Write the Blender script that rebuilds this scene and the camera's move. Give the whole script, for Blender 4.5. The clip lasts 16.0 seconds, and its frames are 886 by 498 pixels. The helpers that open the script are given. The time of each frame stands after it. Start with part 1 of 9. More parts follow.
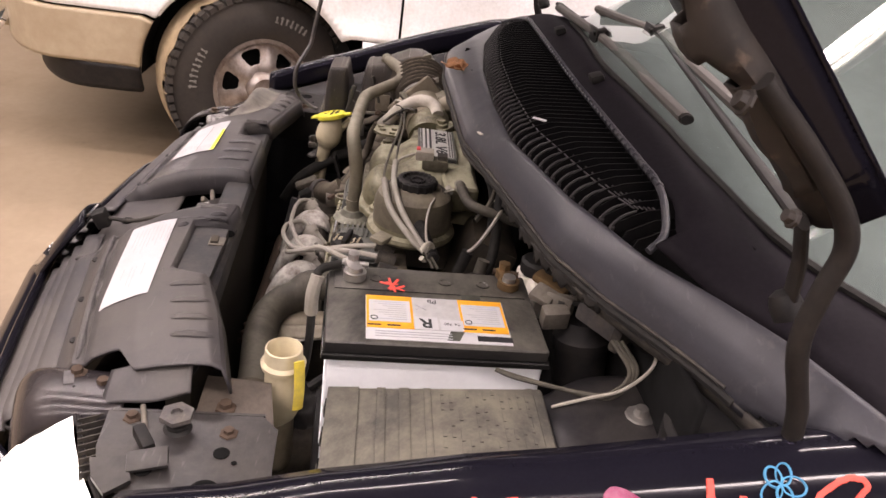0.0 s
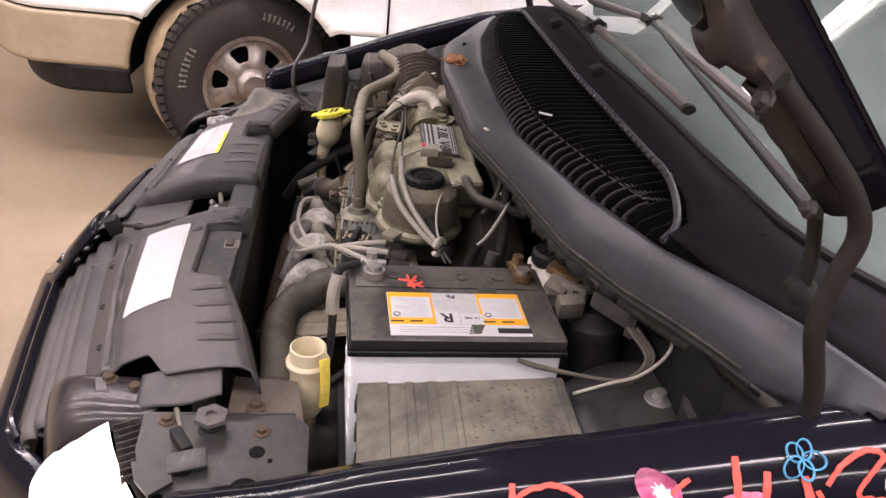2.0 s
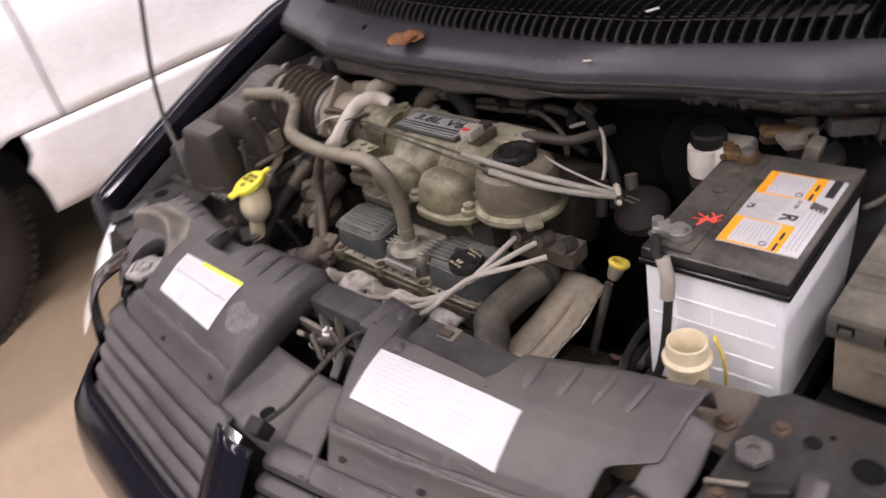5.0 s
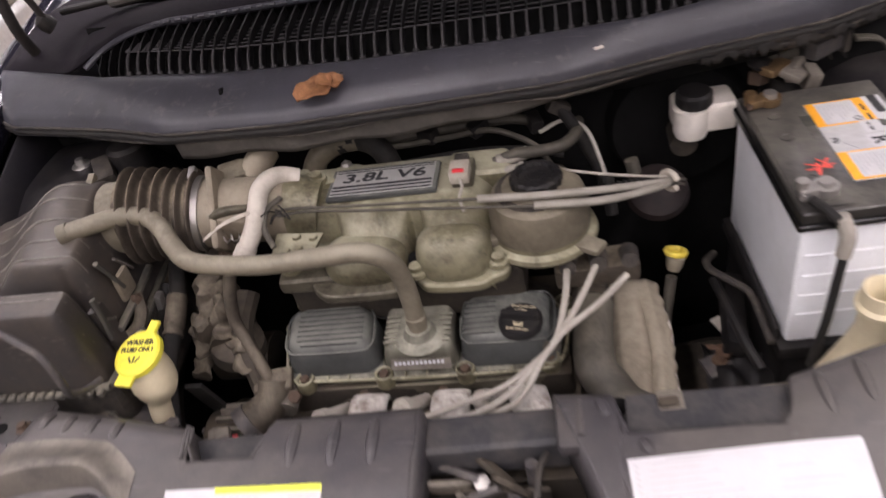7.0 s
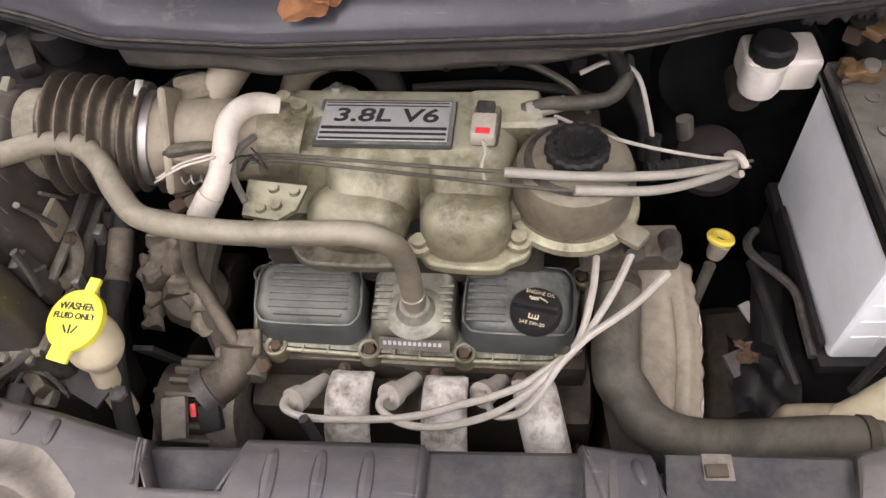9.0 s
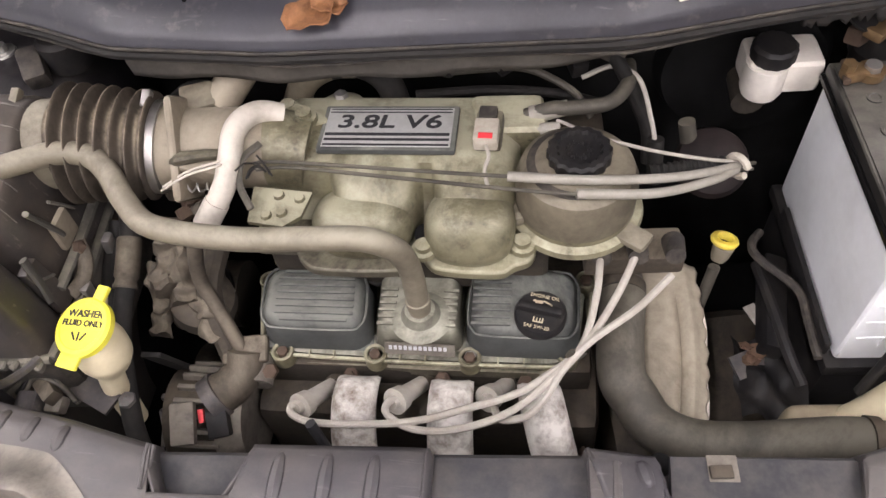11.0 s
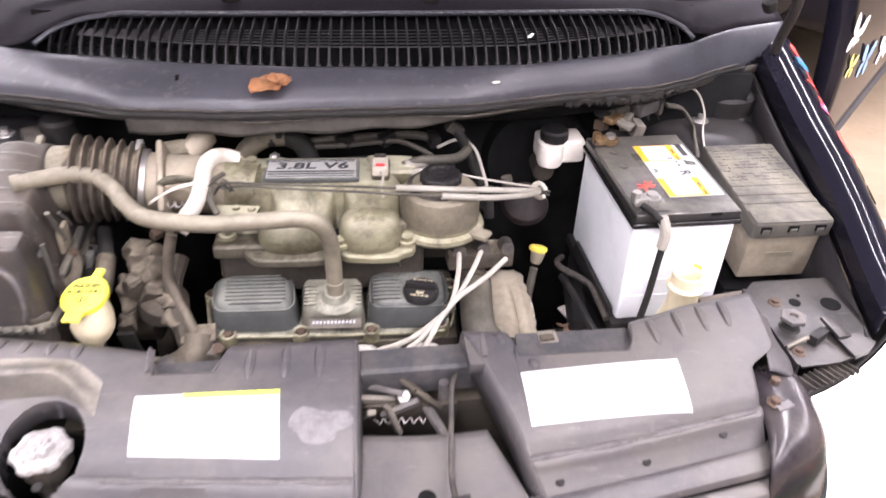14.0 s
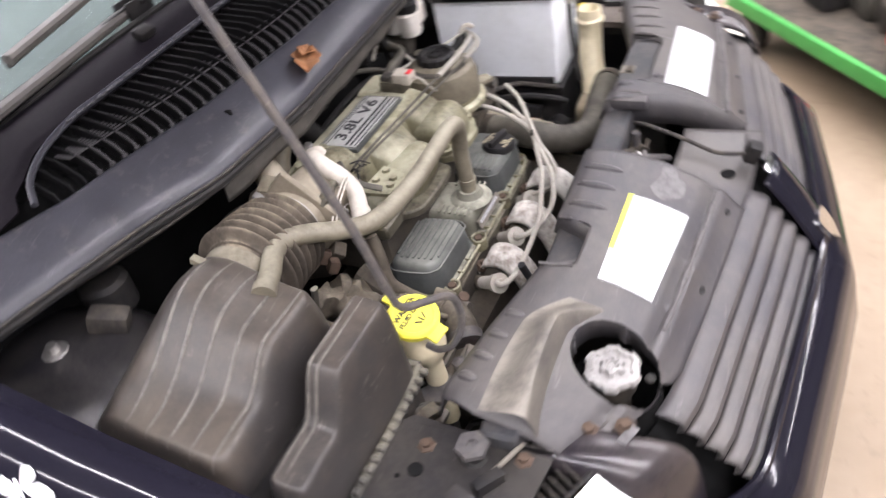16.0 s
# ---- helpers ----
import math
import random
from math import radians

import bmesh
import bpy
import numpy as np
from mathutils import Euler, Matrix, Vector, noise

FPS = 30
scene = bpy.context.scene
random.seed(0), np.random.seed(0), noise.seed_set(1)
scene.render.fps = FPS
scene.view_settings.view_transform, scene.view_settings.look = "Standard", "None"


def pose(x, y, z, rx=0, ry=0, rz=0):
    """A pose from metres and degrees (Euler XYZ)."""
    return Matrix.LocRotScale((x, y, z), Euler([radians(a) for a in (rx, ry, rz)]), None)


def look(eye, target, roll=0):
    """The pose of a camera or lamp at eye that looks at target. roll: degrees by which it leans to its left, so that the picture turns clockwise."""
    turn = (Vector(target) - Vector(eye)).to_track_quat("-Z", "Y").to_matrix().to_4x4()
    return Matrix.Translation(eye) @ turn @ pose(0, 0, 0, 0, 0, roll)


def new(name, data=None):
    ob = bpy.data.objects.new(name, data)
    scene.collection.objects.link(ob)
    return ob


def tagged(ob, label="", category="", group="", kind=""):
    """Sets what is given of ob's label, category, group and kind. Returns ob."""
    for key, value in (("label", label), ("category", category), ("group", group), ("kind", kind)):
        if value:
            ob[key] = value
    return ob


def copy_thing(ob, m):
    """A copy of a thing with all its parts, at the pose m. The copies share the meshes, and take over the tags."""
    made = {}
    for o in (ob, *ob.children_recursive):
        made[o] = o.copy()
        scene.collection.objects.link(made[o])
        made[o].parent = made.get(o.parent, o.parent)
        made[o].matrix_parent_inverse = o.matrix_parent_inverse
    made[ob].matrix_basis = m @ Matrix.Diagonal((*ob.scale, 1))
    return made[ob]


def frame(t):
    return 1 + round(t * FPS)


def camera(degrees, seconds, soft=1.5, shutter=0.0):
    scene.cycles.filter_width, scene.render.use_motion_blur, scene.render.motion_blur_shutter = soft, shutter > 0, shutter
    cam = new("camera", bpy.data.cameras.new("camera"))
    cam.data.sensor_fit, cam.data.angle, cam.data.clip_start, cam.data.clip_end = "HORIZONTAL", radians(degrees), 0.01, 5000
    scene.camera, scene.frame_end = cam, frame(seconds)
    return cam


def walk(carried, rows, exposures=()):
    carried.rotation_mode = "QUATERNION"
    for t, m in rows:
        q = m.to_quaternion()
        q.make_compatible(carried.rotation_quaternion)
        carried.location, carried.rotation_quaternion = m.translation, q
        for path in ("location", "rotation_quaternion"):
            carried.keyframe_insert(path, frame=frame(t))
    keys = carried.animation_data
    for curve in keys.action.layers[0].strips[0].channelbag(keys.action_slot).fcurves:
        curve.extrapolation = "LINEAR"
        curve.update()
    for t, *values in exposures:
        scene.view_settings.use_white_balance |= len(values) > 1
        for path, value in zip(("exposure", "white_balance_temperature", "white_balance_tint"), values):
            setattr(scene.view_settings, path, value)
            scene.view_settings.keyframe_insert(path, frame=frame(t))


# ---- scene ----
# ---- camera and its walk ----
cam = camera(60.8, 16.0, shutter=0.5)
PATH = [
    (0, (1.184, 0.318, 1.411), (-0.576, 0.495, 0.479), 8.4),
    (0.5, (1.165, 0.287, 1.418), (-0.572, 0.51, 0.452), 8.9),
    (1, (1.171, 0.277, 1.42), (-0.562, 0.508, 0.449), 8.4),
    (1.5, (1.191, 0.272, 1.426), (-0.549, 0.496, 0.466), 7.5),
    (2, (1.201, 0.277, 1.429), (-0.542, 0.491, 0.472), 6.8),
    (2.5, (1.206, 0.276, 1.429), (-0.54, 0.493, 0.478), 6.9),
    (3, (1.211, 0.272, 1.429), (-0.533, 0.464, 0.469), 6.6),
    (3.5, (1.191, 0.24, 1.426), (-0.51, 0.598, 0.437), 6.7),
    (4, (1.123, 0.083, 1.454), (-0.477, 0.439, 0.307), 0.2),
    (4.2, (1.068, -0.018, 1.438), (-0.542, 0.4, 0.328), -4.2),
    (6.3, (0.241, -0.639, 1.467), (-0.193, 0.928, 0.302), -13.1),
    (6.5, (0.203, -0.607, 1.46), (-0.21, 0.95, 0.275), -12.6),
    (7, (0.073, -0.423, 1.478), (-0.287, 1.088, 0.218), -13.6),
    (7.5, (0.009, -0.248, 1.479), (-0.297, 1.155, 0.087), -12.8),
    (8, (-0.011, -0.189, 1.475), (-0.266, 1.057, -0.068), -12.6),
    (8.5, (-0.019, -0.171, 1.488), (-0.259, 0.958, -0.146), -10.3),
    (9, (-0.02, -0.173, 1.497), (-0.253, 0.982, -0.119), -7.2),
    (9.5, (-0.02, -0.173, 1.5), (-0.251, 0.983, -0.115), -7.5),
    (12, (-0.012, -0.193, 1.499), (-0.278, 1.019, -0.069), -8.5),
    (12.5, (-0.024, -0.243, 1.509), (-0.23, 1.077, 0.021), -6.4),
    (13, (-0.037, -0.368, 1.508), (-0.122, 1.174, 0.237), -4.6),
    (13.4, (-0.042, -0.485, 1.497), (-0.042, 1.153, 0.35), -4.3),
    (13.5, (-0.064, -0.514, 1.506), (-0.012, 1.135, 0.375), -3.3),
    (14, (-0.08, -0.681, 1.525), (0.091, 0.943, 0.371), 2.3),
    (14.2, (-0.138, -0.728, 1.526), (0.011, 0.92, 0.404), 1.8),
    (14.5, (-0.313, -0.776, 1.531), (-0.016, 0.86, 0.419), -1.6),
    (15, (-0.612, -0.699, 1.544), (-0.002, 0.805, 0.376), -6.6),
    (15.5, (-0.841, -0.443, 1.535), (0.12, 0.776, 0.274), -11.2),
    (15.6, (-0.868, -0.408, 1.538), (0.118, 0.752, 0.241), -11.9),
    (16, (-1.034, -0.226, 1.499), (0.26, 0.606, 0.222), -13.4),
]
walk(cam, [(t, look(eye, target, roll)) for t, eye, target, roll in PATH],
     exposures=[(0.0, -0.16, 7150, 19), (1.0, -0.17, 6900, 19), (2.0, -0.18, 6750, 19), (3.5, -0.21, 6500, 19), (4.2, -0.25, 6500, 18), (6.3, -0.32, 6600, 18), (7.5, -0.15, 6550, 15), (8.5, 0.18, 6500, 13),
                (9.5, 0.30, 6500, 12), (12.0, 0.42, 6500, 12), (12.5, 0.58, 6500, 13), (13.0, 0.72, 6450, 14), (13.4, 0.80, 6350, 15), (14.0, 1.0, 6250, 17), (14.6, 0.88, 6250, 16), (15.2, 0.7, 6200, 12), (16.0, 0.57, 6200, 11)])

# ---- light and exposure ----
world = bpy.data.worlds.new("hall_air")
scene.world = world
world.use_nodes = True
world.node_tree.nodes["Background"].inputs[0].default_value = (0.9, 0.95, 1.0, 1)
world.node_tree.nodes["Background"].inputs[1].default_value = 0.006

TUBE_ROWS = [(-3.4, 4), (-0.9, 4), (1.9, 4), (4.4, 4)]
TUBE_Y = [-6.3, -3.85, -1.4, 1.05, 3.5, 5.95]
HALL = (-9.0, 9.0, -9.0, 11.0, 4.6)


def tube_lamp(x, y):
    data = bpy.data.lights.new("tube_light", "AREA")
    data.shape, data.size, data.size_y = "RECTANGLE", 0.16, 2.3
    data.energy, data.color = 72, (1.0, 0.925, 0.965)
    lamp = new("tube_light", data)
    lamp.location = (x, y, 4.33)
    return lamp


# ---- small tools ----
base = {}


def thing(name, label, category, at=(0, 0, 0), group="", kind=""):
    ob = new(name)
    ob.location = at
    ob.empty_display_size = 0.05
    base[ob] = Vector(at)
    return tagged(ob, label, category, group, kind)


def smooth(mesh, angle=0.6):
    for p in mesh.polygons:
        p.use_smooth = True
    mesh.set_sharp_from_angle(angle=angle)


def part(name, bm, material, parent=None, label="", flat=False):
    """One bmesh, in world places, as one mesh object under a thing or a part."""
    origin = base[parent] if parent is not None else Vector((0, 0, 0))
    if origin.length:
        bmesh.ops.translate(bm, vec=-origin, verts=bm.verts)
    mesh = bpy.data.meshes.new(name)
    bm.to_mesh(mesh)
    bm.free()
    if not flat:
        smooth(mesh)
    mesh.materials.append(material)
    ob = new(name, mesh)
    if parent is not None:
        ob.parent = parent
        base[ob] = origin
    else:
        base[ob] = Vector((0, 0, 0))
    if label:
        ob["label"] = label
    return ob


def lone(name, bm, material, label, category, group="", kind="", flat=False):
    return tagged(part(name, bm, material, None, "", flat), label, category, group, kind)


def thick(ob, depth, offset=-1):
    m = ob.modifiers.new("thickness", "SOLIDIFY")
    m.thickness, m.offset = depth, offset
    return ob


def rounded(ob, width, segments=2):
    m = ob.modifiers.new("edges", "BEVEL")
    m.width, m.segments, m.limit_method, m.angle_limit = width, segments, "ANGLE", 0.7
    m.harden_normals = False
    return ob


def turn(rx=0, ry=0, rz=0):
    return Euler([radians(a) for a in (rx, ry, rz)]).to_matrix().to_4x4()


def box(bm, c, s, rot=(0, 0, 0), bevel=0.0, seg=2, taper=1.0):
    r = bmesh.ops.create_cube(bm, size=1)
    for v in r["verts"]:
        k = taper if v.co.z > 0 else 1.0
        v.co = Vector((v.co.x * s[0] * k, v.co.y * s[1] * k, v.co.z * s[2]))
    verts = r["verts"]
    if bevel:
        edges = list({e for v in verts for e in v.link_edges})
        b = bmesh.ops.bevel(bm, geom=edges, offset=bevel, segments=seg, affect="EDGES", profile=0.6)
        verts = list({v for f in b["faces"] for v in f.verts} | {v for v in verts if v.is_valid})
    bmesh.ops.transform(bm, matrix=Matrix.Translation(c) @ turn(*rot), verts=verts)
    return bm


def spline(pts, n=8):
    """Points of a smooth line through pts."""
    p = [Vector(q) for q in pts]
    p = [2 * p[0] - p[1]] + p + [2 * p[-1] - p[-2]]
    out = []
    for i in range(1, len(p) - 2):
        for k in range(n):
            t = k / n
            a, b, c, d = p[i - 1], p[i], p[i + 1], p[i + 2]
            out.append(0.5 * (2 * b + (c - a) * t + (2 * a - 5 * b + 4 * c - d) * t * t + (3 * b - a - 3 * c + d) * t ** 3))
    out.append(p[-2])
    return out


def sweep(bm, pts, radius, n=8, seg=14, cap=True, flat=1.0, bore=0.0):
    """A round tube along a smooth line; radius: a number or a function of 0..1."""
    line = spline(pts, n) if n else [Vector(q) for q in pts]
    rad = radius if callable(radius) else (lambda s: radius)
    up = Vector((0.13, 0.21, 0.97))
    rings, total = [], len(line) - 1
    side = None
    for i, p in enumerate(line):
        d = (line[min(i + 1, total)] - line[max(i - 1, 0)]).normalized()
        side = d.cross(up).normalized() if side is None else (side - d * side.dot(d)).normalized()
        top = side.cross(d)
        r = rad(i / total)
        rings.append([bm.verts.new(p + r * (math.cos(a) * side + math.sin(a) * top * flat)) for a in
                      (2 * math.pi * k / seg for k in range(seg))])
    for a, b in zip(rings, rings[1:]):
        for k in range(seg):
            bm.faces.new((a[k], a[(k + 1) % seg], b[(k + 1) % seg], b[k]))
    if cap:
        bm.faces.new(rings[0][::-1])
        bm.faces.new(rings[-1])
    return bm


def rod(bm, a, b, r, r2=None, seg=14):
    return sweep(bm, [a, b], (lambda s: r + ((r2 if r2 is not None else r) - r) * s), n=0, seg=seg)


def lathe(bm, at, profile, rot=(0, 0, 0), seg=28, wave=0.0, teeth=0):
    """A turned shape about z: profile of (radius, height)."""
    rings = []
    for r, h in profile:
        if r < 1e-5:
            rings.append([bm.verts.new((0, 0, h))])
        else:
            rings.append([bm.verts.new(((r + (wave if teeth and (k * teeth * 2 // seg) % 2 else 0)) * math.cos(2 * math.pi * k / seg),
                                        (r + (wave if teeth and (k * teeth * 2 // seg) % 2 else 0)) * math.sin(2 * math.pi * k / seg), h))
                          for k in range(seg)])
    for a, b in zip(rings, rings[1:]):
        if len(a) == 1 and len(b) == 1:
            continue
        for k in range(seg):
            j = (k + 1) % seg
            if len(a) == 1:
                bm.faces.new((a[0], b[j], b[k])[::-1])
            elif len(b) == 1:
                bm.faces.new((a[k], a[j], b[0]))
            else:
                bm.faces.new((a[k], a[j], b[j], b[k]))
    verts = [v for ring in rings for v in ring]
    bmesh.ops.transform(bm, matrix=Matrix.Translation(at) @ turn(*rot), verts=verts)
    return bm


def grid(bm, fn, nu, nv, keep=None):
    """A sheet from fn(u, v), u and v from 0 to 1."""
    rows = [[bm.verts.new(fn(i / nu, j / nv)) for j in range(nv + 1)] for i in range(nu + 1)]
    for i in range(nu):
        for j in range(nv):
            if keep is None or keep((i + 0.5) / nu, (j + 0.5) / nv):
                bm.faces.new((rows[i][j], rows[i + 1][j], rows[i + 1][j + 1], rows[i][j + 1]))
    loose = [v for v in bm.verts if not v.link_faces]
    bmesh.ops.delete(bm, geom=loose, context="VERTS")
    return bm


def slab(bm, outline, z, depth, matrix=None):
    """A plate: an outline in x and y, its top at z."""
    top = [bm.verts.new((x, y, z)) for x, y in outline]
    low = [bm.verts.new((x, y, z - depth)) for x, y in outline]
    bm.faces.new(top)
    bm.faces.new(low[::-1])
    n = len(top)
    for k in range(n):
        bm.faces.new((low[k], low[(k + 1) % n], top[(k + 1) % n], top[k]))
    bmesh.ops.recalc_face_normals(bm, faces=bm.faces)
    if matrix is not None:
        bmesh.ops.transform(bm, matrix=matrix, verts=top + low)
    return bm


def along(xs, ys):
    return lambda x: float(np.interp(x, xs, ys))


# ---- materials ----
def material(name, color, rough=0.5, metal=0.0, second=None, grain=40.0, amount=0.5, stain=None, stain_scale=9.0,
             stain_amount=0.35, bump=0.15, coat=0.0, spec=0.5, emit=0.0, rough2=None, detail=6.0, speck=None, speck_scale=300.0, speck_amount=0.6,
             dust=None, dust_amount=0.0, scratch=None, scratch_amount=0.0):
    """Two scales of change on one base colour: a fine grain and a broad stain, with relief."""
    m = bpy.data.materials.new(name)
    m.use_nodes = True
    nt = m.node_tree
    bsdf = nt.nodes["Principled BSDF"]
    L = nt.links.new

    def node(kind, **values):
        n = nt.nodes.new(kind)
        for k, v in values.items():
            n.inputs[k].default_value = v
        return n
    place = nt.nodes.new("ShaderNodeTexCoord")
    fine = node("ShaderNodeTexNoise", Scale=grain, Detail=detail, Roughness=0.6)
    broad = node("ShaderNodeTexNoise", Scale=stain_scale, Detail=5.0, Roughness=0.7, Distortion=0.1)
    L(place.outputs["Object"], fine.inputs["Vector"])
    L(place.outputs["Object"], broad.inputs["Vector"])
    second = second or tuple(min(1.0, c * 1.25 + 0.004) for c in color)
    stain = stain or tuple(c * 0.7 for c in color)
    edge = node("ShaderNodeMapRange", **{"From Min": 0.5 - 0.5 * amount, "From Max": 0.5 + 0.5 * amount})
    edge2 = node("ShaderNodeMapRange", **{"From Min": 0.42, "From Max": 0.68, "To Max": stain_amount})
    L(fine.outputs["Fac"], edge.inputs["Value"])
    L(broad.outputs["Fac"], edge2.inputs["Value"])
    a = nt.nodes.new("ShaderNodeMix")
    b = nt.nodes.new("ShaderNodeMix")
    a.data_type = b.data_type = "RGBA"
    a.inputs["A"].default_value, a.inputs["B"].default_value = (*color, 1), (*second, 1)
    b.inputs["B"].default_value = (*stain, 1)
    L(edge.outputs["Result"], a.inputs["Factor"])
    L(a.outputs["Result"], b.inputs["A"])
    L(edge2.outputs["Result"], b.inputs["Factor"])
    top = b
    if speck:
        dots = node("ShaderNodeTexNoise", Scale=speck_scale, Detail=3.0, Roughness=0.55)
        L(place.outputs["Object"], dots.inputs["Vector"])
        edge3 = node("ShaderNodeMapRange", **{"From Min": 0.58, "From Max": 0.70, "To Max": speck_amount})
        L(dots.outputs["Fac"], edge3.inputs["Value"])
        patch = node("ShaderNodeMapRange", **{"From Min": 0.42, "From Max": 0.62})
        L(broad.outputs["Fac"], patch.inputs["Value"])
        both = nt.nodes.new("ShaderNodeMath")
        both.operation = "MULTIPLY"
        L(edge3.outputs["Result"], both.inputs[0])
        L(patch.outputs["Result"], both.inputs[1])
        top = nt.nodes.new("ShaderNodeMix")
        top.data_type = "RGBA"
        top.inputs["B"].default_value = (*speck, 1)
        L(b.outputs["Result"], top.inputs["A"])
        L(both.outputs["Value"], top.inputs["Factor"])
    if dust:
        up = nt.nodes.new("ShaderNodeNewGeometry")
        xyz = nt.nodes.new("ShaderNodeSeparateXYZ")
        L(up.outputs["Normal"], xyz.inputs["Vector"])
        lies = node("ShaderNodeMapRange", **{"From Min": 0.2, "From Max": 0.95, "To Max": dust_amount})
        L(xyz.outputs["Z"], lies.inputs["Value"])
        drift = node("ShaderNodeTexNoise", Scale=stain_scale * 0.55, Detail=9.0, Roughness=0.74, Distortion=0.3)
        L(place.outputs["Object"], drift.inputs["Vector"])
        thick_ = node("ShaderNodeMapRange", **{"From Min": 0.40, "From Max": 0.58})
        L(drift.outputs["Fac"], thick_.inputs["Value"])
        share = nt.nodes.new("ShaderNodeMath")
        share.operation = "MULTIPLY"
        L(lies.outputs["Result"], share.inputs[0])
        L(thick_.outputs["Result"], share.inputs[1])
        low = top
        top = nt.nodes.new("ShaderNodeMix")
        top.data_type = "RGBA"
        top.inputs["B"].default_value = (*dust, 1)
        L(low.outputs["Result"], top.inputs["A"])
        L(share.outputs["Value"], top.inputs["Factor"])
    if scratch:
        lay = node("ShaderNodeMapping", Scale=(14.0, 110.0, 40.0), Rotation=(0.0, 0.0, 0.5))
        L(place.outputs["Object"], lay.inputs["Vector"])
        lines = node("ShaderNodeTexNoise", Scale=1.6, Detail=4.0, Roughness=0.6, Distortion=0.4)
        L(lay.outputs["Vector"], lines.inputs["Vector"])
        worn = node("ShaderNodeMapRange", **{"From Min": 0.62, "From Max": 0.74, "To Max": scratch_amount})
        L(lines.outputs["Fac"], worn.inputs["Value"])
        low = top
        top = nt.nodes.new("ShaderNodeMix")
        top.data_type = "RGBA"
        top.inputs["B"].default_value = (*scratch, 1)
        L(low.outputs["Result"], top.inputs["A"])
        L(worn.outputs["Result"], top.inputs["Factor"])
    L(top.outputs["Result"], bsdf.inputs["Base Color"])
    bsdf.inputs["Metallic"].default_value = metal
    gloss = node("ShaderNodeMapRange", **{"To Min": rough, "To Max": rough2 if rough2 is not None else min(1.0, rough + 0.18)})
    L(broad.outputs["Fac"], gloss.inputs["Value"])
    L(gloss.outputs["Result"], bsdf.inputs["Roughness"])
    bsdf.inputs["Specular IOR Level"].default_value = spec
    bsdf.inputs["Coat Weight"].default_value = coat
    bsdf.inputs["Coat Roughness"].default_value = 0.04
    if bump:
        relief = node("ShaderNodeBump", Strength=bump, Distance=0.0015)
        L(fine.outputs["Fac"], relief.inputs["Height"])
        L(relief.outputs["Normal"], bsdf.inputs["Normal"])
    if emit:
        bsdf.inputs["Emission Color"].default_value = (*color, 1)
        bsdf.inputs["Emission Strength"].default_value = emit
    return m


def clear_glass(name, tint=(0.86, 0.95, 0.92), film=0.0, film_color=(0.46, 0.55, 0.51)):
    m = bpy.data.materials.new(name)
    m.use_nodes = True
    nt = m.node_tree
    bsdf = nt.nodes["Principled BSDF"]
    bsdf.inputs["Base Color"].default_value = (*tint, 1)
    bsdf.inputs["Roughness"].default_value = 0.02
    bsdf.inputs["Transmission Weight"].default_value = 1.0
    bsdf.inputs["IOR"].default_value = 1.5
    if film:
        L = nt.links.new
        haze = nt.nodes.new("ShaderNodeBsdfDiffuse")
        haze.inputs["Color"].default_value = (*film_color, 1)
        place = nt.nodes.new("ShaderNodeTexCoord")
        cloud = nt.nodes.new("ShaderNodeTexNoise")
        cloud.inputs["Scale"].default_value = 7.0
        cloud.inputs["Detail"].default_value = 6.0
        L(place.outputs["Object"], cloud.inputs["Vector"])
        span = nt.nodes.new("ShaderNodeMapRange")
        span.inputs["From Min"].default_value, span.inputs["From Max"].default_value = 0.3, 0.7
        span.inputs["To Min"].default_value, span.inputs["To Max"].default_value = film * 0.75, film * 1.25
        L(cloud.outputs["Fac"], span.inputs["Value"])
        blend = nt.nodes.new("ShaderNodeMixShader")
        L(span.outputs["Result"], blend.inputs["Fac"])
        L(bsdf.outputs["BSDF"], blend.inputs[1])
        L(haze.outputs["BSDF"], blend.inputs[2])
        L(blend.outputs["Shader"], nt.nodes["Material Output"].inputs["Surface"])
    return m


paint = material("black_purple_car_paint", (0.0055, 0.005, 0.0095), 0.11, 0.0, grain=300, amount=0.8, stain=(0.04, 0.036, 0.036), stain_scale=5, stain_amount=0.05, bump=0.0, coat=0.24, rough2=0.17, spec=0.12)
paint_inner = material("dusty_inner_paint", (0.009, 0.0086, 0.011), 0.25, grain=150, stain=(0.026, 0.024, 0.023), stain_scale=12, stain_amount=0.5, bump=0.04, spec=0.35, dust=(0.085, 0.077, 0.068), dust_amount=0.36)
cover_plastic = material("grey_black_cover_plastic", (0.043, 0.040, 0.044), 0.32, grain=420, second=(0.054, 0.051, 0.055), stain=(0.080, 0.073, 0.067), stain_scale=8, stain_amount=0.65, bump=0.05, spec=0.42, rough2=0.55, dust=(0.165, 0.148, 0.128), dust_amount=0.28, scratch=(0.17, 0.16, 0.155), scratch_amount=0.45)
cowl_plastic = material("weathered_cowl_plastic", (0.040, 0.040, 0.049), 0.28, grain=300, second=(0.048, 0.048, 0.057), stain=(0.024, 0.0235, 0.028), stain_scale=12, stain_amount=0.55, bump=0.03, spec=0.42, rough2=0.44, speck=(0.14, 0.13, 0.12), speck_scale=60, speck_amount=0.4, scratch=(0.12, 0.118, 0.118), scratch_amount=0.4)
black_plastic = material("black_plastic", (0.010, 0.0095, 0.010), 0.45, grain=110, stain=(0.045, 0.04, 0.034), stain_scale=30, stain_amount=0.4, bump=0.15, spec=0.22)
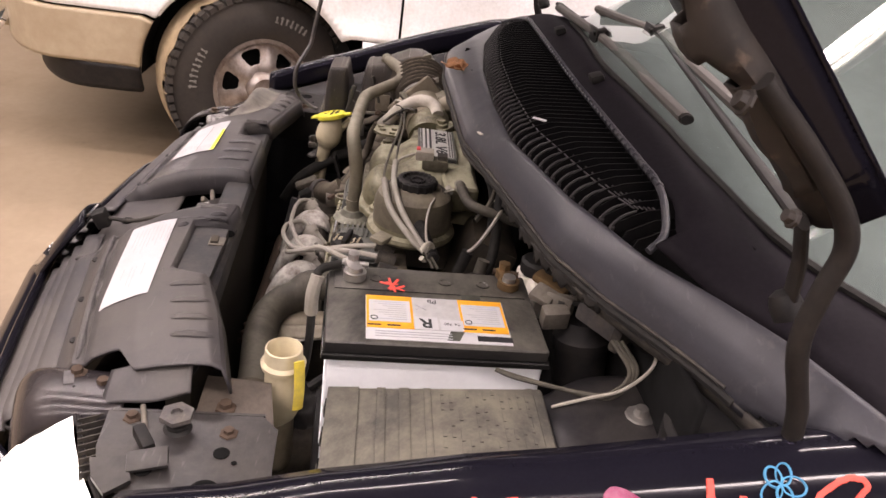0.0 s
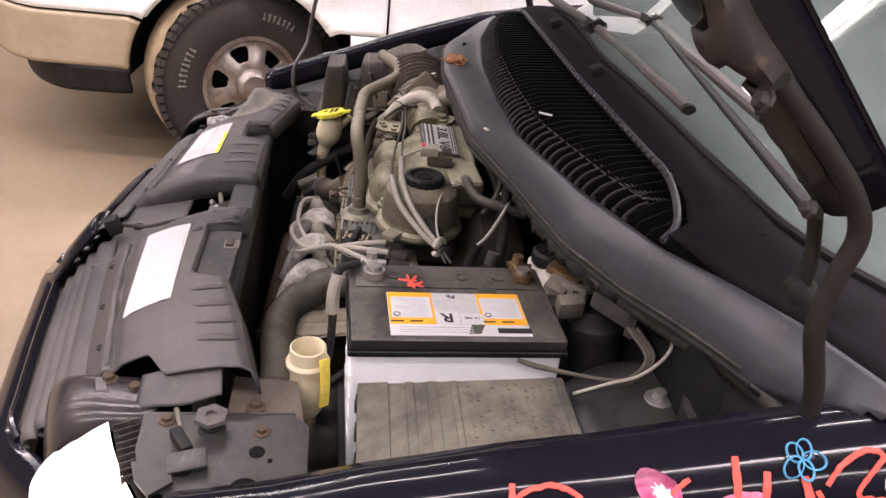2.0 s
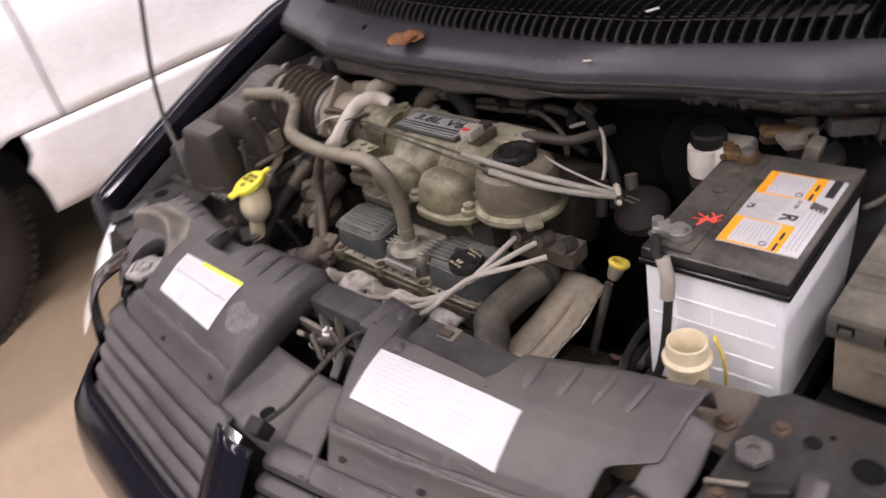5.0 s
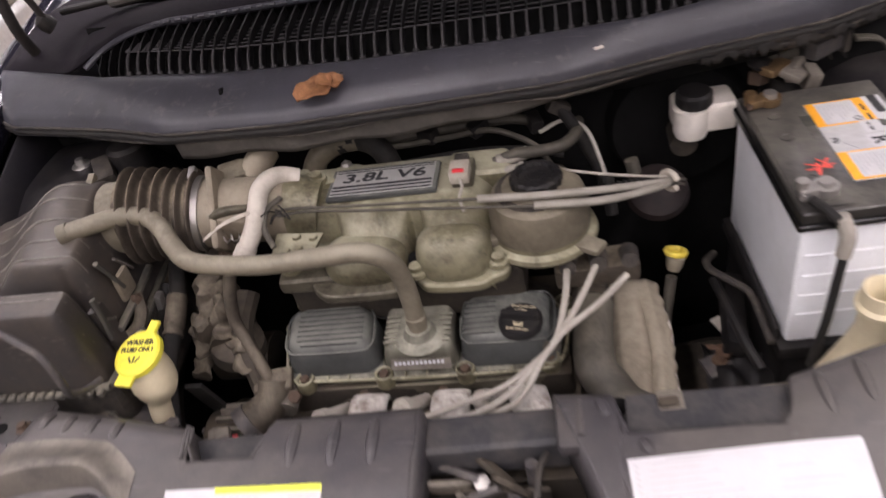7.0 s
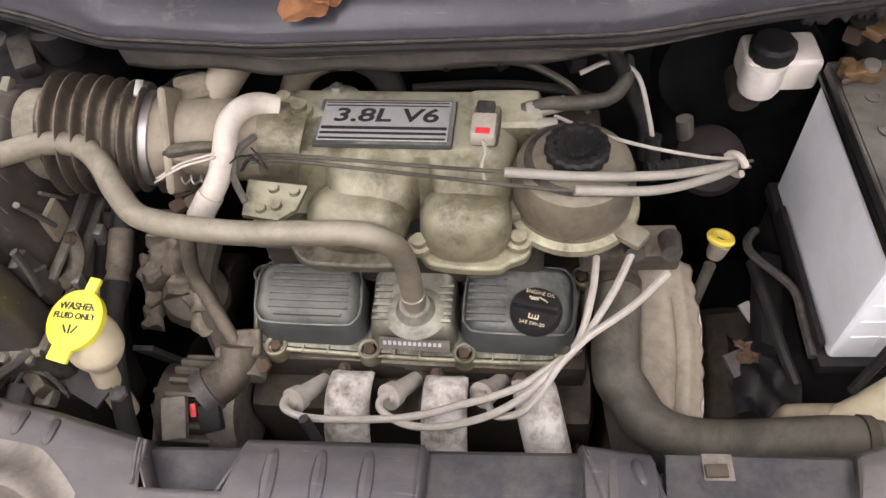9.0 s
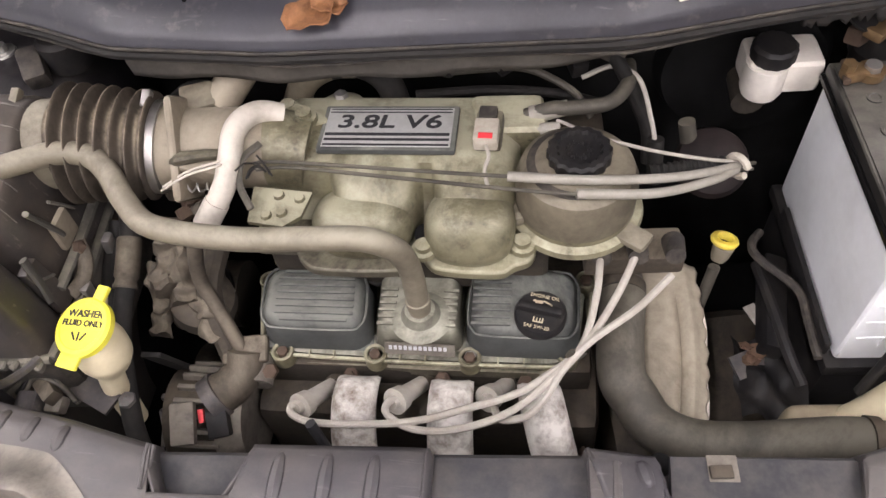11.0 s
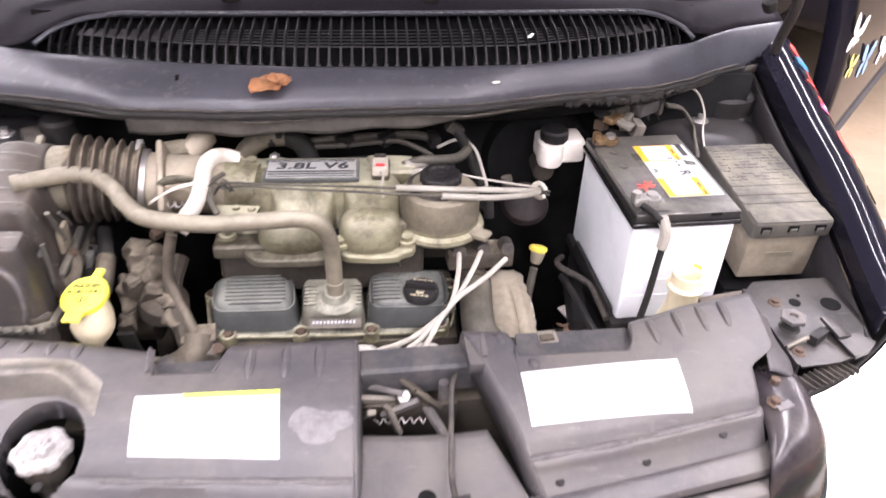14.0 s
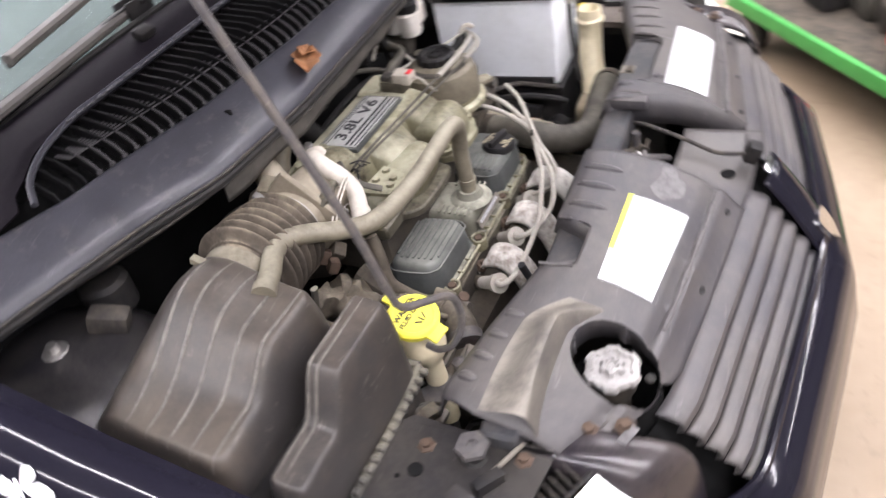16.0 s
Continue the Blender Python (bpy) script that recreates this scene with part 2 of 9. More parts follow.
dusty_plastic = material("dusty_black_plastic", (0.024, 0.022, 0.021), 0.55, grain=90, second=(0.042, 0.038, 0.034), stain=(0.13, 0.112, 0.09), stain_scale=38, stain_amount=0.55, bump=0.3, spec=0.28)
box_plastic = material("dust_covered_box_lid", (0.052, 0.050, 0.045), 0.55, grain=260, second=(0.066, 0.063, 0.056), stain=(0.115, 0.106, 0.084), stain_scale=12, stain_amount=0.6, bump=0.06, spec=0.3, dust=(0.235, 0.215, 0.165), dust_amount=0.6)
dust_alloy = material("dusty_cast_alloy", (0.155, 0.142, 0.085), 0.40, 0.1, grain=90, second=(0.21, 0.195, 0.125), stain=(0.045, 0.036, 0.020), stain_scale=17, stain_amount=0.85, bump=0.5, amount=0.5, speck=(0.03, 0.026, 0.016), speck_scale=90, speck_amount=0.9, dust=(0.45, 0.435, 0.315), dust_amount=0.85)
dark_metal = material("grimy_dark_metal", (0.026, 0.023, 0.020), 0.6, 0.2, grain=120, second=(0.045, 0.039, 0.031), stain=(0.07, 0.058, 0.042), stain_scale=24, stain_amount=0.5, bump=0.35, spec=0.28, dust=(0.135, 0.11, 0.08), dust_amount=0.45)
panel_metal = material("scuffed_grey_black_sheet", (0.058, 0.054, 0.056), 0.48, 0.2, grain=130, second=(0.095, 0.088, 0.088), stain=(0.15, 0.13, 0.108), stain_scale=36, stain_amount=0.6, bump=0.3, speck=(0.20, 0.18, 0.15), speck_scale=210, speck_amount=0.5)
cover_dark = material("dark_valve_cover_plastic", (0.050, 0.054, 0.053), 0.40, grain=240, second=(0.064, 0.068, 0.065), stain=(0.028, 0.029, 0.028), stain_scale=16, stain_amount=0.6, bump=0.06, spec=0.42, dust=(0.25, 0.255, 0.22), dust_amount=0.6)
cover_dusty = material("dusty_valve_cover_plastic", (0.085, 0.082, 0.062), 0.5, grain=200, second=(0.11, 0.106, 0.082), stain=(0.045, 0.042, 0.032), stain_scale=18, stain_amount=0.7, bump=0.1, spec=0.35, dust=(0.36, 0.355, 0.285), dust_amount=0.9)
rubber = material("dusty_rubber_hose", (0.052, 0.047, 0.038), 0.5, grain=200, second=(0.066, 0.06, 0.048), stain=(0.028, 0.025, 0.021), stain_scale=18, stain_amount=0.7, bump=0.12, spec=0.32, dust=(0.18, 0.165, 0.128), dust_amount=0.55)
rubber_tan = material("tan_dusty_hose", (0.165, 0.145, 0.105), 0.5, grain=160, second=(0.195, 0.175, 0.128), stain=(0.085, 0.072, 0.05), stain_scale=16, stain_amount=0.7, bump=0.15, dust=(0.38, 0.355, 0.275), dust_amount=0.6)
sleeve_grey = material("pale_grey_sleeve", (0.27, 0.255, 0.22), 0.5, grain=260, second=(0.31, 0.29, 0.25), stain=(0.16, 0.145, 0.115), stain_scale=22, stain_amount=0.6, bump=0.05)
rubber_black = material("black_rubber", (0.012, 0.0115, 0.011), 0.65, grain=120, stain=(0.045, 0.04, 0.034), stain_scale=30, stain_amount=0.4, bump=0.2, spec=0.28)
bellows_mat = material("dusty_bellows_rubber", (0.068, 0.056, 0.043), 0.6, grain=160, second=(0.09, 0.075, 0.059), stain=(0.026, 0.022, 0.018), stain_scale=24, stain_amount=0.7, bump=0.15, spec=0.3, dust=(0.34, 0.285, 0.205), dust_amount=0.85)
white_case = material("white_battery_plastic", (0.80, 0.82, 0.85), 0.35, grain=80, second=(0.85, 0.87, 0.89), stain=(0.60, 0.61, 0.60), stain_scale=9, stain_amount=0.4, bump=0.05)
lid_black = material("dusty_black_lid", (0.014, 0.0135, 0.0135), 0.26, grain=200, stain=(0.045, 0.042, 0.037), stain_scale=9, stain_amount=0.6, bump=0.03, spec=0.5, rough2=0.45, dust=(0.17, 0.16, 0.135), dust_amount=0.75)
cream = material("yellowed_cream_plastic", (0.62, 0.54, 0.36), 0.45, grain=60, second=(0.68, 0.61, 0.43), stain=(0.42, 0.35, 0.22), stain_scale=14, stain_amount=0.5, bump=0.06)
milky = material("milky_white_plastic", (0.66, 0.62, 0.56), 0.4, grain=60, stain=(0.50, 0.45, 0.37), stain_scale=12, stain_amount=0.5, bump=0.03)
yellow = material("bright_yellow_plastic", (0.78, 0.72, 0.06), 0.45, grain=70, stain=(0.55, 0.48, 0.12), stain_scale=50, stain_amount=0.4, bump=0.06)
white_hose = material("off_white_hose", (0.50, 0.465, 0.405), 0.6, grain=90, second=(0.58, 0.54, 0.47), stain=(0.30, 0.265, 0.21), stain_scale=30, stain_amount=0.6, bump=0.1)
wire_grey = material("grey_ignition_wire", (0.33, 0.31, 0.27), 0.6, grain=120, stain=(0.25, 0.22, 0.18), stain_scale=20, stain_amount=0.6, bump=0.1)
shield_white = material("chalky_white_shield", (0.60, 0.58, 0.53), 0.6, grain=70, stain=(0.10, 0.065, 0.042), stain_scale=26, stain_amount=0.95, bump=0.35, second=(0.66, 0.64, 0.59))
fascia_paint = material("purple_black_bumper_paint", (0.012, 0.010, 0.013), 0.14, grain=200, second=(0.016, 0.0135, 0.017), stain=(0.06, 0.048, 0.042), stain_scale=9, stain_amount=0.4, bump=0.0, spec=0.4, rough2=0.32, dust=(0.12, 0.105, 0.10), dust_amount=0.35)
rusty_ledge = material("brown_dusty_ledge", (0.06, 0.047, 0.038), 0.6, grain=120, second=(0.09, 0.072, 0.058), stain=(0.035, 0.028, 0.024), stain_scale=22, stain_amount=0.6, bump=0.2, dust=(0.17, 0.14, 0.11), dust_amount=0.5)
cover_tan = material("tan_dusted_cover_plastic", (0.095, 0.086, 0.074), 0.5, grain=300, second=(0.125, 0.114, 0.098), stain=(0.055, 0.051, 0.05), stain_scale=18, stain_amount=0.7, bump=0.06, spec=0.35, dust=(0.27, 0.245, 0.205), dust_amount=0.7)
rust = material("rusty_steel", (0.070, 0.046, 0.032), 0.75, 0.2, grain=120, second=(0.10, 0.066, 0.045), stain=(0.045, 0.036, 0.028), stain_scale=40, bump=0.3)
scuff_pale = material("chalky_scuff", (0.125, 0.118, 0.118), 0.7, grain=160, second=(0.165, 0.157, 0.157), stain=(0.055, 0.052, 0.053), stain_scale=45, stain_amount=0.85, bump=0.1)
# Pale colour for the painted ridge sheen and the ragged cover end.
edge_wear_sheen = material("pale_worn_edge_and_sheen", (0.075, 0.07, 0.07), 0.6, grain=160, second=(0.12, 0.112, 0.108), stain=(0.05, 0.046, 0.046), stain_scale=60, stain_amount=0.8, bump=0.1)
cap_alloy = material("pale_cast_cap", (0.30, 0.29, 0.28), 0.42, 0.25, grain=90, stain=(0.10, 0.09, 0.08), stain_scale=30, bump=0.2, stain_amount=0.6)
steel = material("dull_steel", (0.42, 0.41, 0.39), 0.38, 0.9, grain=90, stain=(0.28, 0.25, 0.21), stain_scale=20, bump=0.15)
brass = material("corroded_brass", (0.20, 0.13, 0.065), 0.45, 0.7, grain=80, stain=(0.11, 0.075, 0.045), stain_scale=30, stain_amount=0.7, bump=0.3)
chrome = material("chrome", (0.78, 0.78, 0.78), 0.10, 1.0, grain=60, stain=(0.6, 0.6, 0.6), bump=0.0)
paper = material("white_paper_label", (0.54, 0.54, 0.555), 0.5, grain=120, stain=(0.45, 0.44, 0.44), stain_scale=15, stain_amount=0.4, bump=0.03, second=(0.57, 0.57, 0.585))
label_grey = material("pale_grey_print", (0.42, 0.42, 0.42), 0.5, grain=100, bump=0.0)
ink = material("grey_print", (0.40, 0.405, 0.42), 0.6, grain=100, bump=0.0)
ink_black = material("black_print", (0.02, 0.02, 0.022), 0.5, grain=100, bump=0.0)
orange = material("orange_print", (0.86, 0.37, 0.02), 0.5, grain=100, bump=0.0)
lime = material("lime_yellow_print", (0.78, 0.86, 0.06), 0.5, grain=100, bump=0.0)
red_pen = material("red_paint_pen", (0.78, 0.07, 0.05), 0.5, grain=100, second=(0.85, 0.12, 0.09), bump=0.05)
blue_pen = material("blue_paint_pen", (0.05, 0.26, 0.46), 0.5, grain=100, bump=0.05)
pink = material("pink_sticker", (0.42, 0.03, 0.13), 0.35, grain=60, second=(0.55, 0.07, 0.22), stain=(0.62, 0.30, 0.42), stain_scale=30, stain_amount=0.6, bump=0.0)
sticker_white = material("white_sticker", (0.80, 0.80, 0.80), 0.35, grain=60, stain=(0.66, 0.66, 0.68), bump=0.0)
sticker_yellow = material("pale_yellow_sticker", (0.80, 0.76, 0.22), 0.35, grain=60, bump=0.0)
leaf_mat = material("dry_brown_leaf", (0.24, 0.10, 0.04), 0.7, grain=90, second=(0.34, 0.16, 0.065), stain=(0.10, 0.045, 0.022), stain_scale=70, bump=0.5, stain_amount=0.7)
leaf_brown = material("rotten_brown_leaf", (0.10, 0.055, 0.032), 0.7, grain=60, second=(0.16, 0.10, 0.065), stain=(0.05, 0.03, 0.02), stain_scale=40, bump=0.5)
silver_badge = material("brushed_silver_badge", (0.60, 0.60, 0.58), 0.35, 0.6, grain=200, stain=(0.42, 0.40, 0.36), stain_scale=25, bump=0.05)
white_paint = material("white_truck_paint", (0.78, 0.79, 0.80), 0.25, grain=80, stain=(0.66, 0.62, 0.56), stain_scale=3, stain_amount=0.4, bump=0.02, coat=0.6)
tan_clad = material("muddy_tan_cladding", (0.42, 0.34, 0.23), 0.55, grain=30, second=(0.48, 0.40, 0.28), stain=(0.33, 0.25, 0.16), stain_scale=3, stain_amount=0.6, bump=0.08)
tyre_mat = material("dusty_tyre_rubber", (0.022, 0.019, 0.017), 0.8, grain=60, second=(0.034, 0.029, 0.025), stain=(0.06, 0.047, 0.035), stain_scale=5, stain_amount=0.5, bump=0.3)
mud_tyre = material("mud_caked_tread", (0.36, 0.27, 0.16), 0.9, grain=40, second=(0.44, 0.34, 0.21), stain=(0.16, 0.12, 0.08), stain_scale=9, stain_amount=0.5, bump=0.6)
alloy_wheel = material("dirty_alloy_wheel", (0.36, 0.32, 0.295), 0.30, 0.75, grain=50, stain=(0.12, 0.075, 0.055), stain_scale=11, stain_amount=0.75, bump=0.1)
# Near-black: shade of holes, gaps and wells as colour; also dark windows.
dark_gap = material("deep_shade_and_black", (0.005, 0.005, 0.005), 0.9, grain=30, bump=0.1, spec=0.1)
concrete = material("tan_sealed_concrete", (0.27, 0.205, 0.14), 0.4, grain=26, second=(0.31, 0.24, 0.165), stain=(0.20, 0.145, 0.09), stain_scale=0.9, stain_amount=0.7, bump=0.05, rough2=0.6, speck=(0.14, 0.10, 0.065), speck_scale=20, speck_amount=0.35)
wall_mat = material("pale_grey_wall_paint", (0.13, 0.14, 0.13), 0.7, grain=20, stain=(0.18, 0.19, 0.175), stain_scale=0.6, bump=0.1)
ceil_mat = material("green_grey_ceiling", (0.12, 0.145, 0.128), 0.8, grain=15, stain=(0.085, 0.10, 0.09), stain_scale=0.5, bump=0.1)
green_paint = material("bright_green_paint", (0.045, 0.27, 0.05), 0.4, grain=40, stain=(0.03, 0.17, 0.035), stain_scale=8, bump=0.1)
gloss_black = material("glossy_black_plastic", (0.006, 0.006, 0.006), 0.14, grain=200, stain=(0.015, 0.014, 0.013), stain_scale=8, bump=0.0, spec=0.5)
lid_smear = material("pale_green_grey_smear", (0.055, 0.056, 0.045), 0.5, grain=120, second=(0.085, 0.088, 0.07), amount=0.7, stain=(0.018, 0.017, 0.016), stain_scale=24, stain_amount=0.9, bump=0.03)
glow = material("lit_fluorescent_tube", (1.0, 0.97, 0.92), 0.4, grain=10, bump=0.0, emit=14.0, second=(1, 0.97, 0.92), stain=(1, 0.97, 0.92))
lamp_lens = material("lit_headlamp_lens", (1.0, 0.98, 0.95), 0.08, grain=20, second=(1, 0.98, 0.95), stain=(1, 0.98, 0.95), bump=0.0, emit=1.6, coat=1.0)
amber = material("amber_lens", (0.85, 0.28, 0.05), 0.15, grain=30, bump=0.0, coat=1.0)
glass = clear_glass("greenish_windscreen_glass", (0.72, 0.89, 0.84), 0.042)
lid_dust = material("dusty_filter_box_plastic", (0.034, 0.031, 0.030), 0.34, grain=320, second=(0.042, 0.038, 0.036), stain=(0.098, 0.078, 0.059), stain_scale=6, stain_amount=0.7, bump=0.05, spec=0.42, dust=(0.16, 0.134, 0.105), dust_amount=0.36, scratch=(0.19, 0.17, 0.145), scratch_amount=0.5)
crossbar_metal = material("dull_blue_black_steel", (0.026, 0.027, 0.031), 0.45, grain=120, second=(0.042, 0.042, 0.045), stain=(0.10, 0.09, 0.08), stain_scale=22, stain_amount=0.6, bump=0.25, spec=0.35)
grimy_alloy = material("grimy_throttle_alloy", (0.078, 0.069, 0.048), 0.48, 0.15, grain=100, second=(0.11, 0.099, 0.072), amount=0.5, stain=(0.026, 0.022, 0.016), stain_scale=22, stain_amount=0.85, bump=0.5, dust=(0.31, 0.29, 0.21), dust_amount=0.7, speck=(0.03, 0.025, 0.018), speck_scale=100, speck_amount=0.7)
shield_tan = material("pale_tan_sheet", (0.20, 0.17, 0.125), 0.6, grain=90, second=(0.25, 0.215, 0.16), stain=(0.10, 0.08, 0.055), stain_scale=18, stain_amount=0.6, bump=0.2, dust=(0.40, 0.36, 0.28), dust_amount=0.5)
dirty_cream = material("dirty_brown_cream_plastic", (0.28, 0.235, 0.16), 0.55, grain=60, second=(0.34, 0.29, 0.20), stain=(0.16, 0.13, 0.09), stain_scale=26, stain_amount=0.6, bump=0.1)
plate_metal = material("scuffed_black_plate", (0.024, 0.0225, 0.023), 0.26, 0.1, grain=200, second=(0.030, 0.028, 0.029), stain=(0.008, 0.0075, 0.0075), stain_scale=16, stain_amount=0.8, bump=0.06, spec=0.5, rough2=0.5, dust=(0.12, 0.105, 0.085), dust_amount=0.22, scratch=(0.13, 0.12, 0.11), scratch_amount=0.5)
plug_cream = material("dirty_cream_plug", (0.40, 0.37, 0.31), 0.5, grain=80, stain=(0.22, 0.19, 0.15), stain_scale=40, stain_amount=0.7, bump=0.1)
faded_yellow = material("faded_yellow_plastic", (0.60, 0.47, 0.05), 0.5, grain=70, stain=(0.36, 0.28, 0.08), stain_scale=60, stain_amount=0.6, bump=0.06)
grey_alloy = material("dusty_grey_alloy", (0.13, 0.115, 0.095), 0.6, 0.2, grain=150, second=(0.18, 0.162, 0.135), stain=(0.05, 0.042, 0.034), stain_scale=30, stain_amount=0.7, bump=0.3, dust=(0.27, 0.245, 0.20), dust_amount=0.5)
brown_rubber = material("brown_dusty_rubber", (0.065, 0.054, 0.041), 0.6, grain=140, second=(0.088, 0.074, 0.056), stain=(0.022, 0.018, 0.015), stain_scale=22, stain_amount=0.75, bump=0.3, spec=0.3, dust=(0.25, 0.215, 0.16), dust_amount=0.6)
red_plastic = material("red_plastic", (0.62, 0.04, 0.05), 0.4, grain=60, bump=0.05)
flange_dust = material("dust_greyed_sheet", (0.075, 0.070, 0.062), 0.7, grain=110, second=(0.10, 0.092, 0.080), stain=(0.035, 0.032, 0.028), stain_scale=18, stain_amount=0.7, bump=0.2, spec=0.25)
drum_tan = material("grimy_tan_drum", (0.115, 0.098, 0.068), 0.5, grain=120, second=(0.15, 0.13, 0.092), stain=(0.05, 0.042, 0.03), stain_scale=20, stain_amount=0.7, bump=0.2, dust=(0.30, 0.27, 0.20), dust_amount=0.5)
trim_cloth = material("grey_cabin_trim", (0.055, 0.062, 0.06), 0.8, grain=60, stain=(0.045, 0.05, 0.05), bump=0.2)

# ---- the hall ----
x0, x1, y0, y1, zc = HALL
floor = lone("floor", box(bmesh.new(), (0, 1, -0.06), (18.4, 20.4, 0.12)), concrete, "tan sealed concrete workshop floor with dusty stains", "floor", kind="structure")
lone("ceiling", box(bmesh.new(), (0, 1, zc + 0.06), (18.4, 20.4, 0.12)), ceil_mat, "dull grey-green workshop ceiling", "ceiling", kind="structure")
for nm, c, s in (("wall_west", (x0 - 0.1, 1, zc / 2), (0.2, 20.4, zc)), ("wall_east", (x1 + 0.1, 1, zc / 2), (0.2, 20.4, zc)),
                 ("wall_south", (0, y0 - 0.1, zc / 2), (18.0, 0.2, zc)), ("wall_north", (0, y1 + 0.1, zc / 2), (18.0, 0.2, zc))):
    lone(nm, box(bmesh.new(), c, s), wall_mat, "plain pale workshop wall", "wall", kind="structure")
first = None
for x, _ in TUBE_ROWS:
    for y in TUBE_Y:
        tube_lamp(x, y)
        if first is None:
            first = thing("ceiling_light", "white twin-tube fluorescent fitting, lit, on the ceiling", "ceiling light", (0, 0, 4.6), "tube lights in rows")
            part("housing", box(bmesh.new(), (0, 0, 4.55), (0.22, 2.4, 0.1), bevel=0.01), white_paint, first)
            for dx in (-0.05, 0.05):
                part("tube", rod(bmesh.new(), (dx, -1.16, 4.475), (dx, 1.16, 4.475), 0.018), glow, first)
            first.location = (x, y, 4.6)
            continue
        copy_thing(first, Matrix.Translation((x, y, 4.6)))

# ---- the van's body ----
van = thing("minivan", "glossy black-purple minivan with an open bonnet and butterfly stickers", "car", (-0.05, 1.5, 0))
lip_y = along([-0.86, -0.78, -0.58, -0.48, -0.30, 0.07, 0.40, 0.49, 0.55, 0.60, 0.67, 0.80], [0.60, 0.534, 0.470, 0.430, 0.418, 0.438, 0.524, 0.575, 0.620, 0.652, 0.690, 0.745])
lip_drop = along([-0.86, 0.22, 0.50, 0.80], [0.0, 0.0, 0.010, 0.014])
scr_y = along([-0.85, -0.64, -0.60, -0.40, -0.20, 0.0, 0.17, 0.36, 0.49, 0.55, 0.62, 0.80], [0.66, 0.565, 0.546, 0.50, 0.482, 0.482, 0.492, 0.545, 0.604, 0.655, 0.705, 0.79])
rear_y = along([-0.85, -0.55, 0.0, 0.40, 0.80], [0.66, 0.60, 0.612, 0.632, 0.76])
glass_y = along([-0.85, -0.68, -0.55, -0.05, 0.35, 0.52, 0.62, 0.80], [0.95, 0.78, 0.70, 0.66, 0.70, 0.735, 0.80, 1.0])


def glass_base(x):
    return Vector((x, glass_y(x) + 0.004, 1.125 - 0.05 * ((x + 0.05) / 0.7) ** 2))


def cowl_front(u, v):
    x = -0.84 + 1.58 * u
    a, b = lip_y(x), scr_y(x)
    sag = 0.05 * max(0.0, (abs(x + 0.06) - 0.45)) ** 1.2
    shape = [(0.0, -0.022), (0.012, -0.006), (0.10, 0.006), (0.35, 0.020), (0.6, 0.030), (0.85, 0.038), (1.0, 0.040)]
    k = v * (len(shape) - 1)
    i = min(int(k), len(shape) - 2)
    f = k - i
    s = shape[i][0] * (1 - f) + shape[i + 1][0] * f
    h = shape[i][1] * (1 - f) + shape[i + 1][1] * f
    return (x, a + (b - a) * s, 1.02 + h - sag - lip_drop(x) * (1 - s) ** 2)


cowl = thing("cowl_panel", "dark weathered plastic cowl below the windscreen with a slatted air intake", "cowl", (-0.05, 0.55, 1.0))
thick(part("nose_trim", grid(bmesh.new(), cowl_front, 130, 18, lambda u, v: -0.84 + 1.58 * u < 0.635 + 0.16 * v), cowl_plastic, cowl, "dusty purple-black front trim"), 0.004)
bm = bmesh.new()
sweep(bm, [(x, lip_y(x) + 0.002, 1.004 - lip_drop(x) - 0.05 * max(0.0, (abs(x + 0.06) - 0.45)) ** 1.2) for x in np.linspace(-0.84, 0.63, 34)], 0.0055, n=2, seg=8)
part("rubber_seal", bm, rubber_black, cowl, "black rubber edge seal")
bm = bmesh.new()
sweep(bm, [(x, lip_y(x) - 0.001, 1.0135 - lip_drop(x) - 0.05 * max(0.0, (abs(x + 0.06) - 0.45)) ** 1.2) for x in np.linspace(-0.82, 0.62, 34)], 0.0022, n=2, seg=6)
part("seal_lip", bm, dusty_plastic, cowl)


def cowl_rear(u, v):
    x = -0.84 + 1.58 * u
    if -0.63 < x < 0.49:
        a, za = rear_y(x), 1.10
    else:
        a, za = scr_y(x), 1.06
    w = min(1.0, max(0.0, (abs(x + 0.07) - 0.50) / 0.12))
    a, za = a * (1 - w) + scr_y(x) * w, 1.10 * (1 - w) + 1.058 * w
    g = glass_base(x)
    s = v
    return (x, a + (g.y - a) * s, za + (g.z - za) * s + 0.012 * math.sin(math.pi * s) - 0.05 * max(0.0, (abs(x + 0.06) - 0.5)) ** 1.2 * (1 - s))


thick(part("rear_panel", grid(bmesh.new(), cowl_rear, 90, 8), material("satin_black_cowl", (0.008, 0.0065, 0.009), 0.5, grain=160, stain=(0.015, 0.013, 0.015), stain_scale=18, bump=0.06, spec=0.05), cowl, "satin black panel along the glass"), 0.004)
# Well below the slats, coloured near-black in place of its shade.
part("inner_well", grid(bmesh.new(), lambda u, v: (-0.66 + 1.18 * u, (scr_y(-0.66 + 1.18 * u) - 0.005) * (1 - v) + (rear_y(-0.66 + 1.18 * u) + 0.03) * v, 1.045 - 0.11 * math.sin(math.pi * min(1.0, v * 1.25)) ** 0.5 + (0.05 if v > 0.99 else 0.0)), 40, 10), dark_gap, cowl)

# Near-black slat tops: their shade is put into the colour.
slat_plastic = material("shaded_slat_plastic", (0.006, 0.0058, 0.0066), 0.5, grain=200, second=(0.008, 0.0078, 0.0086), stain=(0.014, 0.013, 0.012), stain_scale=25, bump=0.05, spec=0.12)
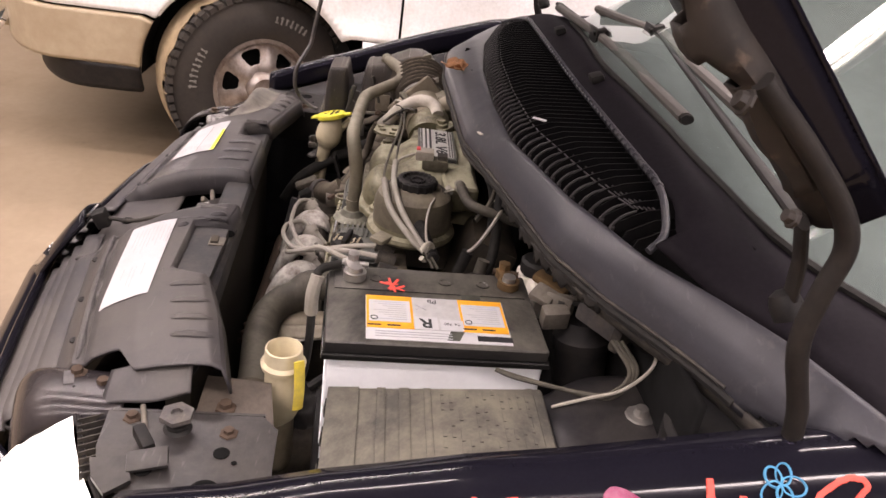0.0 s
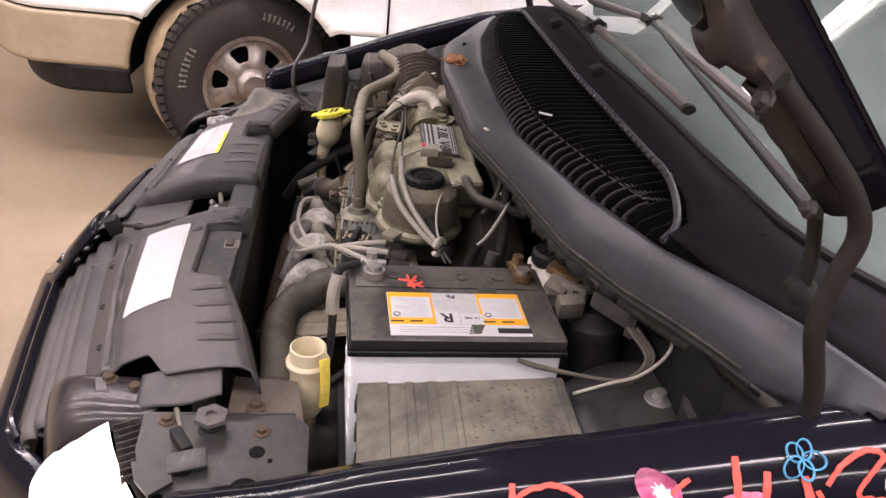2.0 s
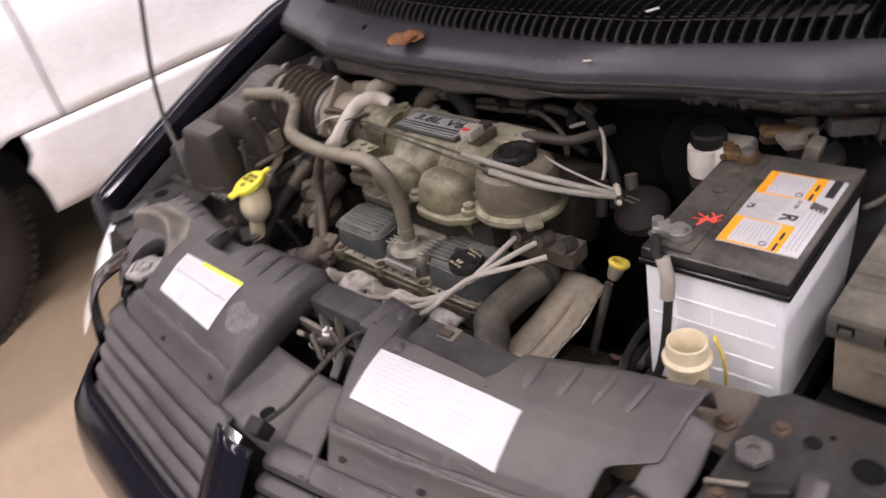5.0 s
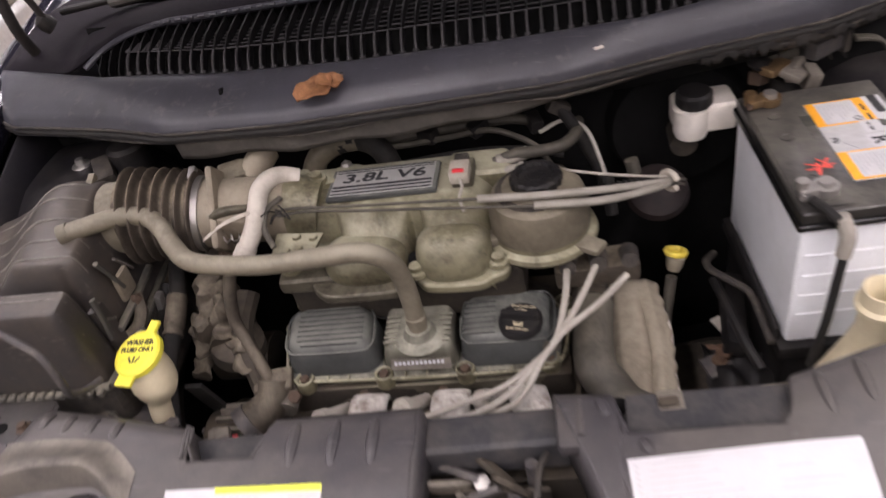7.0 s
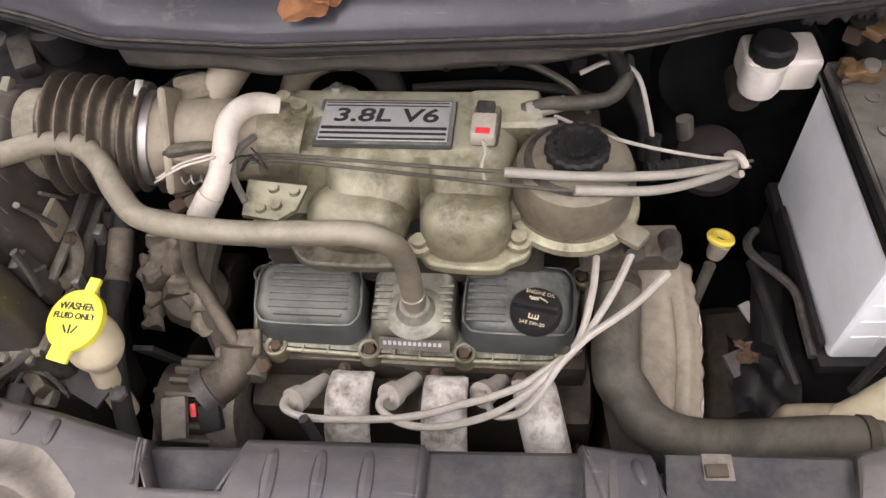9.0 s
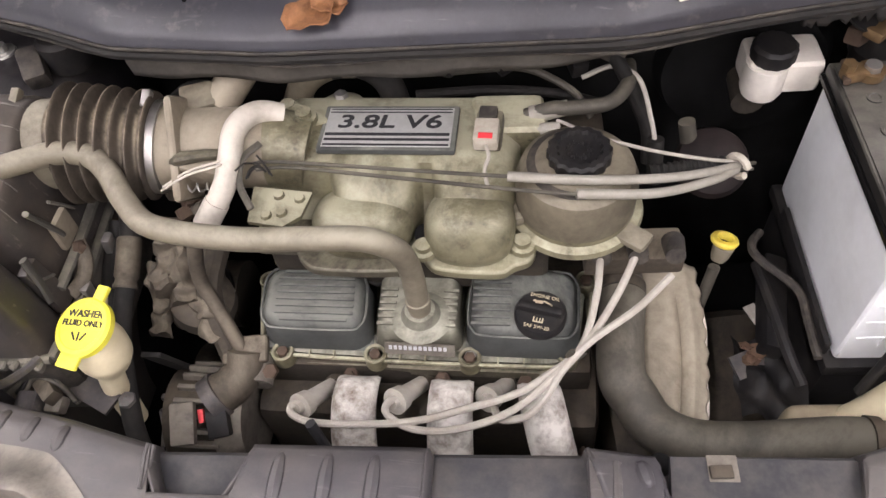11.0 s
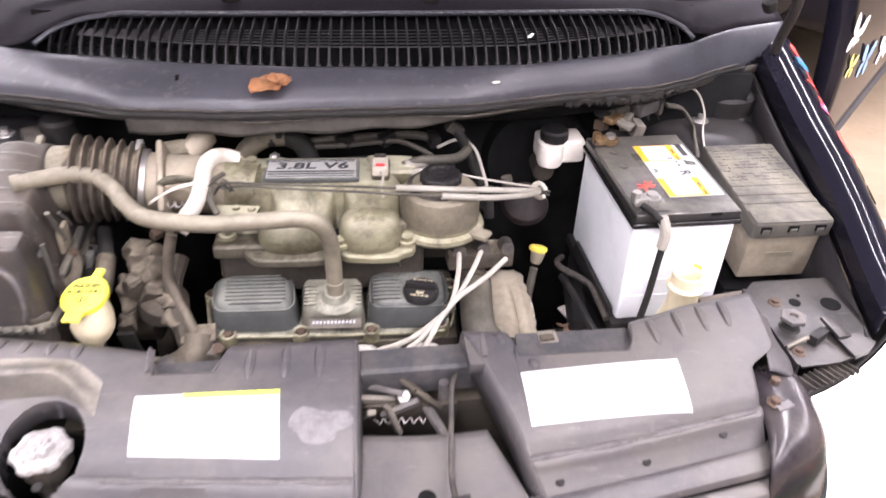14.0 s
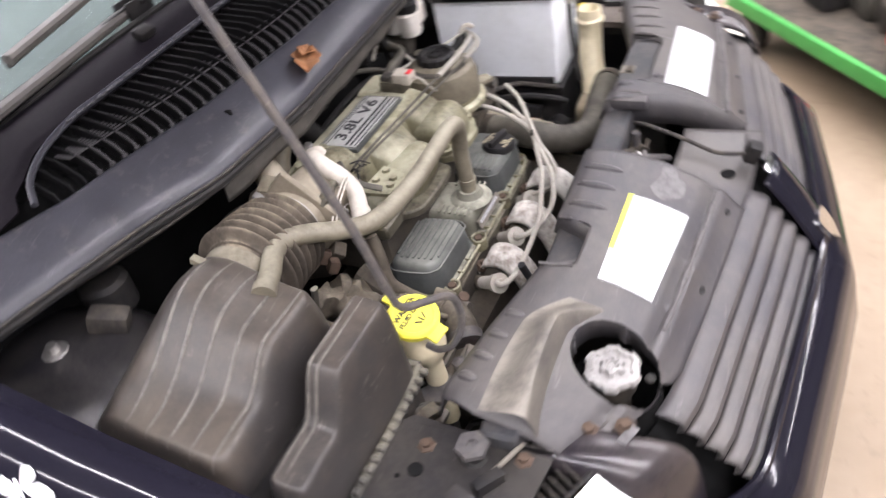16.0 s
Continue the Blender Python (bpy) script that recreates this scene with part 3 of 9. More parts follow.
# Lighter copy for slat fronts that catch light; cross bars share it.
slat_lit = material("lit_slat_plastic", (0.038, 0.036, 0.038), 0.55, grain=200, second=(0.05, 0.048, 0.05), stain=(0.02, 0.019, 0.02), stain_scale=25, bump=0.05, spec=0.25)
# slats of the intake, bent down at the front
SLATS = 60


def slat(x):
    f, r = scr_y(x), rear_y(x)
    w = min(1.0, max(0.0, (abs(x + 0.07) - 0.44) / 0.12))
    r = r * (1 - 0.5 * w * w) + (f + 0.03) * 0.5 * w * w
    top = 1.094 - 0.018 * w
    pts = [(f + 0.002, 1.056), (f + 0.006, 1.066), (f + 0.03 * (1 - 0.5 * w), top - 0.008), (f + 0.05 * (1 - 0.5 * w), top), (r, 1.10 - 0.02 * w)]
    bm = bmesh.new()
    lo, hi = [], []
    for y, z in pts:
        hi.append((bm.verts.new((x - 0.0012, y, z)), bm.verts.new((x + 0.0012, y, z))))
        lo.append((bm.verts.new((x - 0.0012, y + 0.003, z - 0.013)), bm.verts.new((x + 0.0012, y + 0.003, z - 0.013))))
    for i in range(len(pts) - 1):
        bm.faces.new((hi[i][0], hi[i][1], hi[i + 1][1], hi[i + 1][0]))
        bm.faces.new((hi[i][0], hi[i + 1][0], lo[i + 1][0], lo[i][0]))
        bm.faces.new((hi[i][1], lo[i][1], lo[i + 1][1], hi[i + 1][1]))
    bm.faces.new((hi[0][0], lo[0][0], lo[0][1], hi[0][1]))
    return bm


def slat_front(x):
    """The bent front of a slat, where it drops to the trim; coloured as lit."""
    f = scr_y(x)
    bm = sweep(bmesh.new(), [(x, f - 0.001, 1.052), (x, f + 0.004, 1.066), (x, f + 0.014, 1.077), (x, f + 0.026, 1.083)], lambda s: 0.0022 - 0.0007 * s, n=3, seg=6)
    box(bm, (x, f + 0.003, 1.058), (0.0075, 0.004, 0.009))
    return bm


for i in range(SLATS):
    sx = -0.615 + 1.09 * (i + 0.5) / SLATS
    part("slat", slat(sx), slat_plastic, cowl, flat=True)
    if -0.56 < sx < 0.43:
        part("slat_front", slat_front(sx), slat_lit, cowl, "grey slat bend, coloured lighter as if lit")
    if -0.53 < sx < 0.40:
        part("rim_tooth", box(bmesh.new(), (sx + 0.002, rear_y(sx) + 0.001, 1.1045), (0.0125, 0.011, 0.006), (-25, 0, 0), 0.002, 1), cowl_plastic, cowl, "worn grey tooth of the rim", flat=True)
for k in range(6):
    part("cross_bar", sweep(bmesh.new(), [(x, scr_y(x) + 0.030 + k * (rear_y(x) - scr_y(x) - 0.035) / 6.0, 1.082) for x in np.linspace(-0.56, 0.42, 30)], 0.0012, n=1, seg=5), slat_lit, cowl)
bm = bmesh.new()
rim = [(x, rear_y(x) + 0.002, 1.104) for x in np.linspace(-0.5, 0.38, 24)]
rim = [(-0.63, 0.56, 1.068), (-0.605, 0.585, 1.082), (-0.56, 0.598, 1.096)] + rim + [(0.43, 0.63, 1.098), (0.475, 0.622, 1.08), (0.492, 0.603, 1.066)]
sweep(bm, rim, 0.0045, n=4, seg=8)
part("intake_rim", bm, cowl_plastic, cowl, "grey rounded rim of the intake")
for x, y in ((-0.32, 0.655), (0.02, 0.655)):
    part("washer_jet", box(bmesh.new(), (x, y - 0.02, 1.125), (0.03, 0.022, 0.014), (20, 0, 0), 0.006), black_plastic, cowl)

for x in (-0.388, -0.216):
    part("drain_slot", box(bmesh.new(), (x, 0.476, 1.0435), (0.005, 0.030, 0.014), (-14, 0, 0), 0.002), dark_gap, cowl)

# windscreen, dashboard and wipers
def pane(u, v):
    x = -0.84 + 1.58 * u
    g = glass_base(x)
    k = 1 - 0.12 * v
    return (-0.05 + (x + 0.05) * k, g.y + 1.05 * v + 0.03 * v * (1 - v), g.z + 0.72 * v - 0.10 * v * v)


ws = part("windscreen", grid(bmesh.new(), pane, 30, 16), glass, van, "greenish windscreen glass reflecting ceiling lights")
ws.visible_shadow = False
part("dashboard", grid(bmesh.new(), lambda u, v: (-0.8 + 1.5 * u, glass_base(-0.8 + 1.5 * u).y + 0.03 + 0.75 * v, 1.06 - 0.06 * v + 0.05 * math.sin(math.pi * v)), 24, 8), trim_cloth, van)
bm = bmesh.new()
sweep(bm, [tuple(glass_base(x) + Vector((0, -0.004, 0.004))) for x in np.linspace(-0.84, 0.74, 20)], 0.005, n=2, seg=6)
part("glass_seal", bm, rubber_black, van)


# cabin behind the glass
side_outline = [(1.06, 0.50), (1.02, 0.98), (1.10, 1.20), (1.72, 1.735), (3.9, 1.735), (3.9, 0.50)]
for x in (-0.86, 0.78):
    bm = slab(bmesh.new(), side_outline, 0.02, 0.04, Matrix.Translation((x, 0, 0)) @ Matrix(((0, 0, 1, 0), (1, 0, 0, 0), (0, 1, 0, 0), (0, 0, 0, 1))))
    part("body_side", bm, paint, van, flat=True)
part("roof", box(bmesh.new(), (-0.04, 2.80, 1.752), (1.62, 2.2, 0.04), bevel=0.01), paint, van)
part("rear_wall", box(bmesh.new(), (-0.04, 3.88, 1.10), (1.62, 0.04, 1.25)), trim_cloth, van)
part("cabin_floor", box(bmesh.new(), (-0.04, 2.4, 0.52), (1.62, 3.0, 0.04)), trim_cloth, van)
for x, s in ((-0.875, -1), (0.795, 1)):
    for ya, yb in ((1.55, 2.55), (2.65, 3.75)):
        w = part("side_window", box(bmesh.new(), (x + 0.006 * s, (ya + yb) / 2, 1.40), (0.012, yb - ya, 0.46), bevel=0.004), dark_gap, van, "dark tinted side window")
    part("rub_strip", box(bmesh.new(), (x + 0.012 * s, 2.4, 0.72), (0.02, 2.9, 0.06), bevel=0.006), cover_plastic, van)
    for y in (0.55, 3.35):
        tyre = part("wheel", lathe(bmesh.new(), (x - s * 0.10 - 0.10, y, 0.325), [(0.20, 0.0), (0.30, 0.0), (0.322, 0.02), (0.325, 0.10), (0.322, 0.18), (0.30, 0.20), (0.20, 0.20)], (0, 90, 0), 48), tyre_mat, van, "black road tyre")
        part("wheel_cover", lathe(bmesh.new(), (x - s * 0.01, y, 0.325), [(0.205, -0.012 * s), (0.19, 0.004 * s), (0.12, 0.014 * s), (0.05, 0.010 * s), (0, 0.016 * s)], (0, 90, 0), 32), alloy_wheel, tyre)
for x, s in ((-0.86, -1), (0.78, 1)):
    part("a_pillar", sweep(bmesh.new(), [(x, 0.90, 1.03), (x, 1.02, 1.12), (x - 0.02 * s, 1.35, 1.40), (x - 0.05 * s, 1.74, 1.72)], 0.045, n=6, seg=12), paint, van, "black windscreen pillar")
part("mirror", box(bmesh.new(), (-1.00, 1.10, 1.14), (0.22, 0.12, 0.16), (0, 0, 12), 0.04, 3), paint, van, "black door mirror")
part("rear_hatch", box(bmesh.new(), (-0.04, 3.915, 1.10), (1.62, 0.03, 1.28), (-3, 0, 0), 0.01), paint, van)
part("rear_window", box(bmesh.new(), (-0.04, 3.945, 1.42), (1.30, 0.012, 0.44), (-3, 0, 0), 0.004), dark_gap, van, "dark rear window")
for x in (-0.42, 0.36):
    seat = part("seat", box(bmesh.new(), (x, 1.95, 0.82), (0.52, 0.50, 0.18), (6, 0, 0), 0.05, 3), trim_cloth, van, "dark cloth front seat")
    part("seat_back", box(bmesh.new(), (x, 2.22, 1.15), (0.50, 0.14, 0.62), (-14, 0, 0), 0.05, 3), trim_cloth, seat)
    part("headrest", box(bmesh.new(), (x, 2.31, 1.54), (0.26, 0.09, 0.18), (-10, 0, 0), 0.035, 3), trim_cloth, seat)


UPW = Vector((0, -0.5, 0.87))


def wiper_at(tip, clip, tail, root):
    """A wiper: a flat arm from its root to the clip, a ribbed blade with its rubber below."""
    tip, clip, tail, root = [Vector(q) for q in (tip, clip, tail, root)]
    w = part("wiper_arm", sweep(bmesh.new(), [clip + UPW * 0.020, clip.lerp(root, 0.3) + UPW * 0.016, clip.lerp(root, 0.75) + UPW * 0.012, root + UPW * 0.010], lambda s: 0.0045 + 0.0075 * s, n=6, seg=12, flat=0.55), black_plastic, van, "black wiper arm")
    line = [tip, tip.lerp(clip, 0.5) + UPW * 0.003, clip + UPW * 0.004, clip.lerp(tail, 0.5) + UPW * 0.003, tail]
    part("wiper_blade", sweep(bmesh.new(), [q + UPW * 0.006 for q in line], 0.0115, n=8, seg=10, flat=0.75), blade_grey, w, "dusty grey wiper blade")
    part("rubber", sweep(bmesh.new(), [q - UPW * 0.004 for q in line], 0.0035, n=6, seg=8), rubber_black, w)
    part("blade_spine", sweep(bmesh.new(), [q + UPW * 0.012 + Vector((0, -0.003, 0)) for q in line], 0.0022, n=6, seg=6), black_plastic, w)
    d = (tip - clip).normalized()
    part("end_cap", sweep(bmesh.new(), [tip + UPW * 0.006 - d * 0.012, tip + UPW * 0.006 + d * 0.006], 0.0095, n=2, seg=10, flat=0.75), black_plastic, w)
    for k in (-1, 1):
        part("clip_cheek", box(bmesh.new(), clip + UPW * 0.012 + Vector((0, 0.011 * k, 0)), (0.052, 0.005, 0.026), (0, 0, 2), 0.002), black_plastic, w)
    part("clip_bridge", box(bmesh.new(), clip + UPW * 0.022 + Vector((0.012, 0, 0)), (0.016, 0.026, 0.008), (25, 0, 2), 0.003), black_plastic, w)


blade_grey = material("dusty_blade_grey", (0.075, 0.068, 0.062), 0.5, grain=260, second=(0.095, 0.086, 0.078), stain=(0.05, 0.045, 0.04), stain_scale=20, bump=0.05)
wiper_at((0.340, 0.765, 1.160), (-0.139, 0.770, 1.166), (-0.46, 0.742, 1.146), (0.540, 0.728, 1.130))
wiper_at((0.226, 0.714, 1.130), (-0.263, 0.706, 1.126), (-0.62, 0.690, 1.112), (-0.72, 0.712, 1.100))

# fenders
crest_l = [(0.10, 0.845), (0.20, 0.872), (0.29, 0.905), (0.42, 0.942), (0.50, 0.960), (0.60, 0.987), (0.74, 1.025), (0.95, 1.06), (1.15, 1.085)]
crest_r = [(0.0, 0.835), (0.10, 0.87), (0.20, 0.905), (0.32, 0.95), (0.42, 0.985), (0.56, 1.03), (0.74, 1.06), (0.95, 1.085), (1.15, 1.10)]


def fender(side):
    rows = crest_l if side > 0 else crest_r
    ys, zs = [r[0] for r in rows], [r[1] for r in rows]
    inner = along([0.0, 0.2, 0.35, 0.7, 1.15], [0.66, 0.675, 0.685, 0.70, 0.74]) if side > 0 else along([0.0, 0.2, 0.35, 0.7, 1.15], [-0.79, -0.815, -0.826, -0.835, -0.86])
    prof = [(-0.022, -0.05), (-0.02, -0.012), (0.0, 0.0), (0.018, 0.0), (0.035, -0.006), (0.050, -0.018), (0.062, -0.034), (0.073, -0.056), (0.083, -0.086),
            (0.094, -0.13), (0.106, -0.20), (0.118, -0.29), (0.126, -0.40), (0.126, -0.55), (0.115, -0.68)]

    def fn(u, v):
        y = ys[0] + (ys[-1] - ys[0]) * u
        k = v * (len(prof) - 1)
        i = min(int(k), len(prof) - 2)
        f = k - i
        dx = prof[i][0] * (1 - f) + prof[i + 1][0] * f
        dz = prof[i][1] * (1 - f) + prof[i + 1][1] * f
        wide = 1.0 + 0.12 * min(1.0, u * 2) - 0.25 * max(0.0, 0.25 - u)
        return (inner(y) + side * dx * wide, y, float(np.interp(y, ys, zs)) + dz)

    def keep(u, v):
        y = ys[0] + (ys[-1] - ys[0]) * u
        z = fn(u, v)[2]
        return not ((y - 0.55) ** 2 + (z - 0.31) ** 2 < 0.37 ** 2)
    return grid(bmesh.new(), fn, 60, 40, keep), fn


for side in (1, -1):
    bm, fn = fender(side)
    f = thick(part("fender", bm, paint, van, "glossy black front fender"), 0.003, -1 if side < 0 else 1)
    if side > 0:
        fender_left = fn
        fender_left_ob = f
    else:
        fender_right = fn
        fender_right_ob = f
    # inner wing wall
    bm = bmesh.new()
    grid(bm, lambda u, v: (fn(u, 0)[0] - side * (0.004 + 0.03 * v), fn(u, 0)[1], fn(u, 0)[2] - 0.004 - 0.42 * v), 24, 6)
    thick(part("inner_wing", bm, paint_inner, van, "dusty painted inner wing"), 0.004)

# strut towers, firewall and the dark sheet below the bay
for x, y, z, s in ((0.572, 0.632, 0.898, 1), (-0.735, 0.56, 0.915, -1)):
    bm = bmesh.new()
    lathe(bm, (x, y, z - 0.30), [(0.17, 0.0), (0.165, 0.16), (0.15, 0.235), (0.12, 0.275), (0.085, 0.292), (0.05, 0.296), (0.0, 0.298)], seg=36)
    tower = part("strut_tower", bm, paint_inner, van, "dusty black domed strut tower")
    part("strut_nut", lathe(bmesh.new(), (x - s * 0.02, y - 0.01, z - 0.006), [(0.018, 0), (0.016, 0.005), (0.008, 0.006), (0.007, 0.015), (0, 0.016)], seg=10), steel, tower, "bright steel nut")
# Firewall coloured near-black: the bay's deep shade is in the colour.
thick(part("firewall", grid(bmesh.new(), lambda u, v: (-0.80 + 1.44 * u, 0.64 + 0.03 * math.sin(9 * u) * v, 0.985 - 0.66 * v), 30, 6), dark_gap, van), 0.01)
thick(part("cowl_underside", grid(bmesh.new(), lambda u, v: (-0.82 + 1.54 * u, lip_y(-0.82 + 1.54 * u) + 0.004 + (max(0.645, lip_y(-0.82 + 1.54 * u) + 0.03) - lip_y(-0.82 + 1.54 * u)) * v, 0.998 - lip_drop(-0.82 + 1.54 * u) - 0.022 * min(1, 6 * v) + 0.004 * math.sin(30 * u)), 40, 8), dusty_plastic, van, "grimy sheet under the cowl"), 0.004)
thick(part("firewall_flange", grid(bmesh.new(), lambda u, v: (-0.47 + 0.56 * u, lip_y(-0.47 + 0.56 * u) + 0.010 + 0.004 * v, 0.997 - 0.030 * v * (1 - 0.7 * u ** 6) - 0.003 * math.sin(25 * u) * v), 40, 4), flange_dust, van, "dusty grey sheet flange under the cowl"), 0.003)
rf = random.Random(17)
ragged = [rf.uniform(0.3, 1.0) for i in range(60)]
thick(part("foam_strip", grid(bmesh.new(), lambda u, v: (0.24 + 0.24 * u, lip_y(0.24 + 0.24 * u) + 0.006 + 0.004 * math.sin(31 * u), 1.002 - lip_drop(0.24 + 0.24 * u) - 0.020 * v * ragged[min(59, int(59 * u))]), 60, 3), rubber_black, van, "torn black foam strip under the lip"), 0.006)
# Added black sheet under the bay; its colour stands for deep shade.
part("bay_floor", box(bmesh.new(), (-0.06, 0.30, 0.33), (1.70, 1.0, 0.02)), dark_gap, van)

# bonnet, propped open
hood = thing("bonnet", "black bonnet propped open, rusty dust on its inner frame", "bonnet", (-0.05, 0.70, 1.13))
HINGE_Y, HINGE_Z, LEAN = 0.700, 1.232, 46.0


def hood_pt(x, s, d):
    """A place on the bonnet: across, along from the hinge, and outward from its skin."""
    c, n = math.cos(radians(LEAN)), math.sin(radians(LEAN))
    bow = 0.06 * (1 - ((x + 0.05) / 0.75) ** 2) - 0.027
    return (x, HINGE_Y - s * c + (d + bow) * n, HINGE_Z + s * n + (d + bow) * c)


bm = grid(bmesh.new(), lambda u, v: hood_pt(-0.80 + 1.50 * u, 0.0 + 0.95 * v, 0.012), 24, 16)
thick(part("skin", bm, paint, hood, "glossy black outer skin"), 0.004)
bm = grid(bmesh.new(), lambda u, v: hood_pt(-0.775 + 1.45 * u, 0.01 + 0.92 * v, -0.012 - 0.010 * math.cos(6 * math.pi * u) * math.cos(2 * math.pi * v)), 40, 20)
thick(part("inner_panel", bm, paint_inner, hood, "dusty inner panel"), 0.003)
rusty_frame = material("brown_dusty_black_frame", (0.010, 0.008, 0.007), 0.5, grain=90, second=(0.015, 0.0118, 0.010), stain=(0.035, 0.025, 0.019), stain_scale=20, stain_amount=0.6, bump=0.2, speck=(0.14, 0.10, 0.075), speck_scale=60, speck_amount=0.5)
hinge_metal = material("brown_black_hinge", (0.012, 0.0105, 0.010), 0.55, grain=90, second=(0.019, 0.0165, 0.015), stain=(0.045, 0.037, 0.031), stain_scale=40, bump=0.2, spec=0.3)
for x in (-0.765, 0.655):
    bm = bmesh.new()
    pts = [hood_pt(x, s, -0.018) for s in np.linspace(0.0, 0.93, 12)]
    sweep(bm, pts, lambda s: 0.031 + 0.003 * math.sin(31 * s), n=4, seg=14, flat=0.8)
    part("side_beam", bm, rusty_frame, hood, "brown dusty hollow side frame")
for x in (-0.80, 0.70):
    bm = grid(bmesh.new(), lambda u, v: hood_pt(x - 0.012 * v * (1 if x > 0 else -1), 0.0 + 0.95 * u, 0.014 - 0.04 * v), 16, 3)
    thick(part("side_flange", bm, paint, hood), 0.006)
for x in (-0.78, 0.700):
    inb = 1 if x < 0 else -1
    pts = [(x, 0.690, 0.96), (x, 0.684, 1.028), (x, 0.660, 1.098), (x, 0.660, 1.150), (x, 0.664, 1.188), (x, 0.648, 1.220), (x, 0.607, 1.262), (x, 0.560, 1.303)]
    arm = part("hinge_arm", sweep(bmesh.new(), pts, lambda s: 0.0098 - 0.002 * max(0.0, s - 0.6), n=6, seg=12, flat=0.9), hinge_metal, hood, "bent dusty black bonnet hinge arm")
    px = x + 0.048 * inb
    part("hinge_link", sweep(bmesh.new(), [(px, 0.668, 1.118), (px - 0.004 * inb, 0.662, 1.150), (px - 0.012 * inb, 0.650, 1.178), (px - 0.020 * inb, 0.640, 1.196)], 0.011, n=6, seg=12, flat=0.45), hinge_metal, hood, "scuffed dark hinge link")
    part("hinge_joint", lathe(bmesh.new(), (px, 0.668, 1.108), [(0, -0.012), (0.013, -0.012), (0.0145, 0.0), (0.012, 0.010), (0.006, 0.014), (0, 0.015)], (20, -30, 0), 18), black_plastic, hood, "black round pivot")
    for y, z, r in ((0.622, 1.222, 0.008), (0.561, 1.300, 0.010)):
        part("hinge_bolt", lathe(bmesh.new(), (x - 0.010 * inb, y - 0.012, z - 0.010), [(r, 0), (r * 0.95, 0.002), (r * 0.7, 0.003), (r * 0.6, 0.008), (0, 0.009)], (70, 0, 0), 8), rusty_frame, arm, "rusty bolt")
    # hollow sheet bracket along the bonnet's edge
    def bracket(u, v):
        sq = 0.05 + 0.60 * u
        dip = 0.006 * math.sin(19 * u) + 0.004 * math.sin(43 * u + 1)
        prof = [(0.0, -0.006), (0.010, -0.030), (0.004, -0.046), (-0.014, -0.050), (-0.024, -0.034), (-0.030, -0.010)]
        j = v * 5
        i = min(4, int(j))
        f = j - i
        dx = prof[i][0] * (1 - f) + prof[i + 1][0] * f
        dd = prof[i][1] * (1 - f) + prof[i + 1][1] * f
        return hood_pt(x + 0.012 * inb - dx * inb, sq, dd + dip * (1 if 0.2 < v < 0.8 else 0.3))
    br_ = thick(part("edge_bracket", grid(bmesh.new(), bracket, 60, 15, lambda u, v: not (0.3 < v < 0.75 and (0.17 < u < 0.21 or 0.26 < u < 0.32))), rusty_frame, hood, "rusty brown folded bracket with slots"), 0.0025)
rod_pts = [(-0.530, 0.150, 0.838), (-0.537, 0.130, 0.844), (-0.538, 0.108, 0.862), (-0.528, 0.098, 0.888), (-0.527, 0.098, 0.918), (-0.536, 0.103, 0.938), (-0.565, 0.113, 0.955), (-0.592, 0.122, 0.972), (-0.600, 0.127, 1.0), (-0.604, 0.142, 1.08), (-0.608, 0.175, 1.19), (-0.612, 0.21, 1.30), (-0.622, 0.29, 1.55)]
lone("prop_rod", sweep(bmesh.new(), rod_pts, 0.0045, n=8, seg=8), panel_metal, "thin grey steel bonnet prop rod standing upright", "prop rod")

# ---- front end ----
seam_y = along([-0.66, -0.55, -0.46, -0.20, -0.05, 0.18, 0.41, 0.52], [-0.055, -0.105, -0.128, -0.150, -0.160, -0.118, -0.070, -0.01])
PROFILE_T = [0.0, 0.05, 0.10, 0.13, 0.17, 0.20, 0.25, 0.35, 0.50, 0.62, 0.80, 0.93, 1.0]
PROFILE_Z = [0.762, 0.772, 0.784, 0.795, 0.798, 0.796, 0.808, 0.820, 0.834, 0.841, 0.848, 0.849, 0.843]


def cover_z(x, y, rear):
    t = (y - seam_y(x)) / (rear(x) - seam_y(x))
    return float(np.interp(t, PROFILE_T, PROFILE_Z)) - 0.03 * max(0.0, abs(x + 0.06) - 0.42)


rear_r = along([-0.66, -0.615, -0.50, -0.37, -0.13, -0.10], [0.11, 0.105, 0.088, 0.062, 0.076, 0.076])
rear_l = along([0.02, 0.10, 0.20, 0.27, 0.35, 0.46, 0.50], [0.086, 0.082, 0.084, 0.095, 0.124, 0.155, 0.16])
cut_l = along([0.02, 0.092, 0.098, 0.255, 0.263, 0.35, 0.46, 0.50], [0.086, 0.080, 0.030, 0.036, 0.092, 0.124, 0.155, 0.16])
HOLE, HOLE_R = Vector((-0.476, -0.061)), 0.050
shield = thing("radiator_shield", "scuffed grey-black plastic sight shield over the radiator", "engine cover", (-0.05, 0.0, 0.76))


cut_r = along([-0.66, -0.615, -0.50, -0.372, -0.366, -0.284, -0.276, -0.13, -0.10], [0.11, 0.105, 0.088, 0.062, 0.018, 0.020, 0.070, 0.076, 0.076])


def right_half(u, v):
    x = -0.625 + 0.512 * u
    y = seam_y(x) + (cut_r(x) - seam_y(x)) * v
    out = -0.606 + 0.55 * max(0.0, -0.035 - y) + 4.0 * max(0.0, -0.075 - y) ** 2 + 0.3 * max(0.0, y - 0.06)
    x = x + max(0.0, out + 0.625) * (1 - u) ** 3
    return Vector((x, y, cover_z(x, y, rear_r) - 0.010 * max(0.0, 1 - u / 0.06) ** 2))


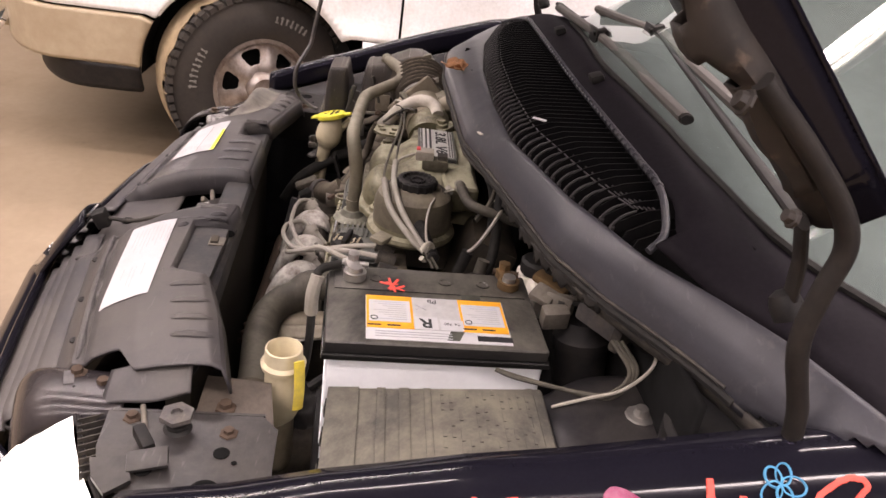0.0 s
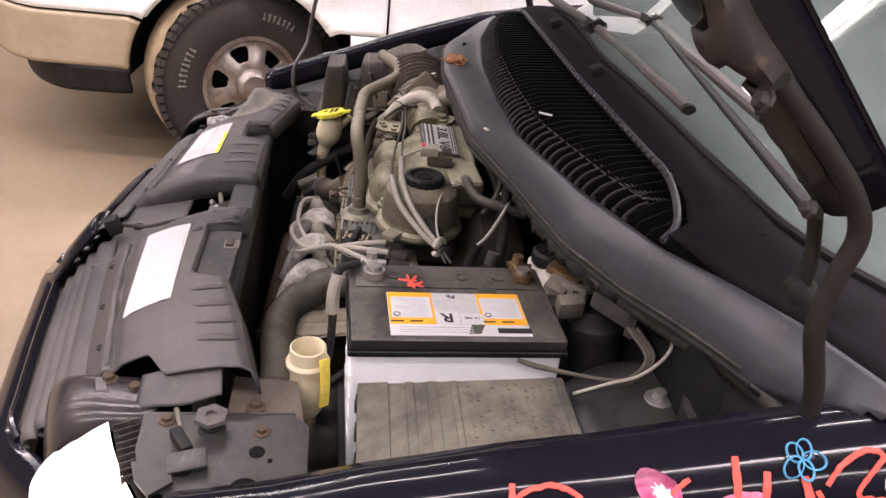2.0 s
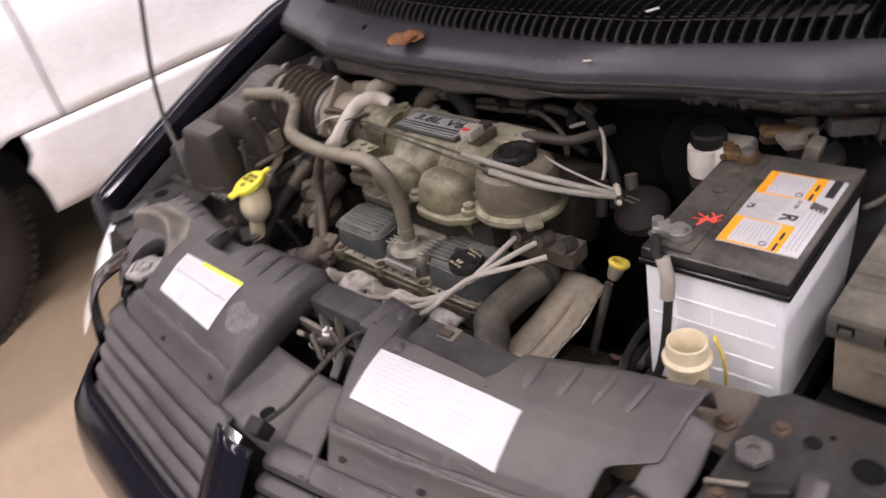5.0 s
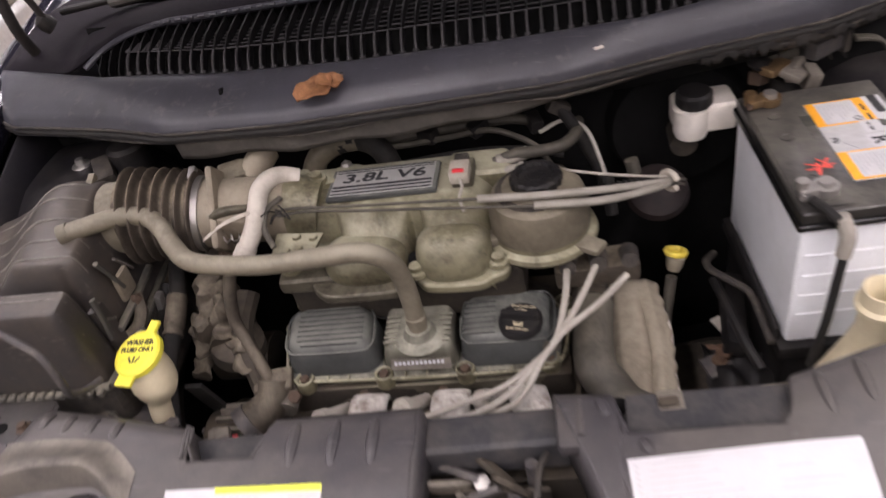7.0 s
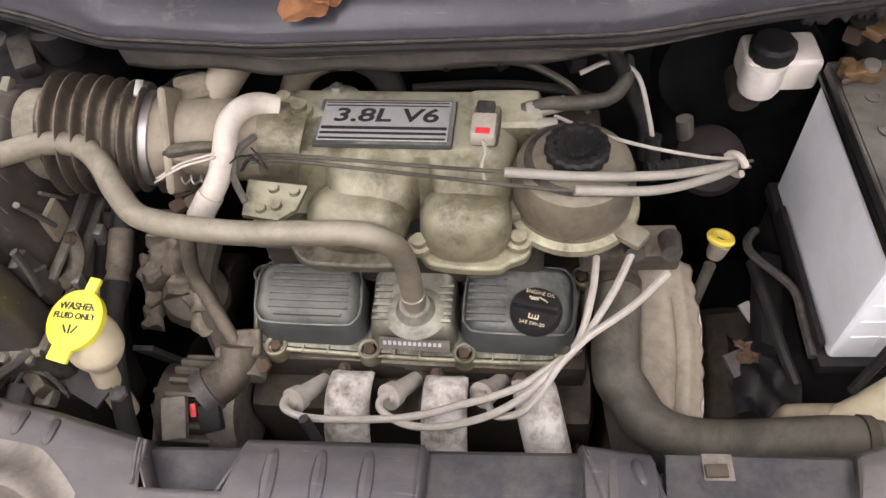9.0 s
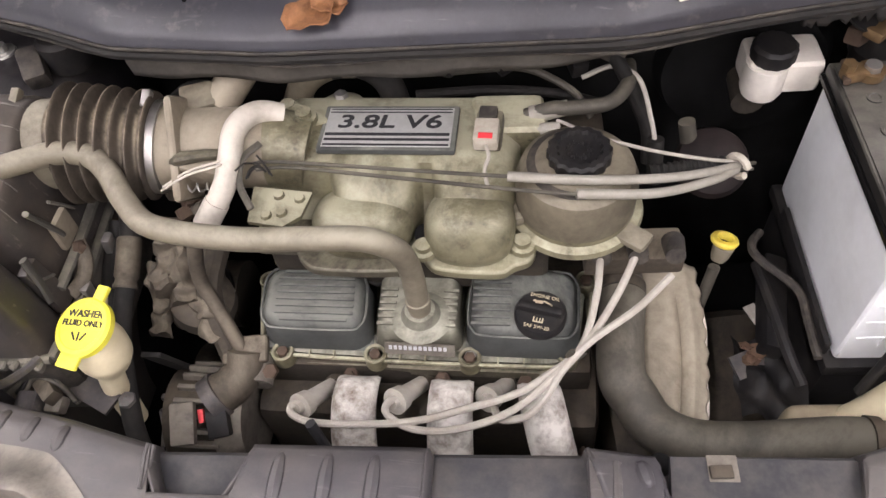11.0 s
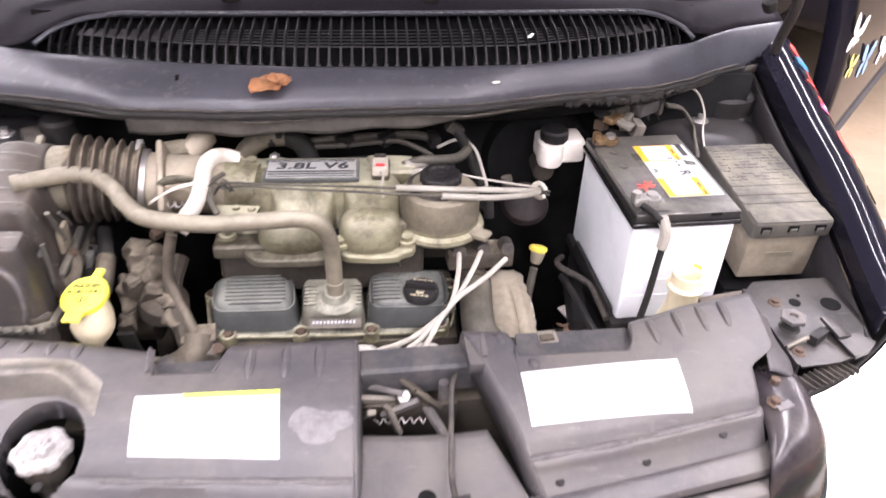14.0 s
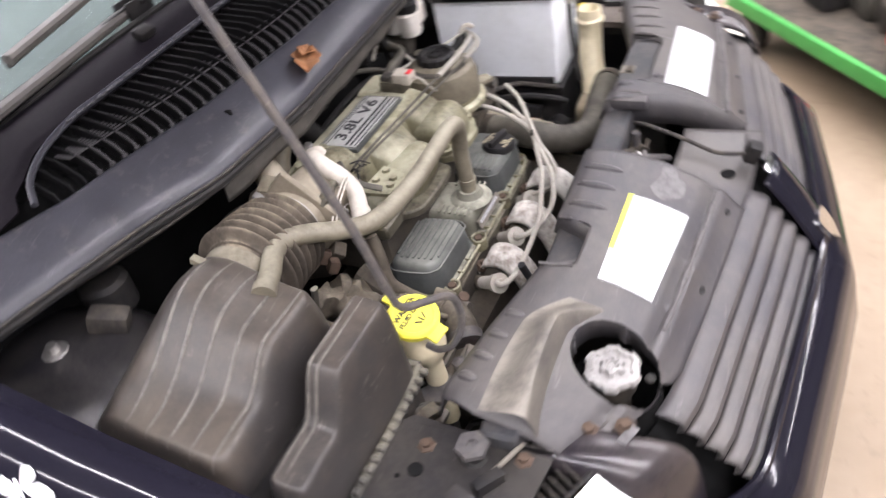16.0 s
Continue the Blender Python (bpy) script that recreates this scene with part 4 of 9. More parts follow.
def left_half(u, v):
    edge = 0.115 - 0.085 * v
    k = min(1.0, max(0.0, (v - 0.40) / 0.08))
    x = edge + (0.418 + 0.044 * k * k * (3 - 2 * k) - edge) * u
    y = seam_y(x) + (cut_l(x) - seam_y(x)) * v
    return Vector((x, y, cover_z(x, y, rear_l)))


bm = bmesh.new()
grid(bm, right_half, 130, 36, lambda u, v: (right_half(u, v).xy - HOLE).length > HOLE_R)
for v in bm.verts:
    d = v.co.xy - HOLE
    if v.is_boundary and d.length < HOLE_R + 0.012:
        v.co.xy = HOLE + d.normalized() * HOLE_R
rim_edges = [e for e in bm.edges if e.is_boundary and all((v.co.xy - HOLE).length < HOLE_R + 0.001 for v in e.verts)]
low = bmesh.ops.extrude_edge_only(bm, edges=rim_edges)
bmesh.ops.translate(bm, vec=(0, 0, -0.03), verts=[g for g in low["geom"] if isinstance(g, bmesh.types.BMVert)])
half_r = thick(part("right_half", bm, cover_plastic, shield, "cover half with a round opening for the filler cap"), 0.003)
half_l = thick(part("left_half", grid(bmesh.new(), left_half, 80, 60), cover_plastic, shield, "ribbed cover half"), 0.003)


def skirt(fn, v0, down, n=40):
    return grid(bmesh.new(), lambda u, v: fn(u, v0) + Vector((0, 0.010 * v * (1 if v0 > 0.5 else 0), -down * v)), n, 2)


thick(part("rear_skirt", skirt(right_half, 1.0, 0.035), cover_plastic, half_r), 0.003)
thick(part("rear_skirt", skirt(left_half, 1.0, 0.035), cover_plastic, half_l), 0.003)
thick(part("side_skirt", grid(bmesh.new(), lambda u, v: left_half(0.0, u) + Vector((-0.006 * v, 0, -0.05 * v)), 20, 2), cover_plastic, half_l), 0.003)
thick(part("side_skirt", grid(bmesh.new(), lambda u, v: right_half(1.0, u) + Vector((0.006 * v, 0, -0.05 * v)), 20, 2), cover_plastic, half_r), 0.003)


def groove(a, b, fn, parent):
    """A pressed rib on a cover half, between two places in its own sheet."""
    bm = bmesh.new()
    pts = [fn(a[0] + (b[0] - a[0]) * k / 6, a[1] + (b[1] - a[1]) * k / 6) for k in range(7)]
    sweep(bm, [p + Vector((0, 0, -0.0012)) for p in pts], lambda s: 0.0075 * max(0.15, math.sin(math.pi * min(1, max(0, s))) ** 0.4), n=2, seg=8, flat=0.8)
    return part("rib", bm, cover_plastic, parent)


for x in (0.298, 0.340, 0.380, 0.418):
    u = (x - 0.04) / 0.438
    groove((u, 0.70), (u + 0.01, 0.965), left_half, half_l)
for k in range(4):
    groove((0.075 + 0.075 * k, 0.84), (0.075 + 0.075 * k, 0.975), right_half, half_r)
for x in (-0.245, -0.200, -0.157):
    groove(((x + 0.625) / 0.512, 0.70), ((x + 0.625) / 0.512, 0.965), right_half, half_r)
for k in range(3):
    part("torn_edge", sweep(bmesh.new(), [(-0.371 + 0.003 * math.sin(7 * j + k), 0.020 + 0.0105 * j, 0.846 + 0.002 * k) for j in range(5)], 0.002, n=3, seg=6), edge_wear_sheen, half_r, "pale ragged end")
for k in range(2):
    groove((0.10 + 0.09 * k, 0.86), (0.10 + 0.09 * k, 0.97), left_half, half_l)
for u, v, fn, par in ((0.25, 0.09, right_half, half_r), (0.62, 0.09, right_half, half_r), (0.94, 0.09, right_half, half_r), (0.08, 0.08, left_half, half_l), (0.45, 0.09, left_half, half_l), (0.80, 0.10, left_half, half_l)):
    part("push_pin", lathe(bmesh.new(), fn(u, v) + Vector((0, 0, -0.001)), [(0.0065, 0), (0.006, 0.002), (0.003, 0.003), (0, 0.002)], seg=12), black_plastic, par)

# Pale strips paint the sheen of each half's curved ridge.
for fn, par, a, b, rr in ((right_half, half_r, 0.42, 0.99, rear_r), (left_half, half_l, 0.02, 0.97, rear_l)):
    pts = []
    for k in range(26):
        u = a + (b - a) * k / 25
        q = fn(u, 0.3)
        y = seam_y(q.x) + (rr(q.x) - seam_y(q.x)) * 0.165
        pts.append((q.x, y, cover_z(q.x, y, rr) - 0.0012))
    part("rubbed_ridge", sweep(bmesh.new(), pts, lambda s: 0.0036 + 0.0012 * math.sin(23 * s), n=2, seg=8), edge_wear_sheen, par, "pale rubbed ridge with its sheen put into the colour")


def scuff(cx, cy, r, zfun, par, seed):
    """An uneven pale scuff on the plastic."""
    rg = random.Random(seed)
    rad = [r * rg.uniform(0.6, 1.15) for _ in range(12)]
    bm = bmesh.new()
    mid = bm.verts.new((cx, cy, zfun(cx, cy) + 0.0008))
    ring = []
    for k in range(36):
        a = 2 * math.pi * k / 36
        q = np.interp(k / 3 % 12, range(13), rad + rad[:1])
        x, y = cx + q * 1.25 * math.cos(a), cy + q * 0.8 * math.sin(a)
        ring.append((bm.verts.new(((cx + x) / 2, (cy + y) / 2, zfun((cx + x) / 2, (cy + y) / 2) + 0.0008)), bm.verts.new((x, y, zfun(x, y) + 0.0006))))
    for k in range(36):
        (a, b), (c, d) = ring[k], ring[(k + 1) % 36]
        bm.faces.new((mid, a, c))
        bm.faces.new((a, b, d, c))
    part("scuff_mark", bm, scuff_pale, par, "pale scuffed patch")


scuff(-0.155, -0.056, 0.030, lambda x, y: cover_z(x, y, rear_r), half_r, 2)

# raised scoop that curls round the back of the filler opening
def scoop(u, v):
    x = -0.604 + 0.185 * u
    crest = 0.000 + 0.006 * math.sin(math.pi * u) - 0.030 * max(0.0, u - 0.72) ** 1.4 / 0.17
    h = (0.022 + 0.006 * math.sin(math.pi * u)) * min(1.0, max(0.0, (1.0 - u) / 0.30)) ** 0.8
    if v < 0.72:
        k = v / 0.72
        y = crest + 0.055 * (1 - k) * (1 - 0.3 * u)
        lift = h * k * k * (3 - 2 * k)
    else:
        k = (v - 0.72) / 0.28
        y = crest - 0.010 * k
        lift = h * (1 - k ** 1.5) - 0.004 * k
    return Vector((x, y, cover_z(x, y, rear_r) + lift + 0.0012))


bm = grid(bmesh.new(), scoop, 40, 30)
bmesh.ops.recalc_face_normals(bm, faces=bm.faces)
part("scoop", bm, cover_tan, half_r, "paler dusty raised scoop beside the filler opening")

# centre panel with the latch opening
bm = bmesh.new()


def centre(u, v):
    y = -0.158 + 0.118 * v
    a, b = -0.118 + 0.002 * v, 0.108 - 0.055 * v
    return Vector((a + (b - a) * u, y, 0.757 + 0.030 * v - 0.006 * math.sin(math.pi * u)))


centre_panel = thick(part("centre_panel", grid(bm, centre, 20, 12), cover_plastic, shield, "sunken centre panel in front of the latch"), 0.003)
part("latch_hole", lathe(bmesh.new(), (-0.028, -0.12, 0.7625), [(0.011, 0.0), (0.011, 0.0015), (0, 0.0015)], seg=14), dark_gap, centre_panel)
bm = sweep(bmesh.new(), [(0.020, 0.035, 0.812), (0.014, 0.02, 0.815), (0.010, 0.0, 0.812), (0.006, -0.05, 0.797), (0.002, -0.10, 0.780), (0.004, -0.145, 0.782)], 0.0036, n=6, seg=8)
lone("latch_cable", bm, dusty_plastic, "dusty grey bonnet latch release strap", "latch cable")
lone("cable_clip", box(bmesh.new(), (0.008, -0.150, 0.782), (0.026, 0.022, 0.030), (20, 0, 10), 0.004), black_plastic, "black plastic clip at the front edge of the shield", "clip")
latch = thing("bonnet_latch", "dusty steel bonnet latch in the dark opening", "latch", (-0.045, 0.0, 0.72))
part("latch_plate", box(bmesh.new(), (-0.045, 0.02, 0.745), (0.13, 0.006, 0.08), (12, 0, 0), 0.002), dark_metal, latch)
for k, (x, y, z, r, ln) in enumerate(((-0.085, 0.015, 0.790, 20, 0.05), (-0.055, 0.006, 0.782, -25, 0.055), (-0.02, 0.012, 0.790, 40, 0.045), (-0.065, 0.000, 0.768, 70, 0.05), (-0.075, 0.028, 0.795, -10, 0.06), (-0.035, 0.026, 0.796, 12, 0.05), (-0.10, 0.004, 0.775, -50, 0.04), (-0.01, -0.006, 0.770, 15, 0.05))):
    part("lever", box(bmesh.new(), (x, y, z), (ln, 0.008, 0.013), (10 + 9 * k, r, 15 - 11 * k), 0.003), (grey_alloy, panel_metal, dark_metal)[k % 3], latch)
part("lever_bolt", lathe(bmesh.new(), (-0.05, 0.016, 0.792), [(0.010, 0), (0.009, 0.005), (0.005, 0.006), (0.005, 0.012), (0, 0.013)], (20, 0, 0), 6), steel, latch)
part("spring", sweep(bmesh.new(), [(-0.09 + 0.004 * k, 0.0 + 0.004 * math.cos(2.2 * k), 0.765 + 0.004 * math.sin(2.2 * k)) for k in range(18)], 0.0012, n=3, seg=6), steel, latch)
part("post", rod(bmesh.new(), (0.003, 0.028, 0.70), (0.003, 0.028, 0.805), 0.007), panel_metal, latch)
# Added black sheet behind the latch; its colour stands for shade.
lone("opening_backdrop", box(bmesh.new(), (-0.045, 0.0, 0.655), (0.20, 0.10, 0.01)), dark_gap, "black sheet below the latch that stands for shade", "recess", kind="structure")

# radiator crossbar
bar = thing("radiator_support", "dusty black steel crossbar above the radiator", "radiator support", (-0.05, 0.08, 0.7))
part("crossbar", box(bmesh.new(), (-0.11, 0.057, 0.798), (1.02, 0.048, 0.05), (0, 0, 3.0), 0.012, 3), crossbar_metal, bar)
for x in (0.097, 0.40):
    part("bolt_hole", lathe(bmesh.new(), (x, 0.076 + 0.052 * x, 0.8235), [(0.011, 0), (0.011, 0.0008), (0, 0.0008)], seg=16), dark_gap, bar)
part("stamped_boss", box(bmesh.new(), (0.148, 0.076, 0.8365), (0.026, 0.024, 0.002), (0, 0, 3), 0.001), grey_alloy, bar, "stamped boss")
for x0_, x1_ in ((0.032, 0.088),):
    bm = box(bmesh.new(), ((x0_ + x1_) / 2, 0.050, 0.836), (x1_ - x0_, 0.062, 0.018), (0, 0, 2), 0.006, 2)
    tab = part("cover_tab", bm, cover_plastic, bar, "grey plastic cover tab")
    n = 3 if x1_ - x0_ > 0.1 else 1
    for k in range(n):
        x = x0_ + (x1_ - x0_) * (k + 0.6) / (n + 0.4)
        part("tab_rib", sweep(bmesh.new(), [(x, 0.03, 0.845), (x, 0.046, 0.846), (x, 0.072, 0.845)], 0.005, n=3, seg=8), cover_plastic, tab)
part("support_pad", slab(bmesh.new(), [(0.102, 0.034), (0.104, 0.084), (0.262, 0.090), (0.258, 0.042)], 0.836, 0.02), crossbar_metal, bar, "smooth dark grey pad")
part("pad_clip", box(bmesh.new(), (0.146, 0.072, 0.838), (0.020, 0.012, 0.006), (0, 0, 5), 0.002), dark_metal, bar)
part("radiator_core", box(bmesh.new(), (-0.06, 0.05, 0.53), (0.86, 0.035, 0.46), (0, 0, 3), 0.004), dark_metal, bar)

# filler cap
cap = thing("radiator_filler", "dull metal radiator filler cap in its round opening", "radiator cap", (-0.478, -0.058, 0.72))
part("neck", lathe(bmesh.new(), (-0.478, -0.058, 0.72), [(0.020, 0), (0.020, 0.05), (0.028, 0.055), (0.028, 0.078), (0, 0.078)]), dark_metal, cap)
bm = lathe(bmesh.new(), (-0.480, -0.058, 0.798), [(0.034, 0.0), (0.035, 0.005), (0.033, 0.009), (0.026, 0.010), (0.024, 0.007), (0.016, 0.007), (0.014, 0.013), (0.009, 0.014), (0.007, 0.011), (0, 0.011)], seg=60, wave=-0.0035, teeth=6)
part("lid", bm, cap_alloy, cap, "dull aluminium lid with grip notches")
# Well walls coloured near-black, so the shade is in the colour.
lone("filler_well", lathe(bmesh.new(), (HOLE.x, HOLE.y, 0.66), [(0.054, 0.115), (0.052, 0.0), (0, 0.0)]), dark_gap, "black well round the filler cap, deep shade in its colour", "recess", kind="structure")


def decal(corners, zfun, mat, name, parent, lift=0.0016, nu=10, nv=6, a=(0, 0), b=(1, 1)):
    """A thin paper sheet laid over a surface; a and b cut a piece out of it."""
    tl, tr, br, bl = [Vector(c) for c in corners]

    def fn(u, v):
        u, v = a[0] + (b[0] - a[0]) * u, a[1] + (b[1] - a[1]) * v
        p = (tl * (1 - u) + tr * u) * (1 - v) + (bl * (1 - u) + br * u) * v
        return (p.x, p.y, zfun(p.x, p.y) + lift)
    bm = grid(bmesh.new(), fn, nu, nv)
    bmesh.ops.recalc_face_normals(bm, faces=bm.faces)
    return part(name, bm, mat, parent)


LS = [(0.098, 0.003), (0.311, 0.022), (0.318, -0.042), (0.103, -0.064)]
RS = [(-0.376, -0.014), (-0.204, -0.012), (-0.200, -0.092), (-0.374, -0.080)]
zl = lambda x, y: cover_z(x, y, rear_l)
zr = lambda x, y: cover_z(x, y, rear_r)
label_l = thing("emission_label", "white printed paper label stuck on the radiator shield", "label", (0.2, -0.02, 0.82), "white labels on the shield")
sheet = decal(LS, zl, paper, "sheet", label_l)
label_r = thing("notice_label", "white label with a lime stripe stuck on the shield", "label", (-0.29, -0.05, 0.82), "white labels on the shield")
sheet2 = decal(RS, zr, paper, "sheet", label_r)
decal(RS, zr, lime, "lime_band", sheet2, 0.0024, 8, 1, (0.33, 0.0), (1.0, 0.085))
rng = random.Random(4)
for k in range(9):
    v = 0.10 + 0.088 * k
    decal(LS, zl, ink, "print_line", sheet, 0.0022, 8, 1, (0.08, v), (0.30 + 0.2 * rng.random(), v + 0.012))
    if k in (2, 4, 5, 7):
        decal(LS, zl, ink, "print_line", sheet, 0.0022, 6, 1, (0.62, v + 0.03), (0.74 + 0.15 * rng.random(), v + 0.042))
    decal(LS, zl, ink, "print_mark", sheet, 0.0022, 1, 1, (0.025, v), (0.04, v + 0.03))
decal(LS, zl, ink, "print_title", sheet, 0.0022, 6, 1, (0.16, 0.035), (0.36, 0.06))
for k in range(7):
    v = 0.13 + 0.045 * k
    decal(RS, zr, ink, "print_line", sheet2, 0.0022, 8, 1, (0.05, v), (0.45 + 0.3 * rng.random(), v + 0.010))
    decal(RS, zr, ink, "print_line", sheet2, 0.0022, 4, 1, (0.80, v), (0.97, v + 0.010))
for k in range(7):
    v = 0.52 + 0.06 * k
    decal(RS, zr, ink, "print_line", sheet2, 0.0022, 4, 1, (0.24 + 0.1 * rng.random(), v), (0.38 + 0.05 * rng.random(), v + 0.014))
    decal(RS, zr, ink, "print_line", sheet2, 0.0022, 4, 1, (0.66, v), (0.76 + 0.2 * rng.random(), v + 0.014))
decal(RS, zr, ink_black, "print_rule", sheet2, 0.0022, 8, 1, (0.03, 0.44), (0.97, 0.452))

# grille and bumper
grille = thing("grille", "dark grey slatted front grille with a centre bar and emblem", "grille", (-0.03, -0.22, 0.6))
for k in range(5):
    for a, b in ((-0.50 + 0.004 * k, -0.062), (0.028, 0.44 - 0.004 * k)):
        def bar_fn(u, v):
            x = a + (b - a) * u
            prof = [(0.013 if k == 0 else 0.0, 0.004 if k == 0 else 0.0), (-0.010, -0.001), (-0.0165, -0.005), (-0.019, -0.012), (-0.012, -0.016)]
            j = v * 4
            i = min(3, int(j))
            f = j - i
            return Vector((x, seam_y(x) - 0.006 - 0.0205 * k + prof[i][0] * (1 - f) + prof[i + 1][0] * f,
                           0.757 - 0.0215 * k - 0.02 * (k / 5) ** 2 + prof[i][1] * (1 - f) + prof[i + 1][1] * f))
        thick(part("slat", grid(bmesh.new(), bar_fn, 26, 8), cover_plastic, grille), 0.003)
thick(part("backing", grid(bmesh.new(), lambda u, v: Vector((-0.52 + 0.97 * u, seam_y(-0.52 + 0.97 * u) + 0.008 - 0.095 * v, 0.742 - 0.145 * v)), 30, 3), dark_gap, grille), 0.003)


def centre_bar(u, v):
    w = 0.040 + 0.004 * v
    x = -0.018 - w + 2 * w * u
    return Vector((x, -0.172 - 0.105 * v - 0.010 * math.sin(math.pi * u), 0.772 - 0.115 * v - 0.03 * v * v + 0.010 * math.sin(math.pi * u)))


mid_bar = thick(part("centre_bar", grid(bmesh.new(), centre_bar, 14, 12), paint, grille, "glossy black centre bar"), 0.006)
part("top_plate", box(bmesh.new(), (-0.018, -0.180, 0.778), (0.040, 0.022, 0.004), (35, 0, 0), 0.0015), chrome, mid_bar)
bm = slab(bmesh.new(), [(-0.022, 0.020), (-0.012, 0.026), (0.012, 0.026), (0.022, 0.020), (0.018, -0.008), (0.0, -0.03), (-0.018, -0.008)], 0.004, 0.008,
          Matrix.Translation((-0.020, -0.268, 0.680)) @ turn(52, 0, 0))
part("emblem", bm, chrome, mid_bar, "chrome shield emblem")


def bumper(u, v):
    x = -0.68 + 1.24 * u
    prof = [(-0.100, 0.665), (-0.122, 0.657), (-0.145, 0.635), (-0.158, 0.60), (-0.170, 0.54), (-0.172, 0.45), (-0.150, 0.36), (-0.12, 0.26), (-0.09, 0.22)]
    j = v * (len(prof) - 1)
    i = min(len(prof) - 2, int(j))
    f = j - i
    edge = max(0.0, abs(x + 0.06) - 0.44)
    return Vector((x, seam_y(x) + prof[i][0] * (1 - f) + prof[i + 1][0] * f + 0.5 * edge, prof[i][1] * (1 - f) + prof[i + 1][1] * f))


bump = thing("front_bumper", "glossy black painted front bumper", "bumper", (-0.05, -0.25, 0.2))
thick(part("skin", grid(bmesh.new(), bumper, 50, 24), paint, bump), 0.004)
part("chrome_strip", sweep(bmesh.new(), [bumper(u, 0.02) + Vector((0, -0.004, 0.004)) for u in np.linspace(0.12, 0.88, 26)], 0.006, n=2, seg=8), paint, bump, "glossy black strip under the grille")
for u in (0.0, 1.0):
    part("corner", grid(bmesh.new(), lambda a, b: bumper(u, b) + Vector(((0.26 if u else -0.24) * a, 0.42 * a ** 1.4, 0)), 10, 16), paint, bump)

# headlamps and their mounting plates
for sgn in (1, -1):
    def mx(x, y, z):
        return Vector((x, y, z)) if sgn > 0 else Vector((-0.112 - x, y - 0.066, z))
    top = [mx(0.496, -0.004, 0.784), mx(0.545, 0.018, 0.782), mx(0.600, 0.050, 0.782), mx(0.68, 0.11, 0.79), mx(0.78, 0.22, 0.815), mx(0.84, 0.33, 0.845)]
    lowr = [mx(0.500, -0.108, 0.675), mx(0.56, -0.092, 0.645), mx(0.64, -0.055, 0.63), mx(0.74, 0.0, 0.625), mx(0.85, 0.13, 0.65), mx(0.90, 0.27, 0.70)]
    ta, la = spline(top, 4), spline(lowr, 4)
    n = len(ta) - 1

    def lens(u, v):
        j = min(n, int(round(u * n)))
        p = ta[j].lerp(la[j], v)
        out = Vector((0.35 * sgn, -0.75, 0.55)).normalized()
        return p + out * 0.020 * math.sin(math.pi * min(1, v * 0.9 + 0.06)) ** 0.8
    lamp = thing("headlamp", "large clear headlamp, lit glaring white", "headlamp", mx(0.65, 0.05, 0.62), "pair of headlamps")
    part("lens", grid(bmesh.new(), lens, n, 14), lamp_lens, lamp, "glaring white lens")
    part("chrome_edge", sweep(bmesh.new(), [p + Vector((0, 0.002, 0.003)) for p in ta], 0.003, n=1, seg=6), black_plastic, lamp)
    part("turn_signal", grid(bmesh.new(), lambda u, v: mx(0.845 + 0.05 * v + 0.02 * u, 0.335 + 0.06 * u - 0.05 * v, 0.848 - 0.14 * v), 6, 6), amber, lamp)
    part("housing", grid(bmesh.new(), lambda u, v: ta[min(n, int(round(u * n)))] + Vector((-0.01 * sgn * v, 0.05 * v, -0.05 * v)), n, 3), black_plastic, lamp)
    plate = thing("headlamp_plate", "dusty grey-black steel mounting plate with holes", "bracket", mx(0.555, 0.13, 0.78), "headlamp mounting plates")
    pts = [(0.503, 0.036), (0.492, 0.205), (0.515, 0.228), (0.640, 0.235), (0.650, 0.14), (0.610, 0.060), (0.56, 0.042)]
    outline = [tuple(mx(x, y, 0).xy) for x, y in pts]
    pl = part("plate", slab(bmesh.new(), outline, 0.802, 0.003), plate_metal, plate)
    part("fold", box(bmesh.new(), mx(0.497, 0.125, 0.765), (0.004, 0.17, 0.075), (0, 0, 3)), plate_metal, plate)
    for x, y, r in ((0.559, 0.174, 0.009), (0.614, 0.168, 0.0155), (0.590, 0.10, 0.010), (0.572, 0.19, 0.003)):
        part("hole", lathe(bmesh.new(), mx(x, y, 0.8025), [(r, 0), (r, 0.0006), (0, 0.0006)], seg=18), dark_gap, pl)
    stop = part("bump_stop", lathe(bmesh.new(), mx(0.524, 0.118, 0.802), [(0.016, 0), (0.012, 0.003), (0.0125, 0.006), (0.0115, 0.008), (0.0125, 0.011), (0.0115, 0.013), (0.0125, 0.016), (0.0, 0.016)], seg=18), rubber_black, plate, "rubber bonnet stop")
    part("hex_head", lathe(bmesh.new(), mx(0.524, 0.118, 0.818), [(0.019, 0), (0.020, 0.002), (0.019, 0.006), (0.007, 0.007), (0.006, 0.003), (0, 0.003)], seg=6), panel_metal, stop)
    for x, y in ((0.513, 0.065), (0.527, 0.175)):
        part("bolt", lathe(bmesh.new(), mx(x, y, 0.802), [(0.011, 0), (0.010, 0.0015), (0.006, 0.0025), (0.006, 0.007), (0, 0.0075)], seg=6), rust, plate)
    br = part("clip_bracket", box(bmesh.new(), mx(0.585, 0.104, 0.812), (0.026, 0.042, 0.005), (6, 10, 14 * sgn), 0.002), plate_metal, plate)
    part("clip_arm", box(bmesh.new(), mx(0.552, 0.090, 0.808), (0.036, 0.014, 0.016), (0, 4, 35 * sgn), 0.003), black_plastic, br)
    part("clip_plate", slab(bmesh.new(), [tuple(mx(x, y, 0).xy) for x, y in ((0.585, 0.045), (0.578, 0.082), (0.612, 0.095), (0.632, 0.075), (0.61, 0.055))], 0.809, 0.005), plate_metal, br)
